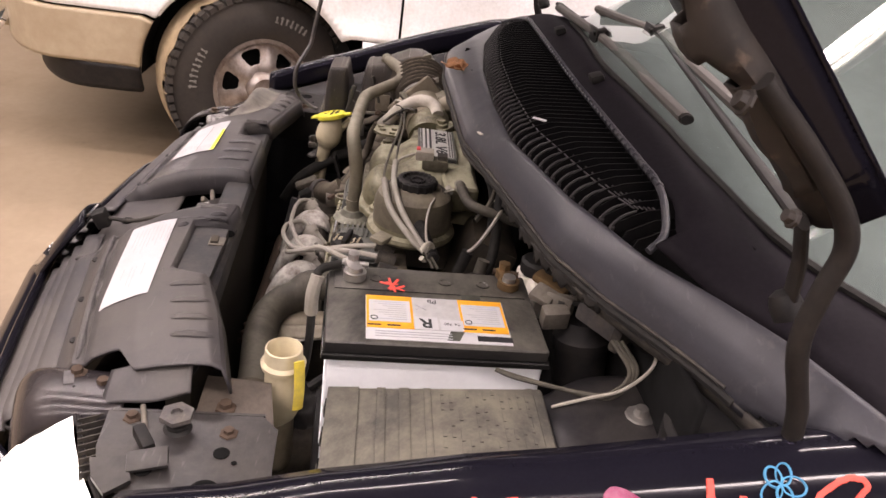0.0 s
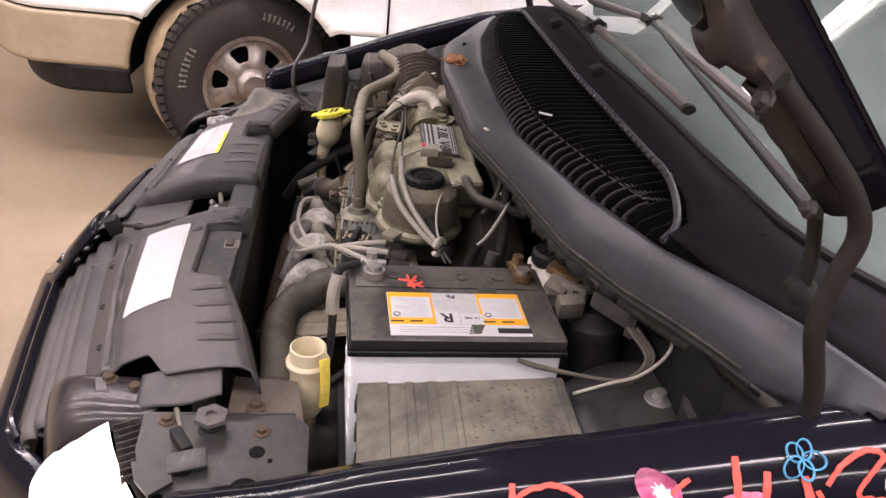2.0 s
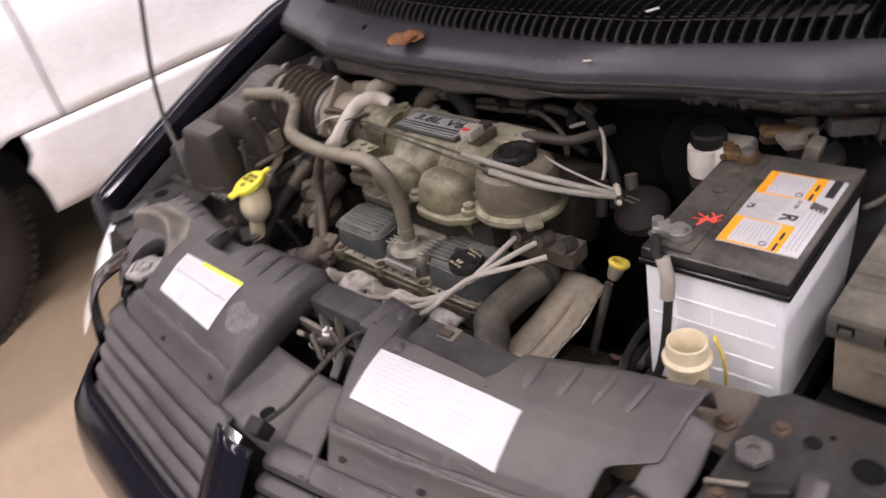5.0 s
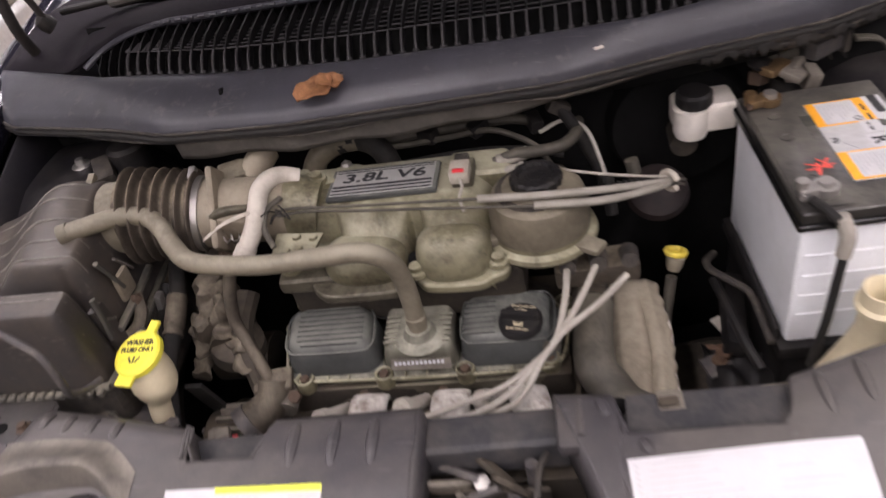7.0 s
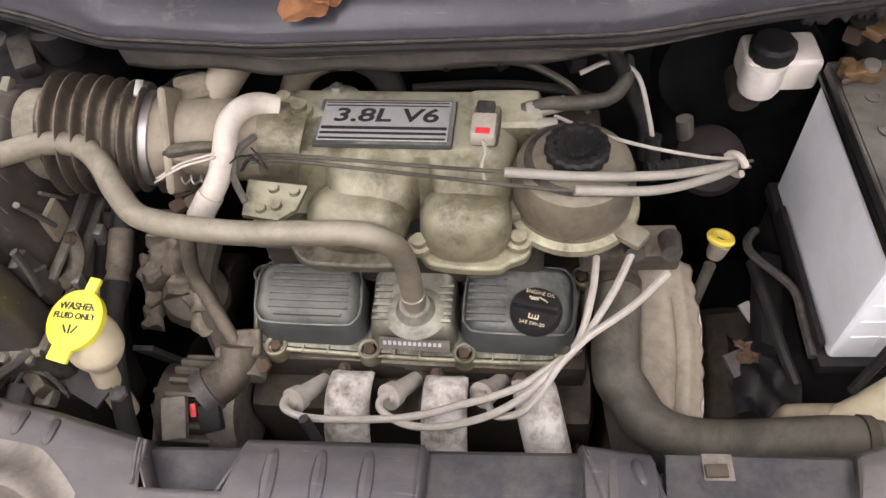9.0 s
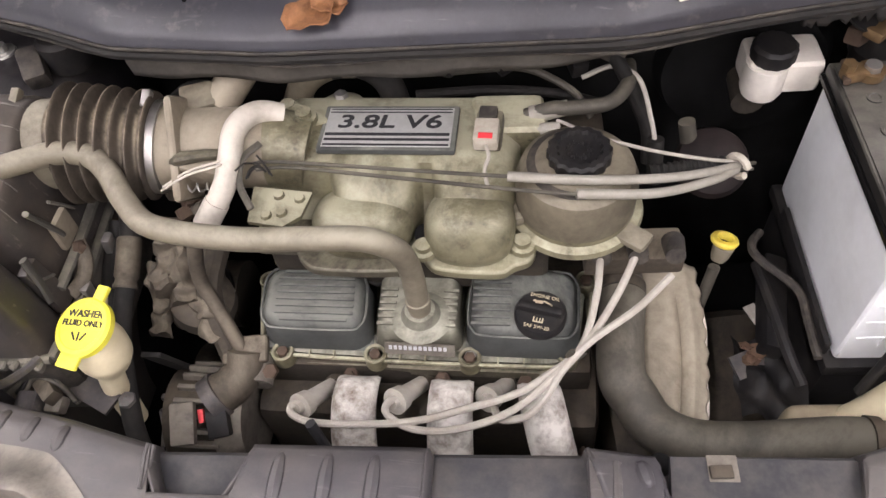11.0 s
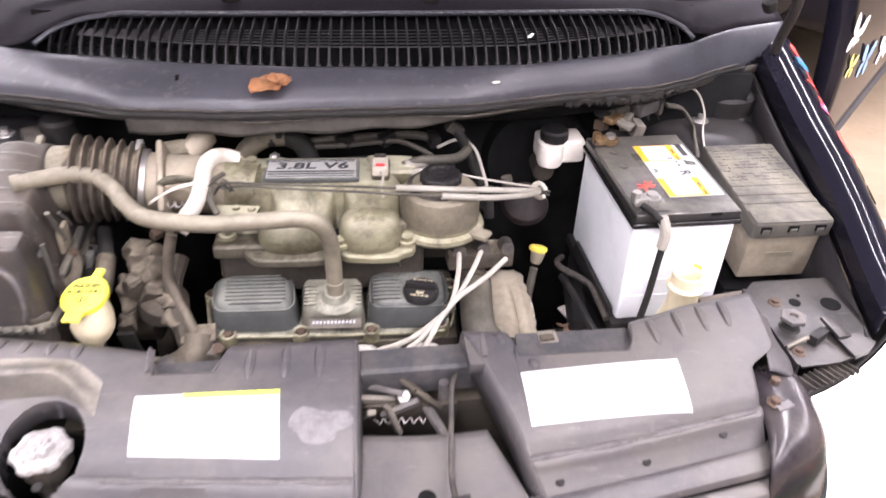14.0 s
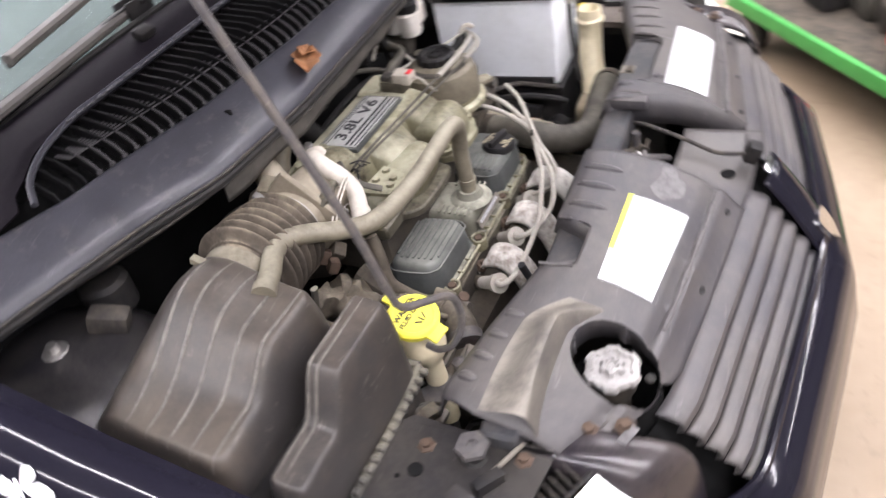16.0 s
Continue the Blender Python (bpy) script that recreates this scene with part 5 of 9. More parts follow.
    part("adjuster_rod", rod(bmesh.new(), mx(0.497, 0.072, 0.806), mx(0.546, 0.090, 0.812), 0.0032), grey_alloy, br)
    for k in range(9):
        part("fan_rib", box(bmesh.new(), mx(0.505 + 0.010 * k, 0.016 + 0.004 * k, 0.786), (0.0015, 0.03, 0.012), (0, 0, 30 * sgn)), dusty_plastic, plate)
    # end bracket of the shield
    end = thing("shield_bracket", "scuffed black plastic end bracket with rusty bolts", "bracket", mx(0.46, 0.0, 0.77), "shield end brackets")

    EAR = [Vector(q) for q in ((0.472, 0.046, 0.799), (0.474, 0.020, 0.800), (0.473, -0.020, 0.799), (0.470, -0.050, 0.794), (0.466, -0.076, 0.780), (0.464, -0.094, 0.750), (0.466, -0.106, 0.69), (0.470, -0.108, 0.62), (0.476, -0.105, 0.54))]
    if sgn < 0:
        EAR = [q + Vector((0, 0.014, 0)) for q in EAR]
    ear_line = spline(EAR, 5)
    ear_half = along([0.0, 0.04, 0.12, 0.3, 0.5, 0.75, 1.0], [0.020, 0.027, 0.030, 0.034, 0.040, 0.043, 0.040])

    def flap(u, v):
        j = v * (len(ear_line) - 1)
        i = min(len(ear_line) - 2, int(j))
        p = ear_line[i].lerp(ear_line[i + 1], j - i)
        c = 2 * u - 1
        drop = 0.012 * c ** 4 + 0.014 * max(0.0, c) ** 2 * min(1.0, v * 3)
        return mx(p.x + ear_half(v) * c * (1 + (max(0.0, 0.95 - v) if c < 0 < sgn else 0.0)) + 0.006 * max(0.0, c) * v, p.y + 0.020 * c * min(1.0, 3 * v), p.z - drop)
    bmf = grid(bmesh.new(), flap, 18, 40)
    bmesh.ops.recalc_face_normals(bmf, faces=bmf.faces)
    thick(part("flap", bmf, fascia_paint, end, "glossy brown-black corner of the bumper skin"), 0.004)
    for x, y in ((0.438, -0.024), (0.454, 0.012)):
        b = part("bolt", lathe(bmesh.new(), mx(x, y, 0.7965), [(0.012, 0), (0.012, 0.002), (0.007, 0.003), (0.007, 0.009), (0, 0.010)], seg=6), rust, end)
    part("worn_patch", box(bmesh.new(), mx(0.448, -0.030, 0.7985), (0.026, 0.012, 0.002), (0, 0, 20 * sgn), 0.001), scuff_pale, end, "chalky worn patch beside the bolts")
    if sgn > 0:
        thick(part("air_guide", grid(bmesh.new(), lambda u, v: mx(0.446 + 0.042 * u + 0.003 * math.sin(5 * v), 0.020 + 0.096 * v + 0.006 * u * v, cover_z(0.446, 0.020 + 0.096 * v, rear_l) - 0.004 - 0.014 * u - 0.010 * u * u + 0.005 * math.sin(6 * v + 1) * u), 14, 18), cover_plastic, end, "torn dusty corner of the shield"), 0.003)
        part("ledge", slab(bmesh.new(), [(0.415, 0.125), (0.420, 0.205), (0.505, 0.222), (0.500, 0.128)], 0.792, 0.012), rusty_ledge, end, "brown dusty steel ledge")
        part("ledge_bolt", lathe(bmesh.new(), (0.474, 0.160, 0.792), [(0.013, 0), (0.012, 0.003), (0.008, 0.004), (0.0075, 0.010), (0, 0.011)], seg=6), rust, end)

# ---- battery and fuse box ----
def words(text, size, matrix, mat, name, parent, depth=0.0004, shear=0.0, bold=0.0):
    cu = bpy.data.curves.new(name, "FONT")
    cu.body, cu.size, cu.extrude, cu.align_x, cu.align_y, cu.shear, cu.offset = text, size, depth, "CENTER", "CENTER", shear, bold
    tmp = bpy.data.objects.new(name, cu)
    mesh = bpy.data.meshes.new_from_object(tmp)
    bpy.data.objects.remove(tmp)
    bm = bmesh.new()
    bm.from_mesh(mesh)
    bpy.data.meshes.remove(mesh)
    bmesh.ops.transform(bm, matrix=matrix, verts=bm.verts)
    return part(name, bm, mat, parent, flat=True)


BAT = Matrix.Translation((0.392, 0.396, 0.72)) @ turn(0, 0, 3.6)


def placed(bm, m):
    bmesh.ops.transform(bm, matrix=m, verts=bm.verts)
    return bm


battery = thing("battery", "white car battery with a dusty black lid, clamped on its tray", "battery", (0.392, 0.396, 0.72))
case = part("case", placed(box(bmesh.new(), (0, 0, 0.0745), (0.168, 0.256, 0.189), bevel=0.007, seg=3), BAT), white_case, battery, "white ribbed plastic case")
for z in (0.03, 0.062, 0.094, 0.126):
    part("case_rib", placed(box(bmesh.new(), (0, -0.02, z), (0.150, 0.2185, 0.0025), bevel=0.001), BAT), white_case, case)
for x in (-0.045, 0.0, 0.045):
    part("case_rib", placed(box(bmesh.new(), (x, -0.02, 0.07), (0.0025, 0.2180, 0.12), bevel=0.001), BAT), white_case, case)
lid = part("lid", placed(box(bmesh.new(), (0, 0, 0.1825), (0.173, 0.262, 0.017), bevel=0.004, seg=3), BAT), lid_black, battery, "dusty black lid")
part("lid_rim", placed(box(bmesh.new(), (0.0, 0, 0.1710), (0.179, 0.268, 0.009), bevel=0.0035, seg=3), BAT), gloss_black, lid, "glossy black rim of the lid")
part("lid_seam", placed(box(bmesh.new(), (0.0, 0, 0.1762), (0.1745, 0.2635, 0.0018)), BAT), dark_gap, lid)
# An uneven paler band across the lid.
part("dust_smear", placed(grid(bmesh.new(), lambda u, v: Vector((-0.080 + 0.155 * u, 0.022 + 0.030 * v + 0.016 * math.sin(4 * u) - 0.015 * u * v, 0.19235)), 10, 4), BAT), lid_smear, lid, "pale green-grey smear across the lid")
part("vent_strip", placed(box(bmesh.new(), (-0.055, 0, 0.1915), (0.055, 0.245, 0.002), bevel=0.0008), BAT), lid_black, lid)
for y in (-0.105, 0.105):
    part("lid_notch", placed(box(bmesh.new(), (0.045, y * 1.22, 0.186), (0.02, 0.006, 0.006), bevel=0.001), BAT), dark_gap, lid)
for y in (-0.07, 0.02, 0.07):
    part("plug", placed(lathe(bmesh.new(), (-0.055, y, 0.192), [(0.009, 0), (0.009, 0.002), (0.006, 0.002), (0.005, 0.001), (0, 0.001)], seg=18), BAT), lid_black, lid)
sticker = part("sticker", placed(box(bmesh.new(), (0.032, 0.002, 0.1918), (0.093, 0.172, 0.0008)), BAT), paper, battery, "white and orange printed sticker")
Z = 0.1925


def stick(x, y, sx, sy, mat, name):
    part(name, placed(box(bmesh.new(), (0.032 + x, 0.002 + y, Z), (sx, sy, 0.0005)), BAT), mat, sticker)


for y in (-0.057, 0.057):
    stick(-0.011, y, 0.070, 0.056, orange, "orange_panel")
    part("white_panel", placed(box(bmesh.new(), (0.032 - 0.012, 0.002 + y, Z + 0.0004), (0.046, 0.050, 0.0005)), BAT), paper, sticker)
    for k in range(9):
        wide = 0.040 - 0.006 * ((k * 5) % 4)
        part("print_line", placed(box(bmesh.new(), (0.032 - 0.031 + 0.0046 * k, 0.002 + y + (0.044 - wide) / 2 - 0.002, Z + 0.0007), (0.0013, wide, 0.0004)), BAT), ink, sticker)
    for dy in (-0.019, 0.004):
        part("print_line", placed(box(bmesh.new(), (0.032 + 0.018, 0.002 + y + dy, Z + 0.0003), (0.003, 0.016, 0.0004)), BAT), ink_black, sticker)
    part("print_mark", placed(lathe(bmesh.new(), (0.032 + 0.004, 0.002 + y - 0.019, Z + 0.0006), [(0.0045, 0), (0.0045, 0.0005), (0.0034, 0.0005), (0.0034, 0)], seg=20), BAT), ink_black, sticker)
part("grey_panel", placed(box(bmesh.new(), (0.032 - 0.011, 0.002, Z - 0.0002), (0.070, 0.070, 0.0005)), BAT), label_grey, sticker, "pale grey middle panel")
part("white_box", placed(box(bmesh.new(), (0.032 + 0.010, 0.002 - 0.014, Z + 0.0001), (0.026, 0.028, 0.0005)), BAT), paper, sticker)
part("white_box", placed(box(bmesh.new(), (0.032 + 0.012, 0.002 + 0.017, Z + 0.0001), (0.022, 0.028, 0.0005)), BAT), paper, sticker)
for a_ in (38, -38):
    part("cross_mark", placed(box(bmesh.new(), (0.032 - 0.024, 0.002 - 0.018, Z + 0.0003), (0.0012, 0.016, 0.0004), (0, 0, a_)), BAT), ink, sticker)
stick(0.036, 0.066, 0.010, 0.042, ink_black, "brand_mark")
for k in range(3):
    stick(0.030 + 0.005 * k, -0.03, 0.0015, 0.09, ink, "print_line")
TXT = BAT @ Matrix.Translation((0.032, 0.002, Z + 0.0003)) @ turn(0, 0, -90)
words("R", 0.026, TXT @ Matrix.Translation((0.014, 0.010, 0.0004)), ink_black, "letter", sticker, 0.0002, bold=0.0005)
words("Pb", 0.012, TXT @ Matrix.Translation((0.004, -0.038, 0.0002)), ink_black, "letters", sticker, 0.0002)
words("74  700", 0.0062, TXT @ Matrix.Translation((-0.017, 0.010, 0.0004)), ink_black, "numbers", sticker, 0.0002)
for ang, ln, ox, oy in ((12, 0.034, 0.0, 0.0), (48, 0.030, 0.003, 0.004), (-28, 0.028, -0.002, 0.002), (80, 0.024, -0.004, -0.004), (-60, 0.022, 0.006, 0.006)):
    d = Vector((math.cos(radians(ang)), math.sin(radians(ang)), 0)) * ln / 2
    mid = Vector((-0.040 + ox, -0.050 + oy, 0.1932))
    pts = [BAT @ (mid - d), BAT @ (mid + Vector((0.002, -0.001, 0))), BAT @ (mid + d)]
    part("red_pen_mark", sweep(bmesh.new(), pts, 0.0019, n=4, seg=6, flat=0.3), red_pen, lid)
for nm, y, mat in (("front", -0.098, steel), ("rear", 0.103, brass)):
    clamp = thing("battery_clamp", "worn lead clamp bolted on the battery post" if mat is steel else "corroded brass clamp on the battery post", "battery clamp", BAT @ Vector((-0.052, y, 0.19)), "battery clamps")
    c = BAT @ Vector((-0.052, y, 0.192))
    part("post", lathe(bmesh.new(), c, [(0.0095, 0), (0.0085, 0.018), (0, 0.018)], seg=18), steel, clamp)
    part("ring", lathe(bmesh.new(), c, [(0.010, 0.002), (0.0145, 0.002), (0.0145, 0.012), (0.010, 0.012)], seg=20), mat, clamp)
    part("jaw", box(bmesh.new(), c + Vector((-0.018, -0.004, 0.008)), (0.026, 0.018, 0.012), (0, 0, 15), 0.003), mat, clamp)
    part("bolt", rod(bmesh.new(), c + Vector((-0.028, -0.018, 0.008)), c + Vector((-0.024, 0.016, 0.008)), 0.004), rust if mat is brass else steel, clamp)
    part("nut", lathe(bmesh.new(), c + Vector((-0.026, -0.004, 0.013)), [(0.008, 0), (0.008, 0.010), (0, 0.010)], seg=6), mat, clamp)
# front cable and its strap down the case
c0 = BAT @ Vector((-0.052, -0.098, 0.20))
lone("ground_cable", sweep(bmesh.new(), [c0 + Vector((-0.02, -0.02, 0.0)), c0 + Vector((-0.005, -0.045, -0.004)), c0 + Vector((0.012, -0.050, -0.03)), c0 + Vector((0.010, -0.052, -0.10)), c0 + Vector((0.004, -0.058, -0.16)), c0 + Vector((-0.01, -0.07, -0.22))], 0.0057, n=8, seg=10), rubber_black, "thick black battery cable hanging down the case", "cable")
lone("cable_sleeve", sweep(bmesh.new(), [c0 + Vector((0.004, -0.046, -0.006)), c0 + Vector((0.0125, -0.051, -0.03)), c0 + Vector((0.0115, -0.0515, -0.058))], 0.0088, n=4, seg=10), wire_grey, "frayed grey cable sleeve on the battery", "cable sleeve")
tray = thing("battery_tray", "black plastic battery tray", "battery tray", (0.39, 0.39, 0.62))
part("floor_plate", placed(box(bmesh.new(), (0.0, 0.0, -0.031), (0.186, 0.275, 0.02), bevel=0.004), BAT), black_plastic, tray)
part("skirt", placed(box(bmesh.new(), (0.0, 0.0, -0.105), (0.172, 0.26, 0.13), bevel=0.01), BAT), black_plastic, tray)
part("side_lip", placed(box(bmesh.new(), (-0.092, -0.02, -0.014), (0.008, 0.20, 0.03), bevel=0.003), BAT), black_plastic, tray)

fuse = thing("fuse_box", "dust-covered grey fuse box beside the battery", "fuse box", (0.575, 0.40, 0.72))
FB = Matrix.Translation((0.587, 0.402, 0.871)) @ turn(4.5, -1.0, 1.2) @ Matrix.Diagonal((0.885, 1.0, 1.0, 1.0))
part("body", placed(box(bmesh.new(), (0, 0.002, -0.062), (0.138, 0.220, 0.095), bevel=0.006), FB), shield_tan, fuse, "dusty tan box body")
fl = part("lid", placed(box(bmesh.new(), (0, 0, 0.0), (0.152, 0.238, 0.032), bevel=0.006, seg=3), FB), box_plastic, fuse, "ribbed dusty lid")
for k, (y, w, h) in enumerate(((-0.101, 0.034, 0.0030), (-0.060, 0.010, 0.0022), (-0.035, 0.012, 0.0020), (-0.010, 0.008, 0.0014), (0.103, 0.008, 0.0012))):
    part("lid_rib", placed(box(bmesh.new(), (0, y, 0.0155 + h / 2), (0.146, w, h), bevel=0.0012, seg=2), FB), box_plastic, fl)
rgf = random.Random(31)
for k in range(11):
    x = -0.066
    while x < 0.056:
        w = rgf.uniform(0.006, 0.022)
        if rgf.random() < 0.72:
            part("embossed_bar", placed(box(bmesh.new(), (x + w / 2, 0.006 + 0.0092 * k, 0.0163), (w, 0.0034, 0.0011)), FB), box_plastic, fl, flat=True)
        x += w + 0.004
for x in (-0.052, 0.0, 0.052):
    part("latch_slot", placed(box(bmesh.new(), (x, -0.1195, 0.004), (0.020, 0.002, 0.012), bevel=0.0005), FB), dark_gap, fl)
    part("clip", placed(box(bmesh.new(), (x, -0.1205, 0.000), (0.014, 0.003, 0.010), bevel=0.001), FB), box_plastic, fl)
part("label_bar", placed(box(bmesh.new(), (0, -0.109, -0.058), (0.055, 0.001, 0.010)), FB), rubber_tan, fuse)
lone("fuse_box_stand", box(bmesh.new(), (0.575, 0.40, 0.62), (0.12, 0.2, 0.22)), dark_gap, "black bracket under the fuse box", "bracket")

# ---- coolant bottle neck ----
bottle = thing("coolant_bottle", "yellowed cream coolant bottle with an open filler neck", "coolant bottle", (0.36, 0.2, 0.6))
sweep_pts = [(0.398, 0.216, 0.815), (0.399, 0.216, 0.79), (0.397, 0.216, 0.76), (0.380, 0.212, 0.725), (0.352, 0.200, 0.692), (0.328, 0.192, 0.665)]
part("neck", sweep(bmesh.new(), sweep_pts, lambda s: 0.0225 + 0.004 * s, n=6, seg=24, cap=False), cream, bottle)
part("rim", lathe(bmesh.new(), (0.398, 0.216, 0.806), [(0.0225, -0.004), (0.028, -0.002), (0.029, 0.004), (0.0245, 0.008), (0.0235, 0.026), (0.0215, 0.027), (0.0195, 0.024), (0.019, -0.03), (0.0, -0.03)], seg=30), cream, bottle, "open cream rim")
part("tank", box(bmesh.new(), (0.318, 0.190, 0.635), (0.115, 0.066, 0.10), (0, 0, 4), 0.025, 4), dirty_cream, bottle)
lone("filler_tag", sweep(bmesh.new(), [(0.421, 0.238, 0.830), (0.427, 0.240, 0.812), (0.432, 0.241, 0.79), (0.434, 0.240, 0.765)], 0.0075, n=4, seg=8, flat=0.3), faded_yellow, "yellow plastic filler tag hanging beside the neck", "tag")

# ---- air filter box, bellows and throttle ----
airbox = thing("air_filter_box", "dusty black ribbed air filter box", "air filter", (-0.67, 0.3, 0.65))



def lid_height(x, y):
    """The lid's top: high inboard, a step that softens to the rear, low outboard."""
    rear = max(0.0, y - 0.243)
    k = min(1.0, max(0.0, (x + 0.700 + 0.5 * rear) / (0.046 + 0.75 * rear)))
    k = k * k * (3 - 2 * k)
    low = 0.888 + (0.014 if y > 0.23 else 0.0) + 0.05 * rear
    return low + (0.946 - low) * k + 0.10 * min(0.0, x + 0.73)


def lobe(xa, xb, ya, yb, lift, rc, soft, lean=0.0, hump=0.0, na=90, nb=60):
    """One domed half of the lid: sides that lean in a little, rounded shoulders, the stepped top."""
    cx, cy, hx, hy = (xa + xb) / 2, (ya + yb) / 2, (xb - xa) / 2, (yb - ya) / 2

    def at(u, v):
        u, v = 0.5 - 0.5 * math.cos(math.pi * u), 0.5 - 0.5 * math.cos(math.pi * v)
        x, y = xa + (xb - xa) * u, ya + (yb - ya) * v
        qx, qy = abs(x - cx) - (hx - rc), abs(y - cy) - (hy - rc)
        d = rc - (math.hypot(max(qx, 0.0), max(qy, 0.0)) + min(0.0, max(qx, qy)))
        k = min(1.0, max(0.0, d / soft))
        top = lid_height(x, y) + lift + lean * (y - cy) + hump * math.exp(-((x + 0.615) / 0.07) ** 2 - ((y - 0.365) / 0.055) ** 2)
        top -= 3.0 * max(0.0, y - 0.385) ** 2 * 4
        return Vector((x, y, 0.806 + (top - 0.806) * max(0.0, 1 - (1 - k) ** 2.4) ** 0.62))
    return at, grid(bmesh.new(), at, na, nb)


rear_fn, bm = lobe(-0.790, -0.556, 0.243, 0.452, 0.006, 0.030, 0.020, 0.10, 0.030)
lid_ab = part("upper_lid", bm, lid_dust, airbox, "domed stepped rear half of the lid")
front_fn, bm = lobe(-0.775, -0.546, 0.163, 0.222, -0.012, 0.018, 0.013, 0.12)
front_ab = part("front_lid", bm, lid_dust, airbox, "narrow stepped front half of the lid")


def lobe_rib(fn, y, ya, yb, ua, ub, r, parent):
    """A raised rib that follows the lid's stepped top."""
    v = math.acos(1 - 2 * (y - ya) / (yb - ya)) / math.pi
    pts = [fn(ua + (ub - ua) * k / 30, v) + Vector((0, 0, -0.0006)) for k in range(31)]
    return part("lid_rib", sweep(bmesh.new(), pts, lambda s: r * max(0.12, math.sin(math.pi * s)) ** 0.6, n=2, seg=8), rib_worn_glint, parent, "rubbed pale rib")


# Pale colour for worn lid ribs and for painted highlight lines.
rib_worn_glint = material("rubbed_rib_and_glint", (0.11, 0.10, 0.088), 0.4, grain=300, second=(0.19, 0.175, 0.15), stain=(0.05, 0.046, 0.042), stain_scale=60, stain_amount=0.8, bump=0.05, spec=0.45)
for y in (0.268, 0.296, 0.324, 0.352, 0.380):
    lobe_rib(rear_fn, y, 0.243, 0.452, 0.13 + 0.25 * (y - 0.268), 0.88 - 0.5 * (y - 0.268), 0.0026, lid_ab)
for y in (0.198, 0.208):
    lobe_rib(front_fn, y, 0.163, 0.222, 0.14, 0.88, 0.0020, front_ab)
# Black floor puts the groove's shade into the colour of undusted plastic.
part("groove_floor", box(bmesh.new(), (-0.668, 0.2325, 0.822), (0.215, 0.034, 0.034), bevel=0.004), black_plastic, lid_ab, "bare black plastic in the groove, darkened for its shade")
part("inboard_tab", box(bmesh.new(), (-0.552, 0.2325, 0.848), (0.014, 0.026, 0.075), (0, -6, 0), 0.005), lid_dust, lid_ab)
part("base", box(bmesh.new(), (-0.672, 0.300, 0.735), (0.250, 0.285, 0.13), (0, 0, 4), 0.02, 3), dusty_plastic, airbox, "lower half of the box")
def lip(pts, name="flange"):
    return part(name, sweep(bmesh.new(), pts, 0.0065, n=6, seg=8, flat=0.8), box_plastic, airbox, "pale dusty joint flange")


lip([(-0.540, 0.166, 0.806), (-0.60, 0.158, 0.804), (-0.70, 0.157, 0.802), (-0.772, 0.160, 0.80), (-0.794, 0.185, 0.80), (-0.800, 0.26, 0.80), (-0.800, 0.38, 0.80), (-0.79, 0.45, 0.80)])
lip([(-0.540, 0.166, 0.806), (-0.538, 0.24, 0.806), (-0.548, 0.34, 0.806), (-0.56, 0.45, 0.806)])
for k in range(16):
    part("flange_tooth", box(bmesh.new(), (-0.548 - 0.0142 * k, 0.1545, 0.807), (0.0085, 0.011, 0.010), (8 * math.sin(3 * k), 0, 10 * math.sin(5 * k)), 0.002, 1), box_plastic, airbox, flat=True)
for k in range(3):
    part("clip", box(bmesh.new(), (-0.535, 0.255 + 0.07 * k, 0.80), (0.010, 0.016, 0.035), (0, 10, 0), 0.003), steel, airbox)
part("side_latch", box(bmesh.new(), (-0.786, 0.225, 0.812), (0.016, 0.030, 0.020), (10, 15, 0), 0.004), cover_plastic, airbox, "grey snap latch")

# inboard side of the box: rubbed edge strip, ribs, a moulded panel, a bolt
# The two thinnest, palest ribs are highlight lines put in as shapes.
for a, b, r, m in (((-0.552, 0.364, 0.838), (-0.543, 0.236, 0.838), 0.0065, box_plastic), ((-0.551, 0.232, 0.898), (-0.547, 0.220, 0.838), 0.0055, box_plastic), ((-0.551, 0.306, 0.904), (-0.549, 0.328, 0.868), 0.0030, rib_worn_glint), ((-0.549, 0.226, 0.868), (-0.547, 0.246, 0.852), 0.0026, rib_worn_glint), ((-0.551, 0.272, 0.925), (-0.549, 0.292, 0.865), 0.0050, box_plastic)):
    part("side_rib", sweep(bmesh.new(), [a, Vector(a).lerp(Vector(b), 0.5) + Vector((0.0015, 0, 0)), b], r, n=4, seg=8, flat=0.7), m, lid_ab)
part("side_panel", box(bmesh.new(), (-0.5515, 0.300, 0.864), (0.008, 0.034, 0.040), (0, 3, 0), 0.003), shield_tan, lid_ab, "dusty tan moulded panel")
part("side_bolt", lathe(bmesh.new(), (-0.543, 0.292, 0.840), [(0.009, 0), (0.008, 0.006), (0.005, 0.007), (0, 0.012)], (0, 80, 0), 6), rust, lid_ab)
part("side_strap", sweep(bmesh.new(), [(-0.545, 0.300, 0.842), (-0.536, 0.282, 0.828), (-0.536, 0.262, 0.818), (-0.545, 0.242, 0.815)], 0.009, n=6, seg=10, flat=0.6), brown_rubber, lid_ab, "grimy brown strap")
duct = thing("intake_bellows", "dusty corrugated rubber intake duct with metal clamps", "air duct", (-0.52, 0.38, 0.85))
bell_pts = [(-0.605, 0.372, 0.922), (-0.552, 0.379, 0.920), (-0.498, 0.385, 0.914), (-0.445, 0.390, 0.905)]
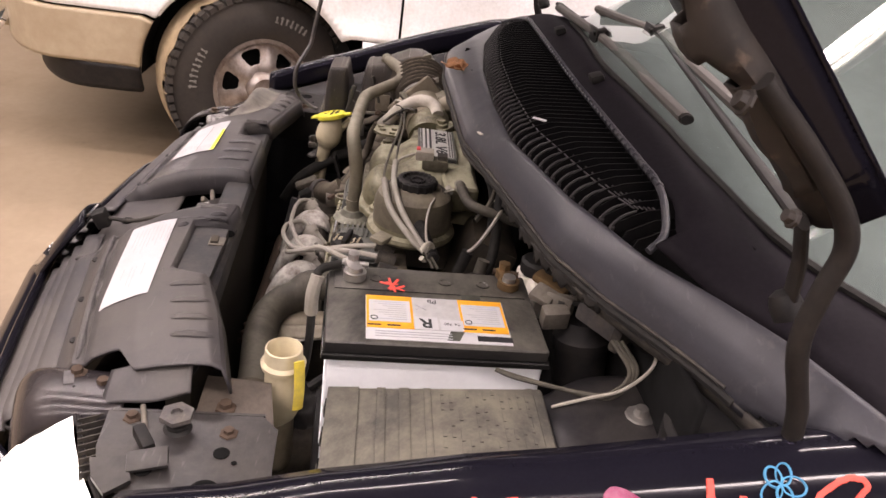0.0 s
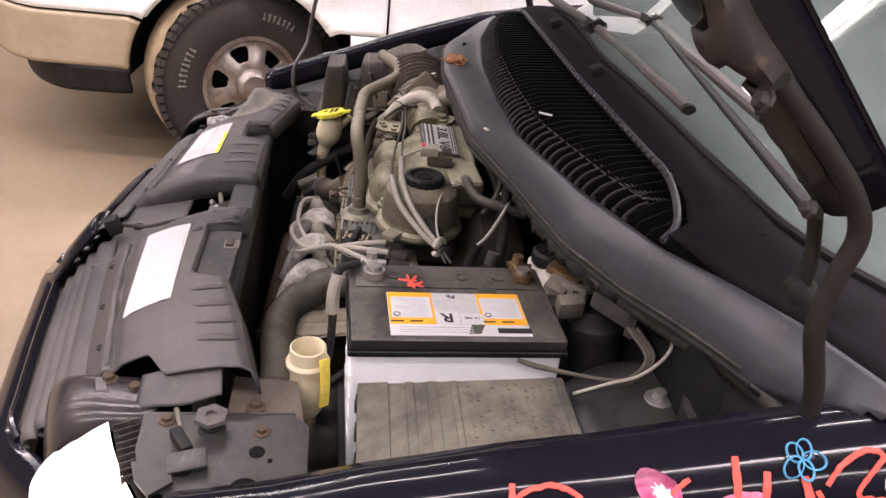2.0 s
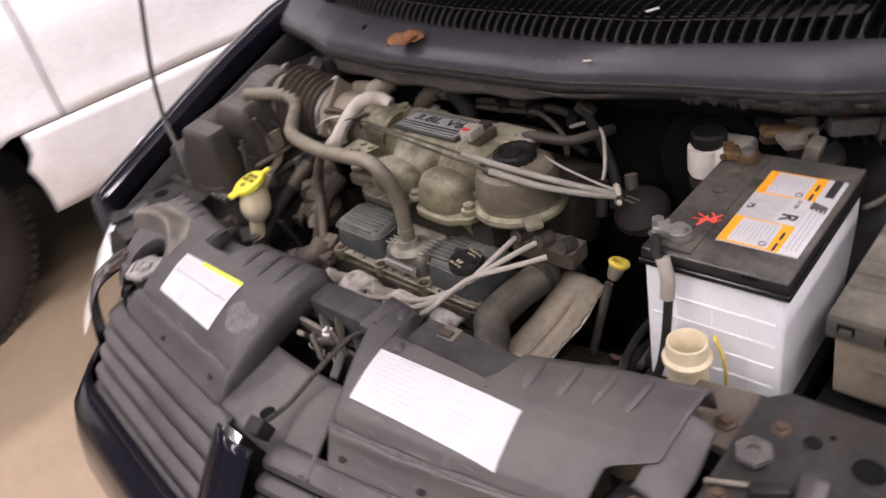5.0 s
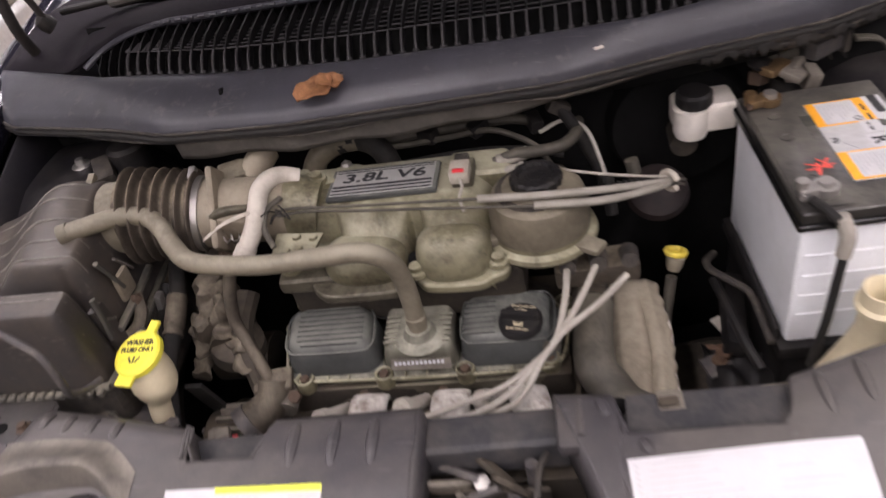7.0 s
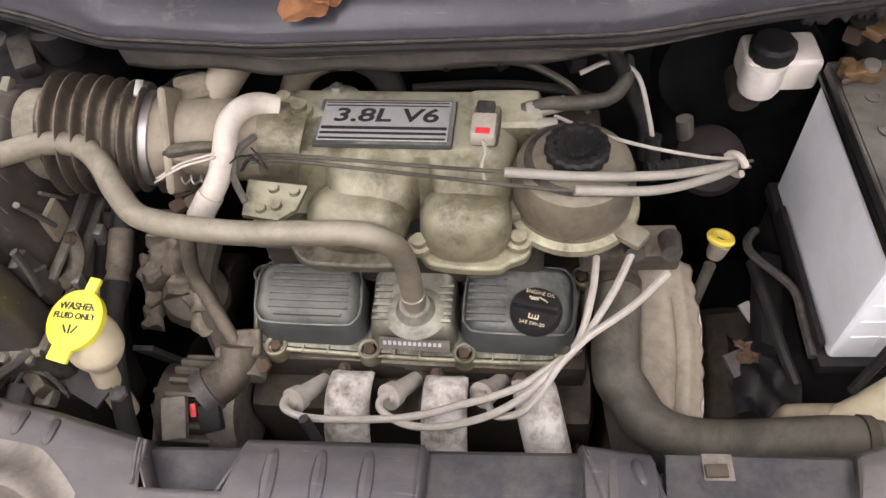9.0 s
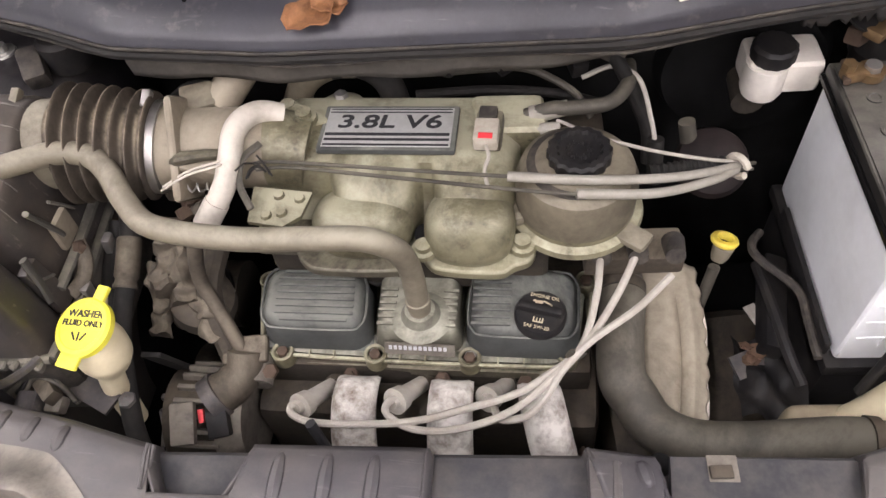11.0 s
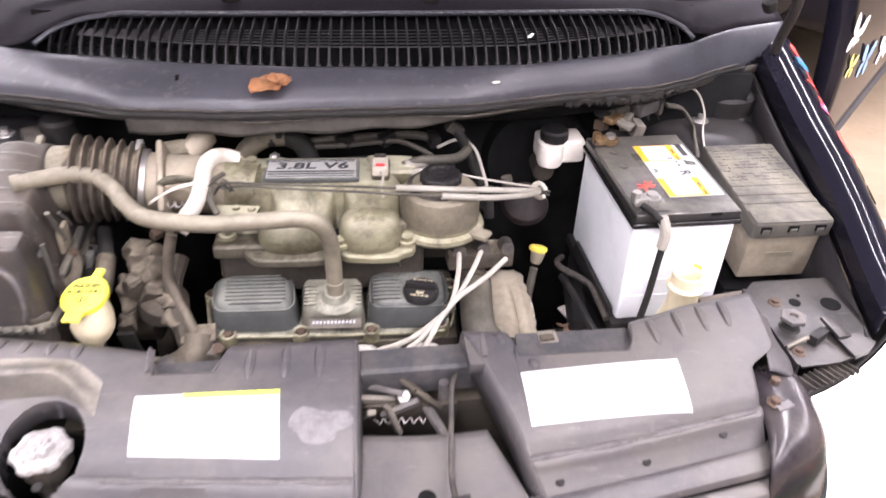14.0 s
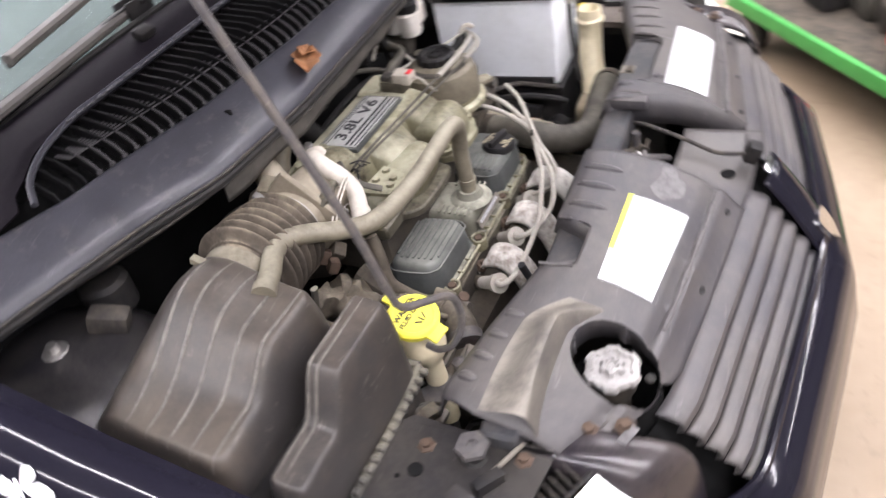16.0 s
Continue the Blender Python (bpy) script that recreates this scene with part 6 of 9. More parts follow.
part("bellows", sweep(bmesh.new(), bell_pts, lambda s: 0.050 + (0.0 if s < 0.36 else (0.017 * (1 - 0.5 * (s - 0.36) / 0.64) * (0.5 - 0.5 * math.cos(2 * math.pi * 7.0 * (s - 0.36) / 0.64)) ** 1.4 + 0.003) * (1 if s < 0.97 else 0.3)), n=60, seg=34, cap=False), bellows_mat, duct)
part("sleeve", sweep(bmesh.new(), bell_pts[:2], 0.0512, n=3, seg=34, cap=False), rubber_tan, duct, "smooth tan end sleeve")
for a, b, m in (((-0.592, 0.374, 0.922), (-0.578, 0.376, 0.922), rubber_tan), ((-0.452, 0.389, 0.906), (-0.441, 0.390, 0.904), steel)):
    clampo = part("hose_clamp", rod(bmesh.new(), a, b, 0.0545 if m is rubber_tan else 0.0535, seg=30), m, duct, "metal band clamp")
    part("screw", box(bmesh.new(), Vector(a) + Vector((0.004, 0.02, 0.054)), (0.010, 0.020, 0.010), (20, 0, 0), 0.002), m, clampo)

engine = thing("engine", "dusty V6 engine with a tan cast intake and dark valve cover", "engine", (-0.15, 0.3, 0.40))
thr = part("throttle_body", rod(bmesh.new(), (-0.44, 0.390, 0.904), (-0.325, 0.402, 0.892), 0.049, 0.045, seg=26), shield_tan, engine, "dusty cast throttle body")
part("throttle_flange", box(bmesh.new(), (-0.412, 0.392, 0.900), (0.012, 0.115, 0.115), (45, 0, 5), 0.008), shield_tan, thr)
part("throttle_lever", box(bmesh.new(), (-0.385, 0.352, 0.905), (0.045, 0.018, 0.05), (20, 15, 0), 0.006), shield_tan, thr)
part("idle_motor", rod(bmesh.new(), (-0.385, 0.43, 0.925), (-0.362, 0.475, 0.945), 0.020, 0.021, seg=18), shield_tan, thr, "grey-tan cylindrical idle motor")
part("sensor", box(bmesh.new(), (-0.402, 0.432, 0.935), (0.04, 0.035, 0.028), (15, 0, 20), 0.006), drum_tan, thr)

for k, (x, y, z, r) in enumerate(((-0.442, 0.372, 0.852, 0.016), (-0.424, 0.362, 0.846, 0.014), (-0.406, 0.352, 0.842, 0.015), (-0.43, 0.345, 0.838, 0.012), (-0.395, 0.368, 0.856, 0.013))):
    part("linkage", box(bmesh.new(), (x, y, z), (r * 1.7, r * 1.3, r * 1.5), (30 * k, 20 * k, 45 * k), 0.004), rust if k % 2 else brown_rubber, thr, "rusty throttle linkage" if k % 2 else "")
part("cable_spring", sweep(bmesh.new(), [(-0.405 + 0.0035 * k, 0.338 + 0.005 * math.cos(1.9 * k), 0.895 + 0.005 * math.sin(1.9 * k)) for k in range(16)], 0.0012, n=3, seg=6), steel, thr)
part("rear_boss", lathe(bmesh.new(), (-0.400, 0.448, 0.905), [(0.022, 0), (0.022, 0.022), (0.016, 0.028), (0.0, 0.030)], (-20, 10, 0), 20), shield_tan, thr)
# plenum

def plenum(u, v):
    """Upper intake, from its rear edge over the top and down the front."""
    prof = [(0.492, 0.845), (0.490, 0.880), (0.478, 0.898), (0.455, 0.903), (0.41, 0.907), (0.385, 0.906), (0.365, 0.901), (0.350, 0.893), (0.335, 0.882), (0.322, 0.866), (0.312, 0.848), (0.304, 0.826)]
    j = v * (len(prof) - 1)
    i = min(len(prof) - 2, int(j))
    f = j - i
    y = prof[i][0] * (1 - f) + prof[i + 1][0] * f
    z = prof[i][1] * (1 - f) + prof[i + 1][1] * f
    x = -0.335 + 0.295 * u
    end = min(u, 1 - u)
    z -= 0.030 * max(0.0, 1 - end / 0.13) ** 2.2
    if y < 0.372:
        w = min(1.0, (0.372 - y) / 0.035)
        lobe = 0.0
        for c, h in ((-0.198, 0.050), (-0.088, 0.045)):
            lobe = max(lobe, max(0.0, 1 - abs((x - c) / h) ** 3.0) ** 0.5)
        z -= 0.030 * w * (1 - lobe)
        y += 0.022 * w * (1 - lobe)
        if lobe > 0 and x > -0.14:
            y -= 0.006 * w * lobe
    return Vector((x, y, z))


plen = part("intake_plenum", grid(bmesh.new(), plenum, 120, 66), dust_alloy, engine, "tan dusty cast intake plenum")
for u in (0.0, 1.0):
    bm = grid(bmesh.new(), lambda a, b: plenum(u, a) * (1 - b) + Vector((plenum(u, 0).x, 0.38, 0.82)) * b, 22, 4)
    bmesh.ops.recalc_face_normals(bm, faces=bm.faces)
    part("plenum_end", bm, dust_alloy, plen)


def runner_lobe(c, r, power=2.6):
    """The bulging foot of an intake runner."""
    bm = bmesh.new()

    def at(u, v):
        a, b = 2 * math.pi * u, math.pi * (v - 0.5) * 0.999
        f = lambda t: math.copysign(abs(t) ** (2 / power), t)
        return Vector((c[0] + r[0] * f(math.cos(b)) * f(math.cos(a)), c[1] + r[1] * f(math.cos(b)) * f(math.sin(a)), c[2] + r[2] * f(math.sin(b)) - 0.25 * (c[1] - r[1] * f(math.cos(b)) * f(math.sin(a)) - c[1]) * 0))
    grid(bm, at, 48, 28)
    bmesh.ops.remove_doubles(bm, verts=bm.verts, dist=0.0002)
    bmesh.ops.recalc_face_normals(bm, faces=bm.faces)
    bmesh.ops.transform(bm, matrix=Matrix.Translation(c) @ turn(-24, 0, 0) @ Matrix.Translation(-Vector(c)), verts=bm.verts)
    return bm


for c, r in (((-0.092, 0.330, 0.846), (0.050, 0.045, 0.040)), ((-0.212, 0.336, 0.842), (0.058, 0.046, 0.036))):
    part("runner_foot", runner_lobe(c, r), dust_alloy, plen, "bulging cast runner")


def flange(pts, z, depth, m=None):
    bm = slab(bmesh.new(), [tuple(q.xy) for q in spline([(x, y, 0) for x, y in pts + pts[:1]], 4)][:-1], z, depth, m)
    return bm


rounded(part("lobe_flange", flange([(-0.152, 0.345), (-0.150, 0.318), (-0.138, 0.292), (-0.118, 0.282), (-0.060, 0.280), (-0.042, 0.290), (-0.024, 0.300), (-0.020, 0.322), (-0.035, 0.35), (-0.09, 0.36)], 0.829, 0.014), dust_alloy, plen, "tan flange round the runner"), 0.003)
rounded(part("lobe_flange", flange([(-0.288, 0.345), (-0.292, 0.312), (-0.276, 0.288), (-0.25, 0.280), (-0.17, 0.282), (-0.156, 0.300), (-0.152, 0.335), (-0.18, 0.36), (-0.25, 0.36)], 0.826, 0.014), grimy_alloy, plen, "tan flange round the runner"), 0.003)
rounded(part("side_block", box(bmesh.new(), (-0.055, 0.452, 0.878), (0.085, 0.062, 0.050), (0, 6, 8), 0.012, 3), dust_alloy, plen, "cast block with hose ports"), 0.002)
for a, b, r in (((-0.030, 0.452, 0.896), (0.012, 0.455, 0.905), 0.0105), ((-0.032, 0.434, 0.890), (0.004, 0.433, 0.896), 0.0075)):
    part("port", rod(bmesh.new(), a, b, r, r * 0.85, seg=16), sleeve_grey, plen, "pale hose port")
part("ear_plate", flange([(-0.335, 0.430), (-0.318, 0.452), (-0.288, 0.448), (-0.262, 0.432), (-0.256, 0.422), (-0.268, 0.416), (-0.29, 0.408), (-0.312, 0.396), (-0.332, 0.406)], 0.9135, 0.010), dust_alloy, plen, "cast ear at the throttle end")
part("ear_boss", lathe(bmesh.new(), (-0.306, 0.424, 0.9135), [(0.013, 0), (0.012, 0.006), (0.008, 0.007), (0.007, 0.003), (0, 0.003)], seg=20), grimy_alloy, plen)
part("throttle_neck", sweep(bmesh.new(), [(-0.345, 0.402, 0.893), (-0.315, 0.404, 0.890), (-0.28, 0.404, 0.882)], lambda s: 0.047 - 0.004 * s, n=6, seg=28), dust_alloy, plen, "cast throat behind the throttle")
part("rear_hump", lathe(bmesh.new(), (-0.252, 0.466, 0.868), [(0.034, 0), (0.033, 0.016), (0.026, 0.028), (0.012, 0.033), (0, 0.034)], (-12, 0, 0), 24), dust_alloy, plen, "small cast hump behind the badge")
part("hump_bolt", lathe(bmesh.new(), (-0.252, 0.476, 0.902), [(0.009, 0), (0.008, 0.005), (0.005, 0.006), (0, 0.010)], (-12, 0, 0), 6), steel, plen)
part("throttle_web", sweep(bmesh.new(), [(-0.405, 0.352, 0.925), (-0.392, 0.345, 0.935), (-0.376, 0.352, 0.932), (-0.36, 0.36, 0.925)], lambda s: 0.013 - 0.004 * s, n=6, seg=12, flat=0.6), grimy_alloy, plen)
part("lower_shelf", box(bmesh.new(), (-0.215, 0.350, 0.822), (0.25, 0.085, 0.026), (0, 0, 0), 0.010, 3), grimy_alloy, engine, "cast lower intake")
part("lower_manifold", box(bmesh.new(), (-0.17, 0.385, 0.775), (0.33, 0.13, 0.085), (0, 0, 0), 0.015, 3), dark_metal, engine)
for x, y, z in ((-0.1405, 0.300, 0.838), (-0.034, 0.314, 0.832), (-0.282, 0.424, 0.914), (-0.315, 0.32, 0.846), (-0.31, 0.452, 0.90)):
    b = part("plenum_bolt", lathe(bmesh.new(), (x, y, z), [(0.015, 0), (0.014, 0.006), (0.009, 0.007), (0.009, 0.014), (0, 0.015)], seg=12), dust_alloy, plen)
part("bolt_recess", lathe(bmesh.new(), (-0.1405, 0.318, 0.846), [(0.0115, 0), (0.0115, 0.004), (0, 0.004)], (40, 0, 0), 20), dark_gap, plen)
bm = slab(bmesh.new(), [(-0.330, 0.345), (-0.262, 0.338), (-0.268, 0.305), (-0.285, 0.290), (-0.325, 0.296)], 0.890, 0.005)
brk = part("cable_bracket", bm, dust_alloy, plen, "tan sheet cable bracket")
for x, y in ((-0.290, 0.308), (-0.274, 0.328), (-0.298, 0.332), (-0.306, 0.304)):
    part("rivet", lathe(bmesh.new(), (x, y, 0.890), [(0.0065, 0), (0.0055, 0.004), (0, 0.005)], seg=8), dust_alloy, brk)
part("wire_clip", sweep(bmesh.new(), [(-0.318, 0.372, 0.930), (-0.334, 0.352, 0.926), (-0.336, 0.330, 0.912), (-0.322, 0.308, 0.896)], 0.0048, n=6, seg=8, flat=0.6), rubber, plen, "curled grey wire clip")
badge = part("badge", box(bmesh.new(), (-0.185, 0.414, 0.9095), (0.154, 0.072, 0.008), (-2, 0, 0), 0.003), cover_dark, engine, "silver and black engine badge plate")
part("badge_face", box(bmesh.new(), (-0.185, 0.414, 0.9135), (0.143, 0.062, 0.002), (-2, 0, 0), 0.0008), silver_badge, badge)
BD = Matrix.Translation((-0.185, 0.414, 0.9148)) @ turn(-2, 0, 0)
words("3.8L V6", 0.033, BD @ Matrix.Translation((0, 0.007, 0)) @ Matrix.Diagonal((1.16, 0.88, 1, 1)), ink_black, "badge_letters", badge, 0.0004, 0.10, 0.0006)
for k, w in enumerate((0.0042, 0.0034, 0.0026)):
    part("badge_stripe", placed(box(bmesh.new(), (0, -0.0125 - 0.0082 * k, 0.0002), (0.139, w, 0.0006)), BD), ink_black, badge)
for k in range(2):
    part("badge_stripe", placed(box(bmesh.new(), (0, 0.0230 + 0.005 * k, 0.0002), (0.139, 0.0014, 0.0006)), BD), ink_black, badge)
sens = part("map_sensor", box(bmesh.new(), (-0.073, 0.408, 0.915), (0.030, 0.046, 0.020), (0, 0, -2), 0.005), grimy_alloy, engine, "grimy pressure sensor")
part("sensor_top", box(bmesh.new(), (-0.074, 0.420, 0.928), (0.020, 0.018, 0.010), (0, 0, -2), 0.003), dusty_plastic, sens)
part("plug", box(bmesh.new(), (-0.074, 0.388, 0.930), (0.026, 0.032, 0.018), (0, 0, -2), 0.003), plug_cream, sens, "cream electrical plug")
part("plug_lock", box(bmesh.new(), (-0.074, 0.376, 0.9402), (0.015, 0.007, 0.002), (0, 0, -2), 0.0006), red_plastic, sens, "red locking tab")
part("plug_lead", sweep(bmesh.new(), [(-0.074, 0.372, 0.930), (-0.070, 0.360, 0.926), (-0.074, 0.348, 0.918), (-0.070, 0.335, 0.905)], 0.0022, n=5, seg=6), wire_grey, sens)

# power steering reservoir
ps = part("steering_reservoir", lathe(bmesh.new(), (0.022, 0.374, 0.826), [(0.072, 0.0), (0.076, 0.006), (0.074, 0.012), (0.066, 0.016), (0.0655, 0.055), (0.060, 0.070), (0.045, 0.080), (0.032, 0.083), (0, 0.084)], seg=44), dust_alloy, engine, "tan dusty fluid reservoir drum")
part("drum_top", lathe(bmesh.new(), (0.022, 0.374, 0.8265), [(0.0662, 0.022), (0.0662, 0.055), (0.0607, 0.0702), (0.046, 0.0803), (0.030, 0.084), (0, 0.0845)], seg=44), drum_tan, ps, "grimier upper half")
part("reservoir_cap", lathe(bmesh.new(), (0.023, 0.376, 0.908), [(0.033, 0), (0.034, 0.003), (0.034, 0.013), (0.031, 0.016), (0.025, 0.0165), (0.023, 0.012), (0.014, 0.011), (0.013, 0.0145), (0.010, 0.0145), (0.009, 0.012), (0, 0.012)], seg=64, wave=-0.0018, teeth=16), black_plastic, ps, "ribbed black screw cap")
part("cap_seat", lathe(bmesh.new(), (0.020, 0.374, 0.903), [(0.052, 0.0), (0.046, 0.004), (0, 0.005)], seg=36), dusty_plastic, ps)
part("mount_ear", box(bmesh.new(), (0.082, 0.328, 0.838), (0.042, 0.028, 0.010), (0, 0, -35), 0.006), rubber_tan, ps)
part("mount_ear", box(bmesh.new(), (-0.044, 0.352, 0.846), (0.020, 0.034, 0.014), (0, 0, 15), 0.005), rubber_tan, ps)

# valve cover: a dusty tray with three rounded blocks standing on it
vc = part("valve_cover", slab(bmesh.new(), [(-0.362, 0.340), (-0.366, 0.326), (-0.350, 0.246), (-0.335, 0.233), (-0.30, 0.230), (-0.15, 0.227), (0.0, 0.229), (0.028, 0.236), (0.044, 0.262), (0.052, 0.338), (0.040, 0.350)], 0.700, 0.014), grimy_alloy, engine, "dark plastic valve cover, dusty tan at its edges")
tray = [(-0.355, 0.333), (-0.357, 0.320), (-0.342, 0.254), (-0.330, 0.240), (-0.30, 0.236), (-0.15, 0.233), (0.0, 0.235), (0.020, 0.241), (0.034, 0.264), (0.040, 0.330), (0.030, 0.340)]
part("tray", slab(bmesh.new(), tray, 0.714, 0.012), cover_dusty, vc, "dusty olive tray")
rim_pts = [(x, y, 0.7145) for x, y in ((-0.362, 0.334), (-0.364, 0.322), (-0.347, 0.249), (-0.334, 0.235), (-0.30, 0.2315), (-0.15, 0.2285), (0.0, 0.2305), (0.026, 0.238), (0.041, 0.263), (0.049, 0.334))]
part("rim", sweep(bmesh.new(), rim_pts, 0.0026, n=6, seg=8), dust_alloy, vc, "pale dusty raised rim")
for x in (-0.285, -0.255, -0.175, -0.145, -0.06, -0.03):
    part("rim_web", box(bmesh.new(), (x, 0.2335, 0.7155), (0.0022, 0.010, 0.006), (0, 0, 0), 0.0008), dust_alloy, vc)


def block(xa, xb, ya, yb, top, rc, soft, lean=0.0):
    """A rounded block: flat top, softly filleted sides, big corner radii."""
    cx, cy, hx, hy = (xa + xb) / 2, (ya + yb) / 2, (xb - xa) / 2, (yb - ya) / 2

    def at(u, v):
        u, v = 0.5 - 0.5 * math.cos(math.pi * u), 0.5 - 0.5 * math.cos(math.pi * v)
        x, y = xa + (xb - xa) * u, ya + (yb - ya) * v
        qx, qy = abs(x - cx) - (hx - rc), abs(y - cy) - (hy - rc)
        d = rc - (math.hypot(max(qx, 0.0), max(qy, 0.0)) + min(0.0, max(qx, qy)))
        k = min(1.0, max(0.0, d / soft))
        z = 0.718 + (top - 0.718) * math.sqrt(max(0.0, 1 - (1 - k) ** 2.6))
        return Vector((x + lean * (y - cy), y, z))
    return grid(bmesh.new(), at, 64, 48)


part("block", block(-0.347, -0.212, 0.239, 0.332, 0.768, 0.030, 0.021, -0.10), cover_dark, vc, "blue-grey ribbed block")
part("block", block(-0.207, -0.104, 0.243, 0.336, 0.757, 0.016, 0.017, -0.06), cover_dusty, vc, "olive dusty middle block")
part("block", block(-0.098, 0.034, 0.239, 0.338, 0.768, 0.030, 0.021, 0.02), cover_dark, vc, "dark block under the oil cap")
part("saddle_clip", sweep(bmesh.new(), [(-0.232, 0.332, 0.752), (-0.222, 0.322, 0.745), (-0.210, 0.318, 0.742), (-0.198, 0.322, 0.745), (-0.188, 0.334, 0.752)], 0.0022, n=6, seg=8), rubber_black, vc)
part("cylinder_head", box(bmesh.new(), (-0.155, 0.290, 0.664), (0.405, 0.125, 0.075), (0, 0, 1), 0.01), dark_metal, engine)
for x, y in ((-0.318, 0.2335), (-0.205, 0.235), (-0.093, 0.236), (0.020, 0.247), (-0.357, 0.335), (0.042, 0.349)):
    b = part("bolt_boss", lathe(bmesh.new(), (x, y, 0.700), [(0.0135, 0), (0.0135, 0.020), (0.0118, 0.022), (0.0095, 0.020), (0.009, 0.014), (0, 0.014)], seg=22), dust_alloy, vc)
    part("bolt", lathe(bmesh.new(), (x, y, 0.714), [(0.0072, 0), (0.0068, 0.007), (0, 0.008)], seg=6), rust, vc)
for k in range(8):
    y = 0.250 + 0.0094 * k
    part("ridge", box(bmesh.new(), (-0.276 - 0.1 * (y - 0.285), y, 0.7684), (0.094 if 0 < k < 7 else 0.080, 0.0040, 0.0040), (0, 0, 0.5), 0.0014), cover_dark, vc)
    if k < 6:
        part("ridge", box(bmesh.new(), (-0.190, y + 0.005, 0.7574), (0.020, 0.0040, 0.0036), (0, 0, 0.5), 0.0014), cover_dusty, vc)
        part("ridge", box(bmesh.new(), (-0.117, y + 0.005, 0.7574), (0.018, 0.0040, 0.0036), (0, 0, 0.5), 0.0014), cover_dusty, vc)
    if k < 7:
        part("ridge", box(bmesh.new(), (-0.068, y + 0.003, 0.7684), (0.044, 0.0040, 0.0036), (0, 0, 0.5), 0.0014), cover_dark, vc)


def outline(cx, cy, hx, hy, rc, z, lean):
    """A moulded line round the top of a block."""
    pts = []
    for sx_, sy_, a0 in ((1, 1, 0), (-1, 1, 90), (-1, -1, 180), (1, -1, 270)):
        for a in (a0, a0 + 45, a0 + 90):
            x, y = cx + sx_ * (hx - rc) + rc * math.cos(radians(a)), cy + sy_ * (hy - rc) + rc * math.sin(radians(a))
            pts.append((x + lean * (y - cy), y, z))
    return sweep(bmesh.new(), pts + pts[:1], 0.0018, n=4, seg=6)


part("moulding", outline(-0.2795, 0.2855, 0.063, 0.042, 0.022, 0.757, -0.10), cover_dark, vc)
part("moulding", outline(-0.032, 0.2885, 0.062, 0.045, 0.022, 0.757, 0.02), cover_dark, vc)
part("grommet", lathe(bmesh.new(), (-0.149, 0.266, 0.755), [(0.036, 0), (0.032, 0.004), (0.023, 0.008), (0.0175, 0.018), (0, 0.018)], seg=28), cover_dusty, vc)
oil = part("oil_cap", lathe(bmesh.new(), (-0.013, 0.266, 0.764), [(0.029, 0), (0.029, 0.010), (0.027, 0.013), (0.0, 0.0135)], seg=40), black_plastic, vc, "black oil filler cap with cream print")
bm = box(bmesh.new(), (-0.013, 0.266, 0.782), (0.050, 0.009, 0.011), (0, 0, -12), 0.003)
part("grip", bm, black_plastic, vc)
OC = Matrix.Translation((-0.013, 0.266, 0.7778)) @ turn(0, 0, -12)
words("ENGINE OIL", 0.0062, OC @ Matrix.Translation((0.001, 0.0195, 0)), cream, "cap_lettering", vc, 0.0002)
words("SAE 5W-20", 0.0060, OC @ Matrix.Translation((0.0, -0.0205, 0)), cream, "cap_lettering", vc, 0.0002)
for x, y, sx, sy, r in ((-0.004, 0.0115, 0.009, 0.0038, 8), (0.005, 0.0125, 0.009, 0.0016, -18), (-0.0095, 0.0125, 0.003, 0.0014, 40), (0.0105, 0.0095, 0.002, 0.002, 0), (0, -0.0140, 0.011, 0.0014, 0), (-0.005, -0.0115, 0.0014, 0.006, 0), (0.005, -0.0115, 0.0014, 0.006, 0), (-0.0015, -0.0110, 0.0010, 0.004, 0), (0.0020, -0.0110, 0.0010, 0.004, 0)):
    part("cap_print", placed(box(bmesh.new(), (x, y, 0.0), (sx, sy, 0.0006), (0, 0, r)), OC), cream, vc)
part("part_label", box(bmesh.new(), (-0.150, 0.2365, 0.733), (0.082, 0.003, 0.015), (-24, 0, -1)), grey_alloy, vc, "scuffed pale part label")
for k in range(12):
    part("label_bar", box(bmesh.new(), (-0.184 + 0.0058 * k, 0.2355, 0.7365), (0.0036, 0.002, 0.0045), (-24, 0, -1)), ink, vc)

# exhaust ports, plug boots
for x, r in ((-0.223, 2), (-0.112, 0), (-0.014, -16)):
    def runner(u, v):
        w = 0.021 * (1 + 0.12 * v)
        path = spline([(0, 0.228, 0.672), (0, 0.210, 0.700), (0, 0.180, 0.702), (0, 0.152, 0.672), (0, 0.130, 0.61)], 6)
        p = path[min(len(path) - 1, int(round(v * (len(path) - 1))))]
        a = math.pi * (u - 0.5) * 1.15
        off = Vector((w * math.sin(a), -0.010 * math.cos(a), 0.014 * math.cos(a)))
        q = Vector((x + 0.06 * math.sin(radians(-r)) * v * v * 2, 0, 0)) + p + off
        return q
    sh = thick(part("exhaust_shield", grid(bmesh.new(), runner, 10, 24), shield_white, engine, "chalky white exhaust runner"), 0.004)
    part("stud", lathe(bmesh.new(), (x - 0.014, 0.224, 0.684), [(0.010, 0), (0.009, 0.010), (0.005, 0.011), (0.005, 0.018), (0, 0.018)], (25, 0, 0), 6), rust, sh)
part("exhaust_log", rod(bmesh.new(), (-0.30, 0.128, 0.60), (0.06, 0.128, 0.60), 0.03), rust, engine)
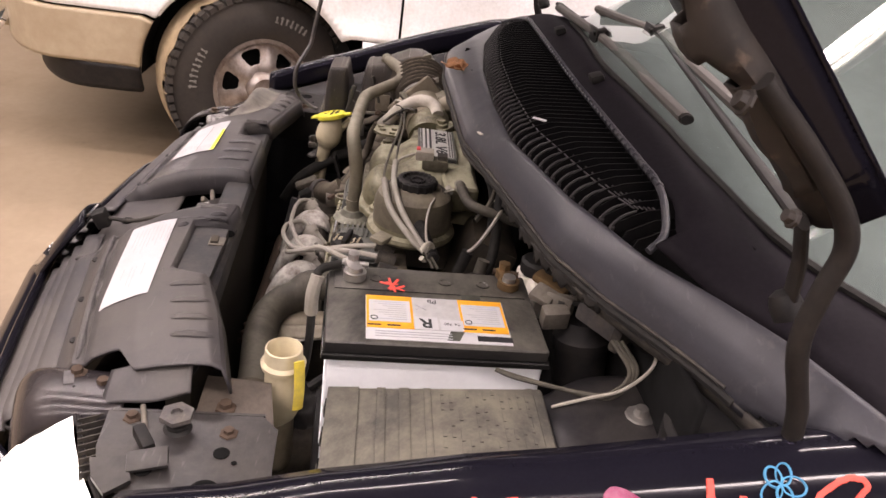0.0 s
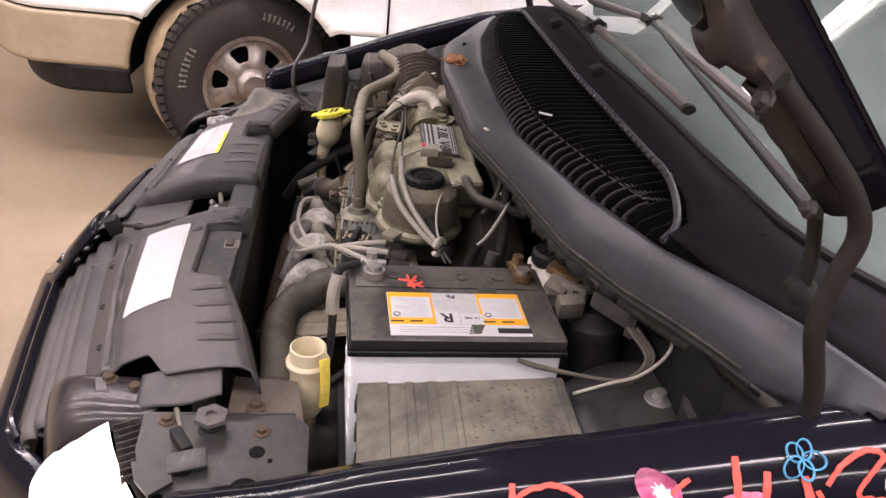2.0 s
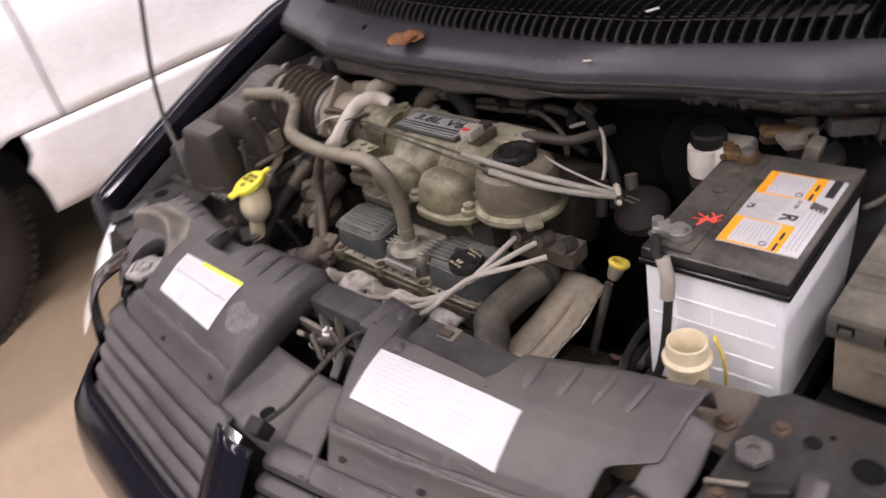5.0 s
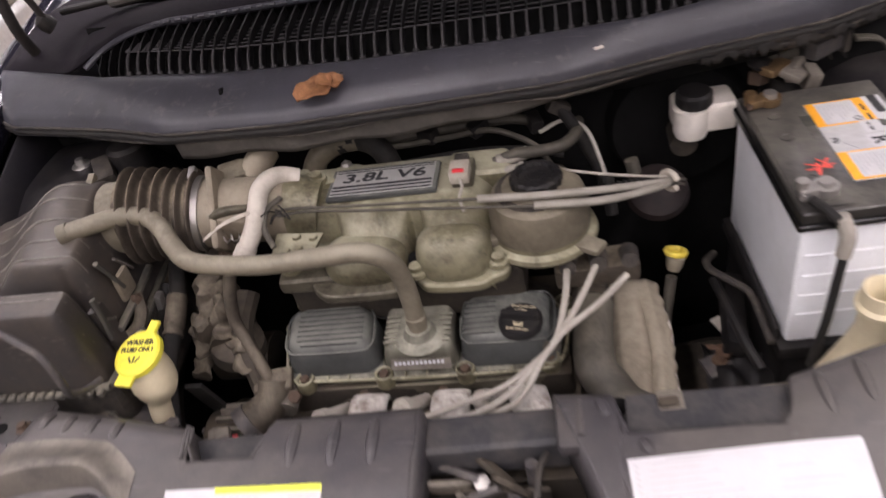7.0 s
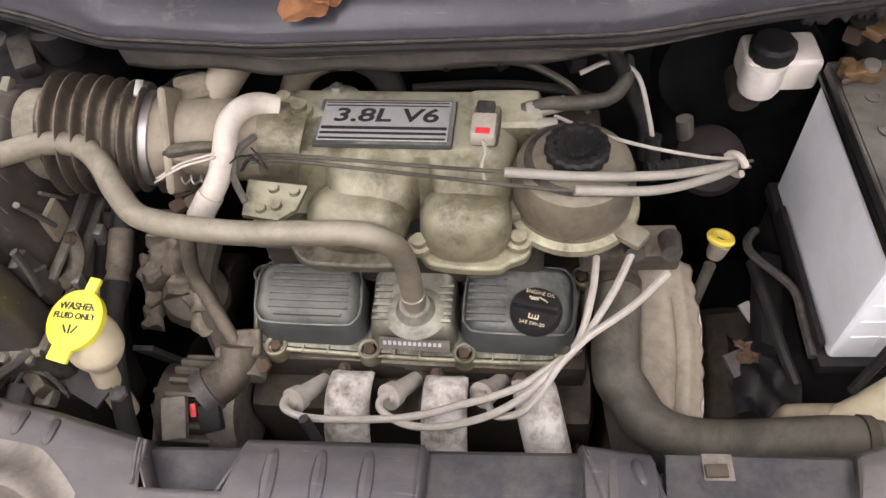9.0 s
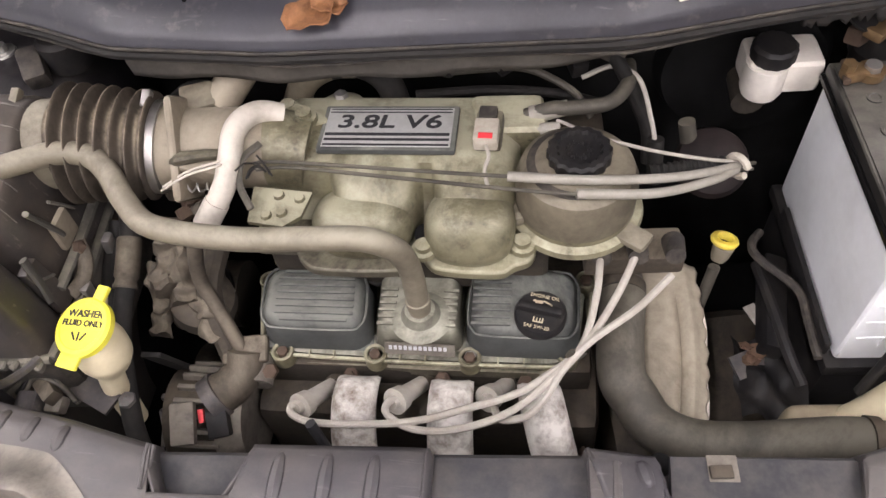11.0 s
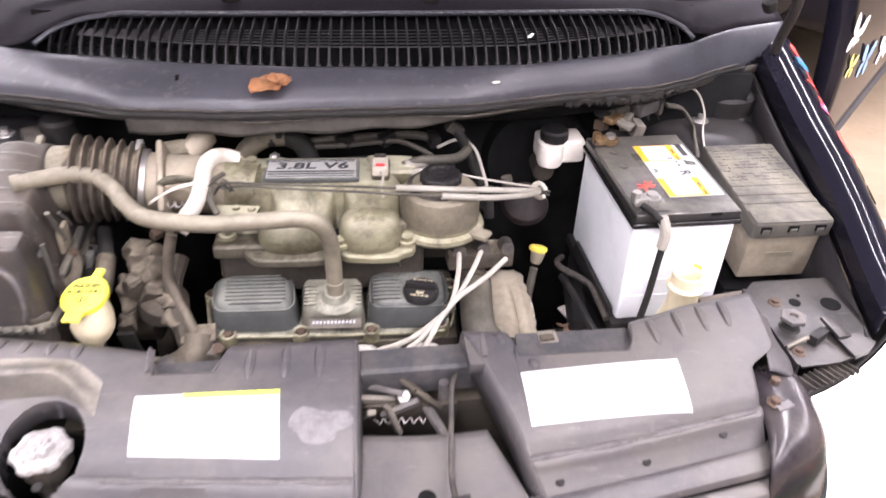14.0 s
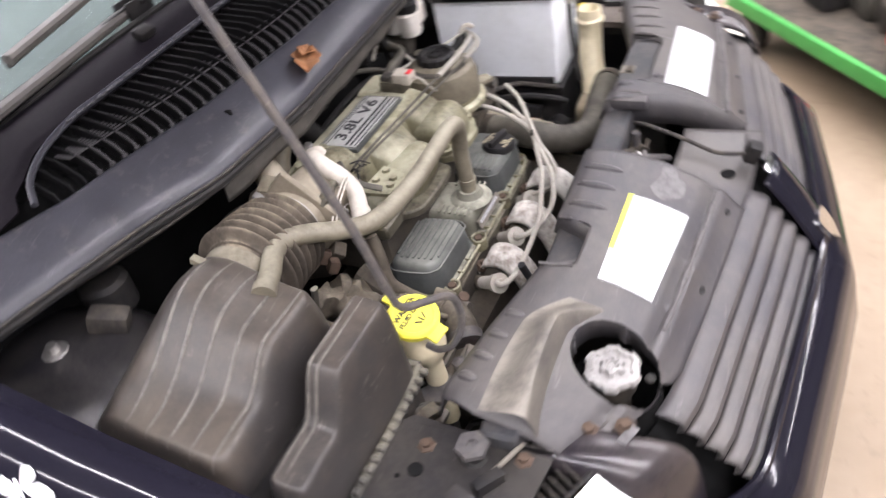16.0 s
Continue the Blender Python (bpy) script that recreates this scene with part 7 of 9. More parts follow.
part("flex_pipe", sweep(bmesh.new(), [(0.03, 0.14, 0.64), (0.06, 0.13, 0.63), (0.09, 0.12, 0.60)], lambda s: 0.026 + 0.003 * math.cos(40 * s), n=14, seg=18), rust, engine, "rusty corrugated pipe")
BOOTS = [((-0.284, 0.172, 0.705), (-0.258, 0.218, 0.672)), ((-0.174, 0.184, 0.705), (-0.148, 0.226, 0.672)), ((-0.069, 0.195, 0.700), (-0.045, 0.232, 0.670))]
for tip, foot in BOOTS:
    bt = part("plug_boot", rod(bmesh.new(), foot, tip, 0.0095, 0.0120, seg=18), wire_grey, engine, "grey spark plug boot")
    d = (Vector(tip) - Vector(foot)).normalized()
    part("boot_collar", rod(bmesh.new(), Vector(tip) - d * 0.010, Vector(tip) + d * 0.004, 0.0145, 0.0160, seg=22), wire_grey, bt, "flared boot mouth")
    part("boot_tip", rod(bmesh.new(), Vector(tip), Vector(tip) + d * 0.010, 0.0085, 0.0065, seg=16), wire_grey, bt)
    part("heat_sleeve", rod(bmesh.new(), Vector(foot) - d * 0.03, Vector(foot) + d * 0.008, 0.0125, 0.0125, seg=16), dark_metal, bt)
part("oil_tube", rod(bmesh.new(), (-0.245, 0.125, 0.66), (-0.262, 0.140, 0.73), 0.006), ink_black, engine)
part("engine_block", box(bmesh.new(), (-0.15, 0.33, 0.52), (0.42, 0.30, 0.28), bevel=0.02), dark_metal, engine)
part("rear_bank", box(bmesh.new(), (-0.14, 0.50, 0.76), (0.40, 0.09, 0.14), (-20, 0, 0), 0.015), dark_metal, engine)

# coil pack and its wires
coil = part("ignition_coil", box(bmesh.new(), (0.090, 0.350, 0.780), (0.112, 0.046, 0.030), (0, 0, 4), 0.006), brown_rubber, engine, "dusty brown ignition coil pack")
for k in range(3):
    part("coil_tower", rod(bmesh.new(), (0.053 + 0.040 * k, 0.348 + 0.002 * k, 0.800), (0.053 + 0.040 * k, 0.318 + 0.003 * k, 0.808), 0.013, 0.011, seg=14), dusty_plastic, coil)
ROUTES = [
    [(0.052, 0.325, 0.806), (0.047, 0.277, 0.797), (0.031, 0.223, 0.776), (-0.003, 0.2, 0.755), (-0.039, 0.181, 0.742), (-0.093, 0.164, 0.735), (-0.152, 0.149, 0.728), (-0.222, 0.145, 0.722), (-0.267, 0.147, 0.718), (-0.29, 0.156, 0.715), (-0.294, 0.167, 0.713), (-0.286, 0.173, 0.711)],
    [(0.091, 0.327, 0.806), (0.069, 0.277, 0.799), (0.037, 0.227, 0.78), (0.002, 0.196, 0.757), (-0.03, 0.17, 0.742), (-0.067, 0.151, 0.735), (-0.112, 0.14, 0.73), (-0.151, 0.143, 0.725), (-0.179, 0.159, 0.72), (-0.183, 0.173, 0.716), (-0.175, 0.183, 0.712)],
    [(0.127, 0.3, 0.806), (0.089, 0.26, 0.8), (0.041, 0.226, 0.786), (0.013, 0.202, 0.765), (-0.004, 0.178, 0.748), (-0.022, 0.162, 0.735), (-0.042, 0.158, 0.727), (-0.055, 0.163, 0.72), (-0.063, 0.181, 0.712), (-0.068, 0.193, 0.708)],
]
for r in ROUTES:
    lone("plug_wire", sweep(bmesh.new(), r, 0.0043, n=8, seg=8), wire_grey, "pale grey spark plug wire from coil to front plug", "wire", "front plug wires")
lone("wire_comb", box(bmesh.new(), (0.026, 0.217, 0.773), (0.022, 0.007, 0.012), (0, 30, 20), 0.003), rubber, "grimy clip holding the plug wires together", "clip")

# hoses
breather = thing("breather_hose", "tan dusty breather hose from filter box to valve cover", "hose", (-0.35, 0.27, 0.88))
part("tube", sweep(bmesh.new(), [(-0.600, 0.300, 0.955), (-0.566, 0.313, 0.957), (-0.530, 0.334, 0.952), (-0.496, 0.338, 0.944), (-0.470, 0.320, 0.935), (-0.447, 0.292, 0.926), (-0.411, 0.265, 0.918), (-0.327, 0.257, 0.911), (-0.25, 0.256, 0.915), (-0.195, 0.255, 0.919), (-0.170, 0.256, 0.910), (-0.155, 0.262, 0.885), (-0.150, 0.268, 0.84), (-0.149, 0.266, 0.772)], 0.0128, n=6, seg=18), rubber_tan, breather)
for p, q in (((-0.600, 0.300, 0.955), (-0.588, 0.305, 0.956)), ((-0.149, 0.266, 0.795), (-0.149, 0.266, 0.784))):
    part("end_cuff", rod(bmesh.new(), p, q, 0.0142, seg=20), rubber_tan, breather)
ELBOW = [(-0.303, 0.416, 0.930), (-0.322, 0.410, 0.940), (-0.336, 0.396, 0.945), (-0.345, 0.376, 0.942), (-0.347, 0.354, 0.930), (-0.352, 0.333, 0.912), (-0.366, 0.322, 0.890), (-0.383, 0.307, 0.868)]
elbow = thing("vacuum_elbow", "off-white bent elbow hose on the intake", "hose", (-0.345, 0.36, 0.90))
part("tube", sweep(bmesh.new(), ELBOW, 0.0128, n=6, seg=18), white_hose, elbow)
part("end_collar", sweep(bmesh.new(), ELBOW[-2:], 0.0142, n=2, seg=18), white_hose, elbow)
lone("vacuum_pipe", sweep(bmesh.new(), [(-0.392, 0.296, 0.868), (-0.399, 0.286, 0.84), (-0.405, 0.278, 0.80), (-0.394, 0.265, 0.77), (-0.372, 0.238, 0.73), (-0.366, 0.228, 0.715)], 0.0088, n=6, seg=12), brown_rubber, "grimy brown pipe running down the engine's end", "pipe")
heater = thing("heater_hose", "grey dusty heater hose arching behind the plenum", "hose", (-0.25, 0.50, 0.88))
HEAT = [(-0.318, 0.482, 0.84), (-0.316, 0.490, 0.872), (-0.300, 0.500, 0.905), (-0.268, 0.506, 0.923), (-0.236, 0.508, 0.925), (-0.210, 0.508, 0.910), (-0.196, 0.506, 0.88), (-0.192, 0.500, 0.84)]
part("tube", sweep(bmesh.new(), HEAT[:5], 0.0170, n=6, seg=18), drum_tan, heater)
# The right part of the hose is darker than the left.
part("bend", sweep(bmesh.new(), HEAT[3:], 0.0168, n=6, seg=18), rubber_black, heater, "black right-hand bend of the hose")
part("band", sweep(bmesh.new(), [HEAT[1], (-0.313, 0.4925, 0.880)], 0.0185, n=3, seg=18), dark_metal, heater, "thin spring band")
rail = thing("fuel_rail", "dusty black pipes and fittings along the bulkhead behind the plenum", "pipe", (-0.05, 0.53, 0.88))
part("rail", sweep(bmesh.new(), [(-0.20, 0.535, 0.900), (-0.12, 0.540, 0.905), (-0.02, 0.540, 0.910), (0.03, 0.530, 0.905)], 0.0075, n=6, seg=10), rubber, rail)
part("pipe", sweep(bmesh.new(), [(-0.192, 0.52, 0.897), (-0.14, 0.52, 0.900), (-0.085, 0.52, 0.905), (-0.045, 0.518, 0.909), (-0.012, 0.513, 0.900), (0.022, 0.500, 0.884), (0.04, 0.48, 0.865)], 0.0046, n=6, seg=8), rubber, rail)
part("lower_pipe", sweep(bmesh.new(), [(-0.17, 0.512, 0.872), (-0.08, 0.516, 0.876), (0.0, 0.512, 0.874), (0.06, 0.505, 0.862)], 0.006, n=6, seg=8), rubber_black, rail)
for x, z in ((-0.135, 0.903), (-0.06, 0.908), (0.022, 0.906)):
    part("fitting", box(bmesh.new(), (x, 0.530, z), (0.020, 0.030, 0.022), (10, 0, 900 * x), 0.004), black_plastic, rail)
part("hose", sweep(bmesh.new(), [(0.045, 0.53, 0.945), (0.058, 0.515, 0.935), (0.074, 0.51, 0.910), (0.096, 0.51, 0.860), (0.112, 0.505, 0.82), (0.116, 0.49, 0.78)], 0.0088, n=6, seg=12), rubber_black, rail)
part("hose_tee", box(bmesh.new(), (0.058, 0.516, 0.934), (0.032, 0.020, 0.020), (0, 35, 10), 0.005), dusty_plastic, rail)
rad_hose = thing("radiator_hose", "thick dusty upper radiator hose", "hose", (0.15, 0.15, 0.68))
part("tube", sweep(bmesh.new(), [(0.080, 0.345, 0.735), (0.083, 0.318, 0.735), (0.078, 0.265, 0.735), (0.078, 0.215, 0.730), (0.092, 0.195, 0.718), (0.112, 0.168, 0.710), (0.150, 0.153, 0.704), (0.205, 0.153, 0.702), (0.265, 0.161, 0.70), (0.313, 0.166, 0.70), (0.352, 0.165, 0.698)], 0.0265, n=6, seg=22), rubber, rad_hose)
for p, q in (((0.082, 0.332, 0.735), (0.081, 0.318, 0.735)), ((0.330, 0.166, 0.70), (0.342, 0.166, 0.699))):
    part("clamp", rod(bmesh.new(), p, q, 0.0285, seg=24), dark_metal, rad_hose)
side = thing("side_hose", "black rubber hose with a grey joint beside the drive belts", "hose", (-0.49, 0.2, 0.66))
part("tube", sweep(bmesh.new(), [(-0.525, 0.385, 0.82), (-0.513, 0.335, 0.80), (-0.509, 0.286, 0.78), (-0.509, 0.232, 0.75), (-0.491, 0.161, 0.71), (-0.476, 0.122, 0.68), (-0.46, 0.09, 0.63)], 0.0118, n=6, seg=14), rubber_black, side)
part("joint", sweep(bmesh.new(), [(-0.513, 0.335, 0.80), (-0.510, 0.305, 0.788), (-0.509, 0.278, 0.776)], lambda s: 0.0148 - 0.002 * (abs(s - 0.85) < 0.08), n=8, seg=16), brown_rubber, side, "grey-brown joint sleeve")
lone("drain_hose", sweep(bmesh.new(), [(-0.535, 0.36, 0.80), (-0.534, 0.30, 0.77), (-0.532, 0.23, 0.74), (-0.545, 0.17, 0.70)], 0.014, n=6, seg=14), rubber_black, "broad black hose along the filter box", "hose")
lone("evap_hose", sweep(bmesh.new(), [(-0.035, 0.452, 0.895), (-0.005, 0.453, 0.905), (0.015, 0.454, 0.905), (0.058, 0.466, 0.902), (0.080, 0.500, 0.90), (0.084, 0.545, 0.89)], 0.0085, n=6, seg=12), rubber, "grey vacuum hose behind the reservoir", "hose")
for pts, r, m, lab in (([(0.028, 0.510, 0.90), (0.063, 0.518, 0.91), (0.093, 0.507, 0.90), (0.110, 0.482, 0.86), (0.116, 0.462, 0.84)], 0.0030, wire_grey, "pale grey rear plug wire"),
                       ([(0.0, 0.44, 0.90), (0.045, 0.41, 0.905), (0.10, 0.395, 0.90), (0.16, 0.392, 0.89), (0.19, 0.398, 0.882)], 0.0020, wire_grey, "thin grey wire"),
                       ([(-0.50, 0.475, 0.87), (-0.45, 0.50, 0.90), (-0.40, 0.49, 0.90), (-0.375, 0.46, 0.885)], 0.004, rubber_black, "thin black hose behind the bellows"),
                       ([(-0.555, 0.48, 0.90), (-0.55, 0.455, 0.91), (-0.545, 0.44, 0.88)], 0.005, rubber_black, "short black hose by the strut tower")):
    lone("bay_line", sweep(bmesh.new(), pts, r, n=8, seg=8), m, lab + " in the engine bay", "hose", "small lines")
# wires across the plenum, gathered in a tie
WIRES = [
    [(-0.322, 0.350, 0.922), (-0.30, 0.349, 0.926), (-0.22, 0.348, 0.922), (-0.14, 0.342, 0.922), (-0.05, 0.338, 0.920), (0.03, 0.338, 0.916), (0.11, 0.352, 0.905), (0.165, 0.378, 0.888), (0.193, 0.396, 0.878), (0.215, 0.412, 0.864)],
    [(-0.318, 0.343, 0.920), (-0.28, 0.344, 0.923), (-0.20, 0.339, 0.919), (-0.12, 0.330, 0.919), (-0.04, 0.322, 0.918), (0.02, 0.321, 0.914), (0.10, 0.334, 0.902), (0.160, 0.366, 0.886), (0.191, 0.391, 0.876), (0.212, 0.405, 0.862)],
]
for pts, a in zip(WIRES, (4, 5)):
    lone("top_wire", sweep(bmesh.new(), pts, 0.0021, n=8, seg=8), rubber, "grey wire laid across the intake plenum", "wire", "wires over the plenum")
    lone("wire_sleeve", sweep(bmesh.new(), pts[a:9], lambda s: 0.0054 - 0.0010 * s, n=8, seg=12), sleeve_grey, "pale grey wire sleeve over the reservoir", "sleeve", "wire sleeves")
for k in range(7):
    a = Vector((-0.322 + 0.004 * k, 0.352 - 0.003 * k, 0.920))
    b = a + Vector((-0.012 + 0.010 * math.sin(3 * k), -0.022 + 0.007 * k, 0.012 * math.cos(2 * k)))
    lone("frayed_strand", sweep(bmesh.new(), [a, a.lerp(b, 0.5) + Vector((0, 0, 0.005)), b], 0.0011, n=4, seg=6), rubber_black, "frayed dark strand of a wire clip on the plenum", "wire", "frayed strands")
lone("corrugated_sleeve", sweep(bmesh.new(), [(0.10, 0.385, 0.875), (0.15, 0.392, 0.878), (0.20, 0.405, 0.872)], lambda s: 0.009 + 0.0012 * math.cos(90 * s), n=30, seg=10), rubber_black, "black corrugated wire sleeve", "sleeve")
ring_pts = [Vector((0.192, 0.394, 0.878)) + Vector((0.0085 * math.cos(a), -0.0085 * math.cos(a), 0.013 * math.sin(a))) for a in np.linspace(0.4, 5.7, 14)]
lone("wire_tie", sweep(bmesh.new(), ring_pts, 0.0042, n=2, seg=8), plug_cream, "broken cream plastic tie round the gathered wires", "tie")
lone("plug_boot", rod(bmesh.new(), (0.116, 0.466, 0.845), (0.120, 0.448, 0.79), 0.010, 0.009), rubber_black, "black rubber boot on a rear plug wire", "boot")
for dx in (0.0, 0.006):
    lone("white_tie", sweep(bmesh.new(), [(-0.425, 0.330 - dx, 0.905), (-0.39, 0.335 - dx, 0.925), (-0.35, 0.342 - dx, 0.935)], 0.0014, n=6, seg=6), white_hose, "thin white cable tie across the throttle", "tie", "white ties")

# brackets and plugs between the filter box and the washer bottle
stay = thing("filter_box_bracket", "dusty tan sheet bracket with bolts beside the filter box", "bracket", (-0.60, 0.30, 0.72))
thick(part("sheet", grid(bmesh.new(), lambda u, v: Vector((-0.575 - 0.075 * u, 0.250 + 0.140 * v - 0.02 * u, 0.748 - 0.03 * u + 0.010 * math.sin(5 * v) * u)), 8, 12), brown_rubber, stay), 0.003)
part("fold", sweep(bmesh.new(), [(-0.572, 0.240, 0.752), (-0.570, 0.30, 0.760), (-0.572, 0.38, 0.752)], 0.006, n=6, seg=8, flat=0.5), shield_tan, stay, "pale folded edge")
for y in (0.285, 0.345):
    part("bolt", lathe(bmesh.new(), (-0.590, y, 0.752), [(0.011, 0), (0.010, 0.004), (0.006, 0.005), (0.006, 0.012), (0, 0.013)], seg=6), rust, stay)
part("hose_stub", sweep(bmesh.new(), [(-0.560, 0.395, 0.79), (-0.556, 0.36, 0.785), (-0.560, 0.325, 0.77), (-0.575, 0.30, 0.755)], 0.014, n=6, seg=14), brown_rubber, stay, "grimy hose stub")
plugs = thing("loom_plugs", "grimy wiring plugs clipped beside the washer bottle", "wiring", (-0.58, 0.15, 0.74))
for (x, y, z), (a, b, c), m in (((-0.575, 0.158, 0.748), (0.050, 0.018, 0.018), brown_rubber), ((-0.592, 0.142, 0.742), (0.030, 0.024, 0.016), panel_metal), ((-0.560, 0.142, 0.738), (0.024, 0.020, 0.014), grey_alloy), ((-0.605, 0.150, 0.735), (0.022, 0.030, 0.012), brown_rubber)):
    part("plug", box(bmesh.new(), (x, y, z), (a, b, c), (12, -10, 40 * math.sin(90 * x)), 0.004), m, plugs)
for k in range(3):
    part("lead", sweep(bmesh.new(), [(-0.60 - 0.01 * k, 0.150, 0.745), (-0.585, 0.165 + 0.006 * k, 0.758), (-0.556, 0.160, 0.752), (-0.540, 0.148, 0.738 - 0.004 * k)], 0.0028, n=6, seg=8), (rubber, rubber_black)[k % 2], plugs)

# transaxle side
pan = thing("heat_shield", "tan dusty curved sheet beside the radiator hose", "shield", (0.14, 0.28, 0.66))
def shield_sheet(u, v):
    groove = 0.006 * math.exp(-((u - 0.62) / 0.07) ** 2) * min(1.0, 4 * v) - 0.003 * math.exp(-((u - 0.80) / 0.06) ** 2)
    return Vector((0.096 + 0.074 * u + 0.008 * math.sin(math.pi * v) + 0.002 * math.sin(50 * v) * (u > 0.95), 0.372 - 0.20 * v, 0.716 - 0.036 * v + 0.010 * math.sin(math.pi * u) ** 0.7 - groove))


thick(part("sheet", grid(bmesh.new(), shield_sheet, 30, 30), shield_tan, pan), 0.004)
part("torn_edge", sweep(bmesh.new(), [(0.171 + 0.008 * math.sin(math.pi * k / 10) + 0.002 * math.sin(5 * k), 0.372 - 0.020 * k, 0.716 - 0.0036 * k) for k in range(11)], 0.0022, n=4, seg=6), white_hose, pan, "pale torn edge")
dip = thing("dipstick", "yellow ring-handled transmission dipstick", "dipstick", (0.18, 0.35, 0.62))
part("handle", lathe(bmesh.new(), (0.198, 0.376, 0.770), [(0.0085, -0.004), (0.0150, -0.003), (0.0165, 0.001), (0.0150, 0.004), (0.0100, 0.005), (0.0085, 0.001), (0.0085, -0.004)], (-18, 10, 0), 24), faded_yellow, dip, "flat yellow ring handle")
part("cup", lathe(bmesh.new(), (0.193, 0.364, 0.748), [(0.008, 0), (0.0105, 0.006), (0.0125, 0.020), (0.0100, 0.021), (0.0085, 0.010), (0, 0.009)], (-20, 14, 0), 20), rubber_tan, dip, "tan cup under the ring")
part("tube", rod(bmesh.new(), (0.190, 0.358, 0.742), (0.172, 0.325, 0.62), 0.007), rubber, dip)
gear = thing("transaxle", "grimy black gearbox casing with brackets and leaves", "gearbox", (0.2, 0.3, 0.36))
part("casing", box(bmesh.new(), (0.19, 0.30, 0.43), (0.26, 0.26, 0.22), (8, 0, 10), 0.04, 3), dark_metal, gear)
part("bracket", box(bmesh.new(), (0.245, 0.29, 0.635), (0.05, 0.03, 0.004), (20, 10, 30), 0.001), panel_metal, gear)
part("mount", box(bmesh.new(), (0.275, 0.36, 0.66), (0.03, 0.14, 0.03), (0, 15, -8), 0.006), black_plastic, gear)
part("arm", sweep(bmesh.new(), [(0.255, 0.40, 0.69), (0.262, 0.33, 0.70), (0.272, 0.27, 0.695), (0.285, 0.24, 0.68)], 0.007, n=6, seg=8), black_plastic, gear)
part("tray_edge", sweep(bmesh.new(), [(0.262, 0.440, 0.705), (0.247, 0.416, 0.712), (0.252, 0.392, 0.714), (0.290, 0.350, 0.712), (0.296, 0.310, 0.708), (0.300, 0.262, 0.704)], 0.0055, n=5, seg=8), dusty_plastic, gear, "dusty folded edge of a black bracket")
part("pale_tag", box(bmesh.new(), (0.258, 0.357, 0.642), (0.016, 0.026, 0.003), (10, 0, 30), 0.001), wire_grey, gear, "pale paper scrap")
part("crumpled_sheet", grid(bmesh.new(), lambda u, v: Vector((0.225 + 0.085 * u, 0.215 + 0.110 * v, 0.640 + 0.016 * math.sin(9 * u + 3 * v) * math.cos(7 * v) - 0.02 * u)), 16, 16), black_plastic, gear, "crumpled black sheet")
rng = random.Random(11)


def dry_leaf(at, size, rot):
    bm = grid(bmesh.new(), lambda u, v: Vector(((u - 0.5) * size, (v - 0.5) * size * (0.75 + 0.15 * math.sin(11 * u)) * math.sin(math.pi * min(0.97, max(0.05, u))) ** 0.6, 0.16 * size * (abs(v - 0.5) * 2) ** 1.5 + 0.05 * size * math.sin(7 * u))), 10, 6)
    return placed(bm, Matrix.Translation(at) @ turn(*rot))


for k in range(4):
    thick(lone("dead_leaf", dry_leaf((0.247 + 0.014 * rng.uniform(-1, 1), 0.290 + 0.012 * rng.uniform(-1, 1), 0.641 + 0.006 * k), 0.022, (rng.uniform(-40, 40), rng.uniform(-40, 40), 70 * k)), leaf_brown, "dry brown leaf fallen onto the gearbox", "leaf", "leaves in the bay"), 0.0006)
thick(lone("fallen_leaf", dry_leaf((-0.246, 0.431, 1.048), 0.054, (14, -8, 32)), leaf_mat, "curled orange-brown leaf on the cowl trim", "leaf"), 0.0008)
thick(lone("fallen_leaf", dry_leaf((-0.228, 0.442, 1.053), 0.036, (20, 10, 20)), leaf_mat, "small orange-brown leaf on the cowl trim", "leaf"), 0.0008)
lone("white_speck", box(bmesh.new(), (0.179, 0.526, 1.097), (0.020, 0.006, 0.002), (0, 0, 60), 0.001), sticker_white, "small white scrap lying on the intake slats", "scrap")
lone("pale_scrap", box(bmesh.new(), (0.115, 0.455, 1.045), (0.012, 0.006, 0.002), (0, 0, 20), 0.001), milky, "tiny pale scrap on the cowl trim", "scrap")

# brake fluid reservoir and booster
res = thing("brake_reservoir", "white brake fluid reservoir with a black cap", "reservoir", (0.25, 0.55, 0.82))
part("tank", box(bmesh.new(), (0.262, 0.565, 0.872), (0.086, 0.058, 0.046), (0, 0, 4), 0.010, 3), milky, res)
part("front_pot", lathe(bmesh.new(), (0.243, 0.548, 0.845), [(0.0, 0), (0.022, 0.0), (0.025, 0.008), (0.025, 0.045), (0, 0.045)], seg=22), milky, res)
part("cap", lathe(bmesh.new(), (0.247, 0.552, 0.892), [(0.024, 0), (0.026, 0.004), (0.026, 0.018), (0.022, 0.022), (0.012, 0.020), (0, 0.022)], seg=36, wave=-0.001, teeth=12), black_plastic, res, "black screw cap")
boost = thing("brake_booster", "dull black brake servo drum on the bulkhead", "brake servo", (0.23, 0.6, 0.8))
part("push_rod", rod(bmesh.new(), (0.235, 0.60, 0.825), (0.235, 0.55, 0.825), 0.02), dark_metal, boost)
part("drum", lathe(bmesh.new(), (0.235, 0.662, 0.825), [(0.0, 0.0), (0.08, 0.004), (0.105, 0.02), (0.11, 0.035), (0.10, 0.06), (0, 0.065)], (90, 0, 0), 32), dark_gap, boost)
horn = thing("horn_drum", "maroon-black round vacuum canister on a bracket", "canister", (0.175, 0.47, 0.74))
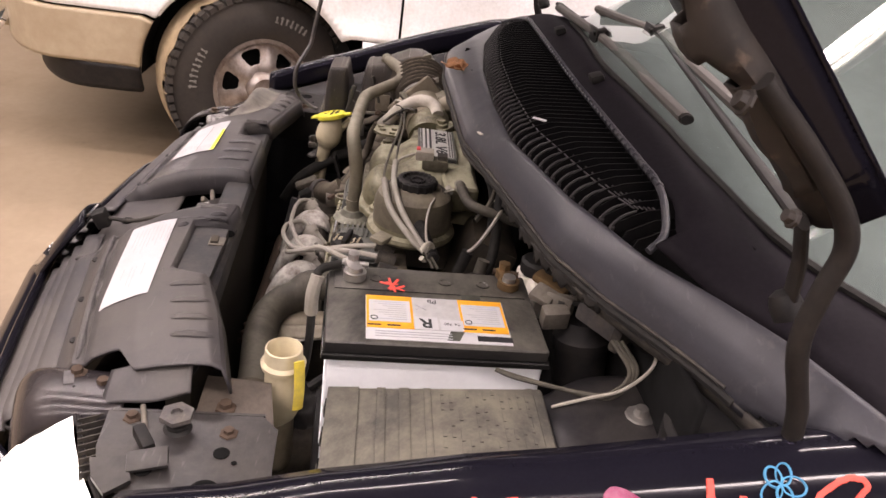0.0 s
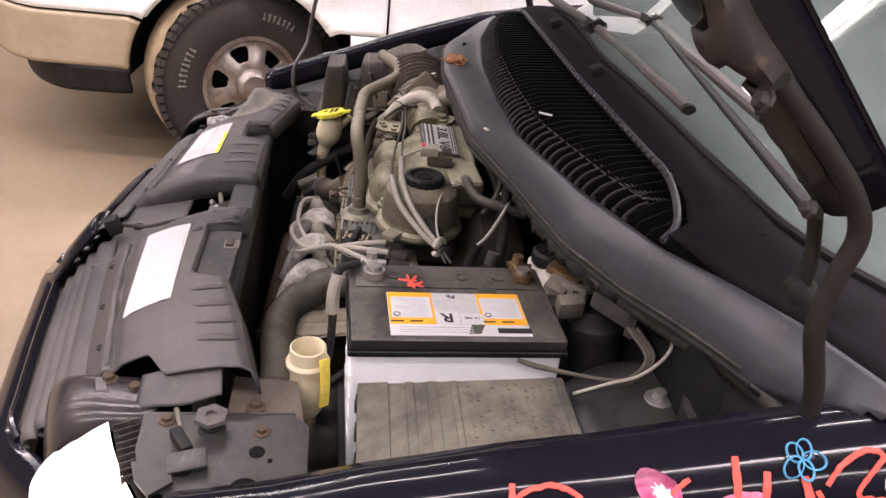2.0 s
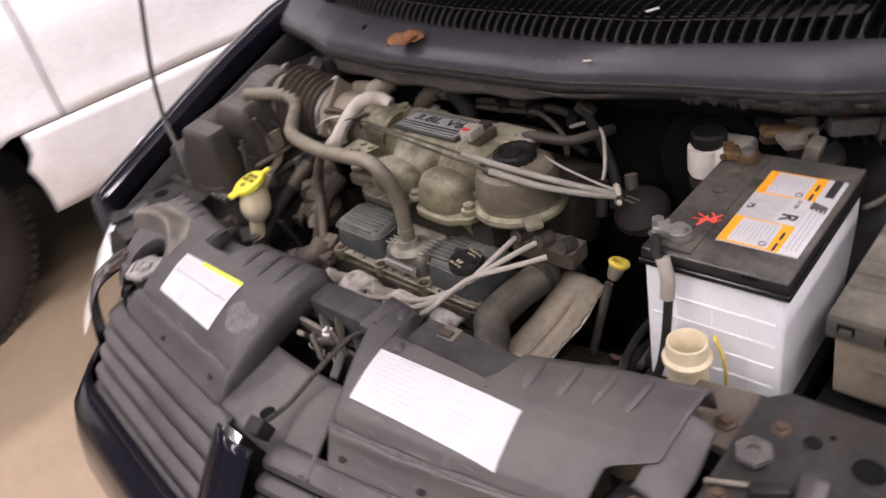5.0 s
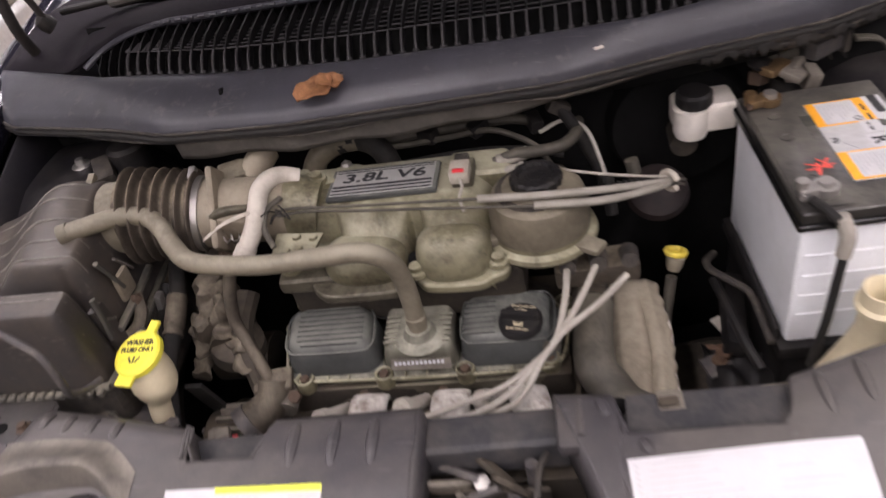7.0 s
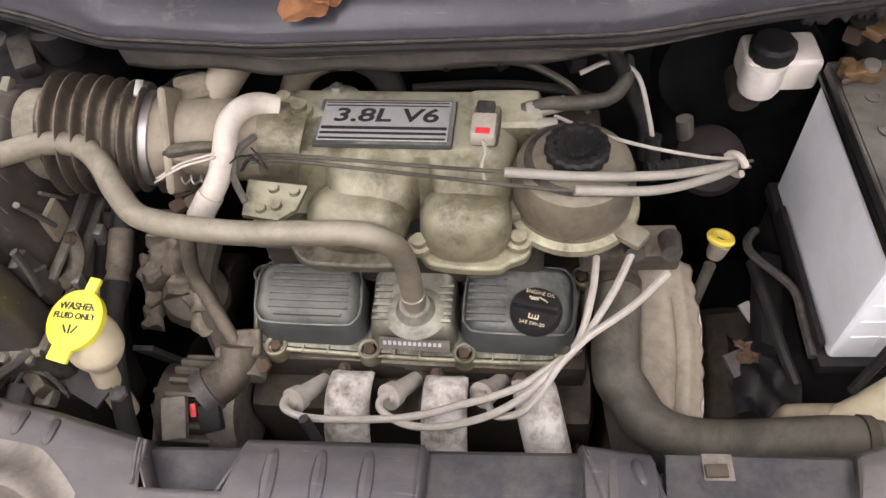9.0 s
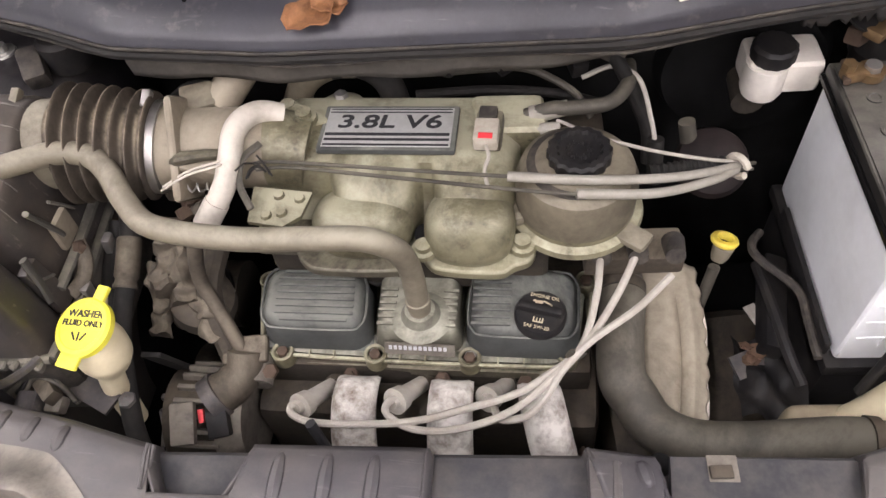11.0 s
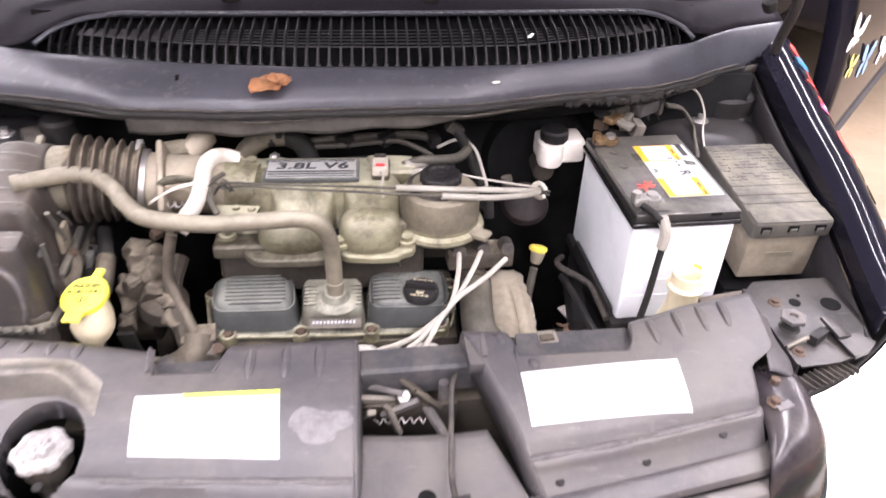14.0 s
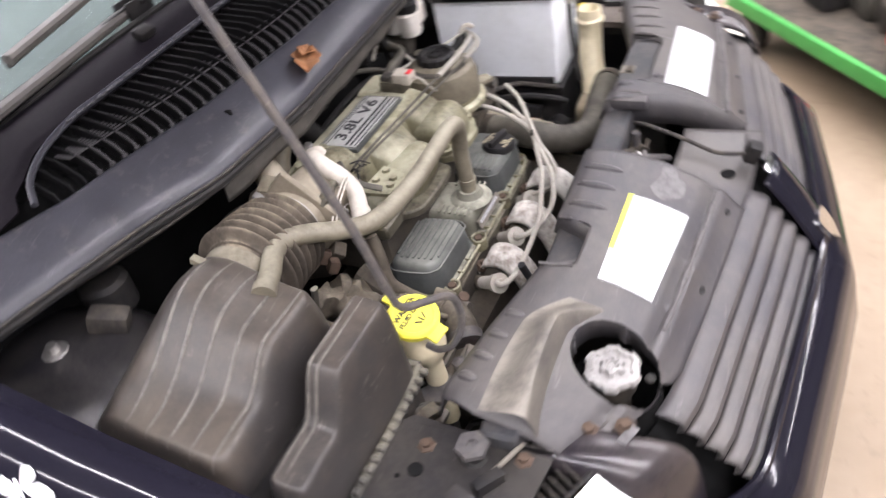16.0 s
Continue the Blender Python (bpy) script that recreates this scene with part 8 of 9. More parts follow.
part("drum", lathe(bmesh.new(), (0.185, 0.468, 0.800), [(0, 0), (0.040, 0.002), (0.044, 0.010), (0.040, 0.020), (0.024, 0.030), (0, 0.034)], (30, 0, 0), 30), material("maroon_black", (0.009, 0.006, 0.006), 0.5, grain=60, stain=(0.035, 0.024, 0.021), stain_scale=30, bump=0.1, spec=0.25), horn)
part("nipple", rod(bmesh.new(), (0.158, 0.482, 0.825), (0.152, 0.488, 0.852), 0.010), rubber, horn)

# washer bottle
wash = thing("washer_bottle", "cream washer fluid bottle with a bright yellow cap", "washer bottle", (-0.51, 0.18, 0.66))
part("neck", sweep(bmesh.new(), [(-0.493, 0.188, 0.834), (-0.491, 0.187, 0.812), (-0.494, 0.182, 0.780), (-0.501, 0.172, 0.735), (-0.505, 0.165, 0.66)], lambda s: float(np.interp(s, [0, 0.12, 0.3, 0.45, 0.55, 0.62, 1.0], [0.023, 0.024, 0.029, 0.030, 0.024, 0.015, 0.014])), n=8, seg=24), cream, wash)
part("spout", rod(bmesh.new(), (-0.500, 0.205, 0.80), (-0.494, 0.232, 0.835), 0.008, 0.007), cream, wash)
WC = Matrix.Translation((-0.4935, 0.188, 0.838)) @ turn(14, -6, -6) @ Matrix.Scale(1.01, 4)
wcap = part("cap", placed(lathe(bmesh.new(), (0, 0, 0), [(0.027, -0.006), (0.0325, -0.004), (0.033, 0.004), (0.030, 0.007), (0.026, 0.0075), (0.025, 0.0065), (0, 0.0065)], seg=40), WC), yellow, wash, "bright yellow snap cap")
part("cap_tab", placed(box(bmesh.new(), (-0.006, -0.037, 0.001), (0.026, 0.016, 0.005), (0, 0, -8), 0.002), WC), yellow, wcap)
part("cap_hinge", placed(box(bmesh.new(), (0.008, 0.037, 0.002), (0.014, 0.020, 0.006), (0, 0, -8), 0.002), WC), yellow, wcap)
words("WASHER", 0.0108, WC @ Matrix.Translation((0.001, 0.0135, 0.0068)), dusty_plastic, "cap_lettering", wcap, 0.0003, bold=0.0003)
words("FLUID ONLY", 0.0090, WC @ Matrix.Translation((0.001, 0.0030, 0.0068)), dusty_plastic, "cap_lettering", wcap, 0.0003, bold=0.0003)
for x, r in ((-0.006, 35), (0.006, -35), (0.0, 0)):
    part("cap_mark", placed(box(bmesh.new(), (x, -0.011, 0.0068), (0.002, 0.010, 0.0006), (0, 0, r)), WC), dusty_plastic, wcap)
part("foot_bracket", slab(bmesh.new(), [(-0.60, 0.155), (-0.535, 0.15), (-0.50, 0.135), (-0.49, 0.16), (-0.53, 0.19), (-0.59, 0.185)], 0.735, 0.004), panel_metal, wash)
part("bracket_bolt", lathe(bmesh.new(), (-0.475, 0.150, 0.742), [(0.011, 0), (0.010, 0.004), (0.006, 0.005), (0, 0.009)], seg=6), panel_metal, wash)

# alternator, belts and the rest of the engine's end
alt = thing("alternator", "grimy alternator with a vented end and grey plug", "alternator", (-0.40, 0.2, 0.55))
part("housing", rod(bmesh.new(), (-0.46, 0.185, 0.625), (-0.375, 0.19, 0.63), 0.062, 0.058, seg=30), dark_metal, alt)
for k in range(12):
    a = 2 * math.pi * k / 12
    part("vent_bar", box(bmesh.new(), (-0.468, 0.185 + 0.043 * math.cos(a), 0.625 + 0.043 * math.sin(a)), (0.006, 0.007, 0.026), (-math.degrees(a) + 90, 0, 0), 0.001), panel_metal, alt)
for k in range(9):
    a = radians(20 + 16 * k)
    part("fin", box(bmesh.new(), (-0.418, 0.187 + 0.062 * math.cos(a), 0.628 + 0.062 * math.sin(a)), (0.060, 0.006, 0.010), (math.degrees(a) - 90, 0, 0), 0.0015), grey_alloy, alt)
part("end_frame", rod(bmesh.new(), (-0.392, 0.187, 0.628), (-0.362, 0.188, 0.630), 0.066, 0.055, seg=30), grey_alloy, alt, "dusty cast end frame")
part("bracket_ear", box(bmesh.new(), (-0.425, 0.145, 0.695), (0.03, 0.05, 0.012), (25, 0, 10), 0.004), grey_alloy, alt)
therm = thing("water_outlet", "grimy cast water outlet with a black sensor plug", "water outlet", (-0.375, 0.2, 0.67))
part("flange", box(bmesh.new(), (-0.362, 0.231, 0.722), (0.055, 0.034, 0.012), (18, 0, 8), 0.005, 3), brown_rubber, therm)
part("elbow", sweep(bmesh.new(), [(-0.362, 0.232, 0.722), (-0.364, 0.215, 0.706), (-0.376, 0.198, 0.697), (-0.396, 0.184, 0.690)], lambda s: 0.022 + 0.004 * s, n=8, seg=22), brown_rubber, therm, "dusty brown cast elbow")
part("end_cap", sweep(bmesh.new(), [(-0.390, 0.188, 0.692), (-0.403, 0.178, 0.688)], 0.0285, n=4, seg=24), panel_metal, therm)
part("plug", box(bmesh.new(), (-0.388, 0.157, 0.676), (0.026, 0.034, 0.038), (28, 0, 16), 0.004), black_plastic, therm, "black sensor plug")
for x, y in ((-0.392, 0.172), (-0.408, 0.158)):
    part("plug_lock", box(bmesh.new(), (x, y, 0.700 if y > 0.165 else 0.69), (0.007, 0.016, 0.006), (28, 0, 16), 0.001), red_plastic, therm, "red locking tab")
drive = thing("belt_drive", "black rubber drive belt round grimy pulleys", "drive belt", (-0.45, 0.3, 0.5))
for (y, z, r) in ((0.33, 0.70, 0.055), (0.26, 0.56, 0.06), (0.40, 0.58, 0.05)):
    part("pulley", rod(bmesh.new(), (-0.475, y, z), (-0.445, y, z), r, seg=30), dark_metal, drive)
part("belt", box(bmesh.new(), (-0.46, 0.24, 0.64), (0.024, 0.006, 0.24), (18, 0, 0)), rubber_black, drive)
part("belt", box(bmesh.new(), (-0.46, 0.385, 0.64), (0.024, 0.006, 0.16), (-8, 0, 0)), rubber_black, drive)
part("tensioner_cover", lathe(bmesh.new(), (-0.425, 0.285, 0.735), [(0.040, 0), (0.038, 0.022), (0.028, 0.032), (0.014, 0.035), (0, 0.036)], (15, 10, 25), 28), dark_metal, drive)
torn = thing("torn_sheath", "crumpled brown loom sheath torn open beside the engine", "loom sheath", (-0.45, 0.3, 0.72))
rg = random.Random(21)
for (a, b, r) in (((-0.462, 0.352, 0.800), (-0.452, 0.285, 0.768), 0.024), ((-0.440, 0.345, 0.806), (-0.425, 0.262, 0.770), 0.021), ((-0.425, 0.300, 0.780), (-0.398, 0.235, 0.735), 0.016), ((-0.480, 0.32, 0.77), (-0.47, 0.25, 0.72), 0.015)):
    a, b = Vector(a), Vector(b)
    mids = [a.lerp(b, k / 4) + Vector((rg.uniform(-1, 1), rg.uniform(-1, 1), rg.uniform(-1, 1))) * 0.006 for k in range(5)]
    ph = rg.uniform(0, 6)
    bm = sweep(bmesh.new(), mids, lambda s: r * (0.85 + 0.18 * math.sin(17 * s + ph) * math.cos(9 * s)), n=7, seg=16)
    for v in bm.verts:
        v.co += Vector((math.sin(210 * v.co.y + ph), math.sin(260 * v.co.z), math.sin(240 * v.co.x + ph))) * 0.0032
    part("fold", bm, brown_rubber, torn)
mount = thing("engine_mount", "grimy cast engine mount bracket", "bracket", (-0.41, 0.25, 0.6))
part("arm", sweep(bmesh.new(), [(-0.40, 0.33, 0.80), (-0.405, 0.28, 0.77), (-0.385, 0.235, 0.72), (-0.37, 0.205, 0.68)], lambda s: 0.017 - 0.004 * s, n=6, seg=10), dark_metal, mount)
part("boss", rod(bmesh.new(), (-0.345, 0.245, 0.70), (-0.345, 0.200, 0.695), 0.016, seg=14), grey_alloy, mount)
part("stud", lathe(bmesh.new(), (-0.33, 0.212, 0.708), [(0.010, 0), (0.009, 0.006), (0, 0.007)], (30, 0, 0), 6), rust, mount)

# strut side wiring near the battery
loom = thing("wiring_plugs", "dusty grey wiring plugs behind the battery", "wiring", (0.45, 0.57, 0.88))
part("plug_body", box(bmesh.new(), (0.425, 0.602, 0.935), (0.066, 0.034, 0.026), (0, 4, 40), 0.006), panel_metal, loom, "long grey plug housing")
part("plug_red", box(bmesh.new(), (0.415, 0.592, 0.9485), (0.010, 0.012, 0.002), (0, 4, 40)), red_plastic, loom)
part("plug_collar", box(bmesh.new(), (0.450, 0.622, 0.931), (0.014, 0.044, 0.034), (0, 4, 40), 0.005), dusty_plastic, loom)
part("canister", lathe(bmesh.new(), (0.392, 0.602, 0.80), [(0.034, 0), (0.034, 0.07), (0.038, 0.072), (0.038, 0.085), (0.034, 0.09), (0.030, 0.11), (0, 0.112)], (6, -6, 0), 26), black_plastic, loom, "black ringed canister")
rg = random.Random(5)
for k, (x, y, z, sx, sy, sz, m) in enumerate(((0.352, 0.548, 0.936, 0.050, 0.022, 0.012, brass), (0.372, 0.535, 0.930, 0.030, 0.030, 0.010, grey_alloy), (0.380, 0.556, 0.925, 0.036, 0.020, 0.024, grey_alloy), (0.398, 0.548, 0.915, 0.020, 0.034, 0.028, grey_alloy),
                                               (0.350, 0.572, 0.930, 0.034, 0.022, 0.020, grey_alloy), (0.374, 0.578, 0.940, 0.028, 0.018, 0.018, rubber), (0.335, 0.560, 0.918, 0.026, 0.020, 0.020, rust))):
    part("terminal", box(bmesh.new(), (x, y, z), (sx, sy, sz), (rg.uniform(-15, 15), rg.uniform(-15, 15), rg.uniform(0, 60)), 0.004), m, loom, "corroded terminal" if m in (brass, rust) else "")
for k in range(4):
    part("lead", sweep(bmesh.new(), [(0.345 + 0.014 * k, 0.552, 0.930), (0.360 + 0.016 * k, 0.590 + 0.006 * k, 0.940), (0.395 + 0.018 * k, 0.625, 0.925), (0.42 + 0.02 * k, 0.64, 0.88)], 0.003, n=6, seg=8), (rubber, rubber_black)[k % 2], loom)
for k in range(3):
    lone("loom_wire", sweep(bmesh.new(), [(0.47, 0.600 + 0.006 * k, 0.935), (0.51, 0.615 + 0.004 * k, 0.92), (0.525, 0.59, 0.90 - 0.004 * k), (0.515, 0.55, 0.893), (0.50, 0.50 - 0.004 * k, 0.893), (0.49, 0.468, 0.895)], 0.0028, n=8, seg=8), rubber, "grey wire looping from the plugs to the fuse box", "wire", "fuse box wires")
lone("thin_wire", sweep(bmesh.new(), [(0.40, 0.62, 0.955), (0.47, 0.63, 0.965), (0.53, 0.63, 0.955), (0.545, 0.60, 0.925), (0.535, 0.565, 0.90), (0.53, 0.53, 0.88)], 0.002, n=8, seg=6), wire_grey, "thin pale wire beside the strut tower", "wire")
lone("ring_seal", lathe(bmesh.new(), (0.335, 0.555, 0.935), [(0.0, 0.002), (0.020, 0.002), (0.022, 0.006), (0.015, 0.010), (0, 0.011)], (0, 15, 0), 22), black_plastic, "black round rubber cap behind the battery", "cap")
lone("tower_ring", lathe(bmesh.new(), (0.615, 0.705, 0.885), [(0.088, 0.0), (0.090, 0.012), (0.078, 0.018), (0.076, 0.05), (0.070, 0.056), (0.0, 0.058)], (6, 0, 0), 40), black_plastic, "black stepped rubber cover by the strut tower", "seal")
lone("vent_canister", lathe(bmesh.new(), (-0.62, 0.545, 0.90), [(0.0, 0.0), (0.030, 0.0), (0.032, 0.04), (0.026, 0.046), (0.0, 0.05)], (0, 0, 0), 24), black_plastic, "black capped canister by the strut tower", "canister")
lone("evap_valve", box(bmesh.new(), (-0.655, 0.515, 0.915), (0.03, 0.05, 0.03), (20, 0, 30), 0.008), dusty_plastic, "dusty small valve beside the strut tower", "valve")

# ---- stickers and paint pen on the fenders ----
def on_left(y, v):
    """A place on the left fender's skin: along the car and down its side."""
    p = Vector(fender_left((y - 0.10) / 1.05, v))
    e = Vector(fender_left((y - 0.10) / 1.05, min(1.0, v + 0.01))) - p
    f = Vector(fender_left((y - 0.09) / 1.05, v)) - p
    n = f.cross(e).normalized()
    if n.x < 0:
        n = -n
    return p, n


def on_right(y, v):
    p = Vector(fender_right(y / 1.15, v))
    e = Vector(fender_right(y / 1.15, min(1.0, v + 0.01))) - p
    f = Vector(fender_right((y + 0.01) / 1.15, v)) - p
    n = f.cross(e).normalized()
    if n.x > 0:
        n = -n
    return p, n


def find_v(fn, target):
    return min((k / 200 for k in range(40, 190)), key=lambda v: abs(fn(v) - target))


def skin_l(x, y):
    v = find_v(lambda v: fender_left((y - 0.10) / 1.05, v)[0], x)
    return on_left(y, v)


pen = thing("pen_writing", "loose red paint-pen strokes across the black fender", "paint marks", (0.77, 0.55, 0.95))
STROKES = [
    ([(0.725, 0.421), (0.737, 0.421), (0.750, 0.423), (0.763, 0.427)], 0.0040),
    ([(0.740, 0.416), (0.732, 0.435), (0.731, 0.455), (0.736, 0.469), (0.743, 0.479), (0.751, 0.480), (0.759, 0.472), (0.765, 0.458)], 0.0034),
    ([(0.743, 0.570), (0.753, 0.548)], 0.0030),
    ([(0.734, 0.609), (0.751, 0.608), (0.763, 0.608), (0.773, 0.610)], 0.0045),
    ([(0.748, 0.633), (0.760, 0.631), (0.773, 0.629), (0.779, 0.639)], 0.0045),
    ([(0.755, 0.662), (0.770, 0.667), (0.780, 0.671), (0.788, 0.676)], 0.0050),
    ([(0.764, 0.672), (0.773, 0.677), (0.779, 0.671)], 0.0034),
    ([(0.762, 0.680), (0.753, 0.693), (0.747, 0.708), (0.748, 0.722), (0.754, 0.726), (0.763, 0.712), (0.770, 0.704), (0.773, 0.714), (0.776, 0.732)], 0.0034),
    ([(0.789, 0.695), (0.792, 0.713), (0.790, 0.734)], 0.0040),
]


def ribbon(line, half, lift=0.0022, deep=0.0008):
    """A flat brush stroke laid over the left fender."""
    line = [q.xy for q in spline([(x, y, 0) for x, y in line], 6)]
    bm = bmesh.new()
    rows = []
    n = len(line) - 1
    for i, q in enumerate(line):
        p, nn = skin_l(q.x, q.y)
        e = skin_l(*line[min(n, i + 1)])[0] - skin_l(*line[max(0, i - 1)])[0]
        side_ = nn.cross(e).normalized()
        w = half * (0.75 + 0.25 * math.sin(math.pi * min(1.0, i / n * 1.3 + 0.1))) * (1 + 0.08 * math.sin(1.7 * i))
        rows.append([bm.verts.new(p + side_ * w * k + nn * (lift - (deep if abs(k) == 1 else 0.0))) for k in (-1, -0.8, 0.8, 1)])
    for a, b in zip(rows, rows[1:]):
        for k in range(3):
            bm.faces.new((a[k], a[k + 1], b[k + 1], b[k]))
    return bm


for line, half in STROKES:
    part("stroke", ribbon(line, half * 0.78), red_pen, pen)
flower = thing("pen_flower", "small blue paint-pen flower outline on the fender", "paint marks", (0.755, 0.66, 1.0))
p0, n0 = skin_l(0.745, 0.662)
side0 = n0.cross(Vector((0, 1, 0))).normalized()
fwd0 = side0.cross(n0).normalized()
for k in range(5):
    a = 2 * math.pi * k / 5 + 0.4
    loop = []
    for j in range(9):
        b = 2 * math.pi * j / 8
        r = (0.019 if k % 2 else 0.014) * (1 - math.cos(b)) / 2
        w = 0.006 * math.sin(b)
        d = Vector((math.cos(a), math.sin(a)))
        q = d * r + Vector((-d.y, d.x)) * w
        loop.append(p0 + side0 * q.x * 1.3 + fwd0 * q.y + n0 * 0.0042)
    part("petal", sweep(bmesh.new(), loop, 0.0011, n=3, seg=6, flat=0.5), blue_pen, flower)


def laid(bm, skin, lift):
    """Drapes a flat sticker over a fender."""
    if skin is None:
        return bm
    bmesh.ops.triangulate(bm, faces=bm.faces)
    bmesh.ops.subdivide_edges(bm, edges=bm.edges, cuts=1)
    for v in bm.verts:
        p, n = skin(v.co.x, v.co.y)
        v.co = p + n * lift
    return bm


def butterfly(p, n, size, spin, mat, label, group="butterfly stickers", skin=None):
    """A flat sticker with four wings and a body."""
    ob = thing("butterfly_sticker", label, "sticker", p, group)
    z = n
    x = Vector((0, 1, 0)) - z * z.y
    x.normalize()
    y = z.cross(x)
    m = Matrix((x, y, z)).transposed().to_4x4()
    m = Matrix.Translation(p + n * 0.0014) @ m @ turn(0, 0, spin) @ Matrix.Scale(size, 4)
    for s in (1, -1):
        for wing in ([(0.04, 0.05), (0.25, 0.42), (0.55, 0.55), (0.62, 0.38), (0.50, 0.12), (0.30, 0.02), (0.05, 0.0)],
                     [(0.05, 0.0), (0.30, -0.02), (0.45, -0.16), (0.42, -0.38), (0.25, -0.45), (0.12, -0.25), (0.04, -0.06)]):
            pts = [tuple(q.xy) for q in spline([(a * s, b, 0) for a, b in wing], 3)]
            w = part("wing", laid(slab(bmesh.new(), pts, 0.0, 0.006, m), skin, 0.0018), mat, ob)
            if mat is pink:
                mid = sum((Vector(q) for q in pts), Vector((0, 0))) / len(pts) * 0.78
                inner = [tuple(mid + (Vector(q) - mid) * (0.30 + 0.16 * (i % 2))) for i, q in enumerate(pts)]
                part("wing_patch", laid(slab(bmesh.new(), inner, 0.0, 0.006, m), skin, 0.0024), sticker_white, w, "white patch in the wing")
    part("body", laid(slab(bmesh.new(), [(0.03, 0.2), (0.045, 0.0), (0.03, -0.25), (-0.03, -0.25), (-0.045, 0.0), (-0.03, 0.2)], 0.008, 0.012, m), skin, 0.0026), ink_black if mat is not sticker_white else mat, ob)
    return ob


for x, y, size, spin, mat, label in ((0.765, 0.568, 0.092, -18, pink, "large pink and white butterfly sticker on the black fender"),
                                     (0.784, 0.672, 0.048, 10, sticker_white, "small white butterfly sticker on the fender"),
                                     (0.778, 0.740, 0.040, -30, sticker_white, "small white butterfly sticker on the fender"),
                                     (0.760, 0.374, 0.078, 8, sticker_yellow, "pale yellow butterfly sticker on the fender"),
                                     (0.757, 0.454, 0.032, 20, sticker_white, "small white butterfly sticker on the fender"),
                                     (0.741, 0.280, 0.026, 70, sticker_white, "small white butterfly sticker on the fender")):
    p, n = skin_l(x, y)
    butterfly(p, n, size, spin, mat, label, skin=skin_l)


def skin_r(x, y):
    return on_right(y, find_v(lambda v: fender_right(y / 1.15, v)[0], x))


for x, y, size, spin, mat, label in ((-0.874, 0.215, 0.050, 30, sticker_white, "white butterfly sticker on the black fender"),
                                     (-0.834, 0.150, 0.030, 60, sticker_white, "small white butterfly sticker on the black fender"),
                                     (-0.857, 0.128, 0.036, 10, yellow, "yellow butterfly sticker on the black fender"),
                                     (-0.880, 0.285, 0.050, 80, sticker_white, "white butterfly sticker on the black fender"),
                                     (-0.880, 0.387, 0.045, 40, sticker_white, "white butterfly sticker on the black fender")):
    p, n = skin_r(x, y)
    butterfly(p, n, size, spin, mat, label, skin=skin_r)

# ---- the open front door ----
H = Vector((0.97, 1.0, 0))
DIR = Vector((0.72, 0.69, 0)).normalized()
OUT = Vector((DIR.y, -DIR.x, 0))



def door_skin(u, v):
    bulge = 0.05 * math.sin(math.pi * min(1, v * 0.9 + 0.05))
    low = 0.40 + 0.32 * u
    return H + DIR * (1.08 * u * (1 - 0.04 * v)) + OUT * bulge + Vector((0, 0, low + (1.12 - low) * v))


door = thick(part("door", grid(bmesh.new(), door_skin, 16, 16), paint, van, "open glossy dark front door"), 0.05, 0)
part("trim_strip", sweep(bmesh.new(), [door_skin(u, 0.22) + OUT * 0.028 for u in np.linspace(0.0, 1.0, 8)], 0.009, n=2, seg=6), cover_plastic, door)
part("mirror", box(bmesh.new(), H + DIR * 0.10 + OUT * 0.13 + Vector((0, 0, 1.16)), (0.10, 0.22, 0.15), (0, 0, -38), 0.04, 3), paint, door)
rng = random.Random(3)
for u, v, size, mat in ((0.08, 0.72, 0.10, sticker_white), (0.20, 0.88, 0.08, sticker_white), (0.22, 0.55, 0.09, material("pale_blue_sticker", (0.25, 0.42, 0.62), 0.35, grain=60, bump=0.0)),
                        (0.38, 0.50, 0.09, sticker_white), (0.50, 0.47, 0.05, sticker_white), (0.62, 0.46, 0.05, sticker_white), (0.66, 0.70, 0.06, sticker_yellow),
                        (0.88, 0.55, 0.13, sticker_white), (0.70, 0.90, 0.12, material("purple_sticker", (0.16, 0.05, 0.24), 0.35, grain=60, bump=0.0)), (0.10, 0.60, 0.06, sticker_yellow)):
    butterfly(door_skin(u, v) + OUT * 0.0262, OUT, size, rng.uniform(-30, 30), mat, "butterfly sticker on the open van door", "door butterfly stickers")

# ---- the white truck alongside ----
TX, WY, WZ = -2.02, -0.285, 0.395
truck = thing("pickup_truck", "white truck with muddy tan lower panels parked alongside", "truck", (TX - 0.6, 0.6, 0))


def truck_x(z):
    return TX + float(np.interp(z, [0.3, 0.45, 0.66, 0.75, 0.95, 1.2], [-0.03, 0.0, 0.012, 0.0, 0.005, -0.05]))


def side_panel(ya, yb, za, zb, ny, nz, cut=True, round_front=0.0):
    def fn(u, v):
        y, z = ya + (yb - ya) * u, za + (zb - za) * v
        dx = -round_front * max(0.0, 1 - (y - ya) / 0.35) ** 2
        return Vector((truck_x(z) + dx, y, z))

    def keep(u, v):
        p = fn(u, v)
        return (not cut) or math.hypot(p.y - WY, p.z - WZ) > 0.455
    bm = grid(bmesh.new(), fn, ny, nz, keep)
    for v in bm.verts:
        d = Vector((v.co.y - WY, v.co.z - WZ))
        if cut and v.is_boundary and d.length < 0.49:
            d = d.normalized() * 0.455
            v.co.y, v.co.z = WY + d.x, WZ + d.y
    return bm


thick(part("front_wing", side_panel(-1.38, 0.325, 0.662, 1.25, 90, 30, round_front=0.35), white_paint, truck, "white front wing"), 0.02, 1)
thick(part("bumper_side", side_panel(-1.40, -0.70, 0.445, 0.655, 40, 14, round_front=0.36), tan_clad, truck, "muddy tan bumper side"), 0.03, 1)
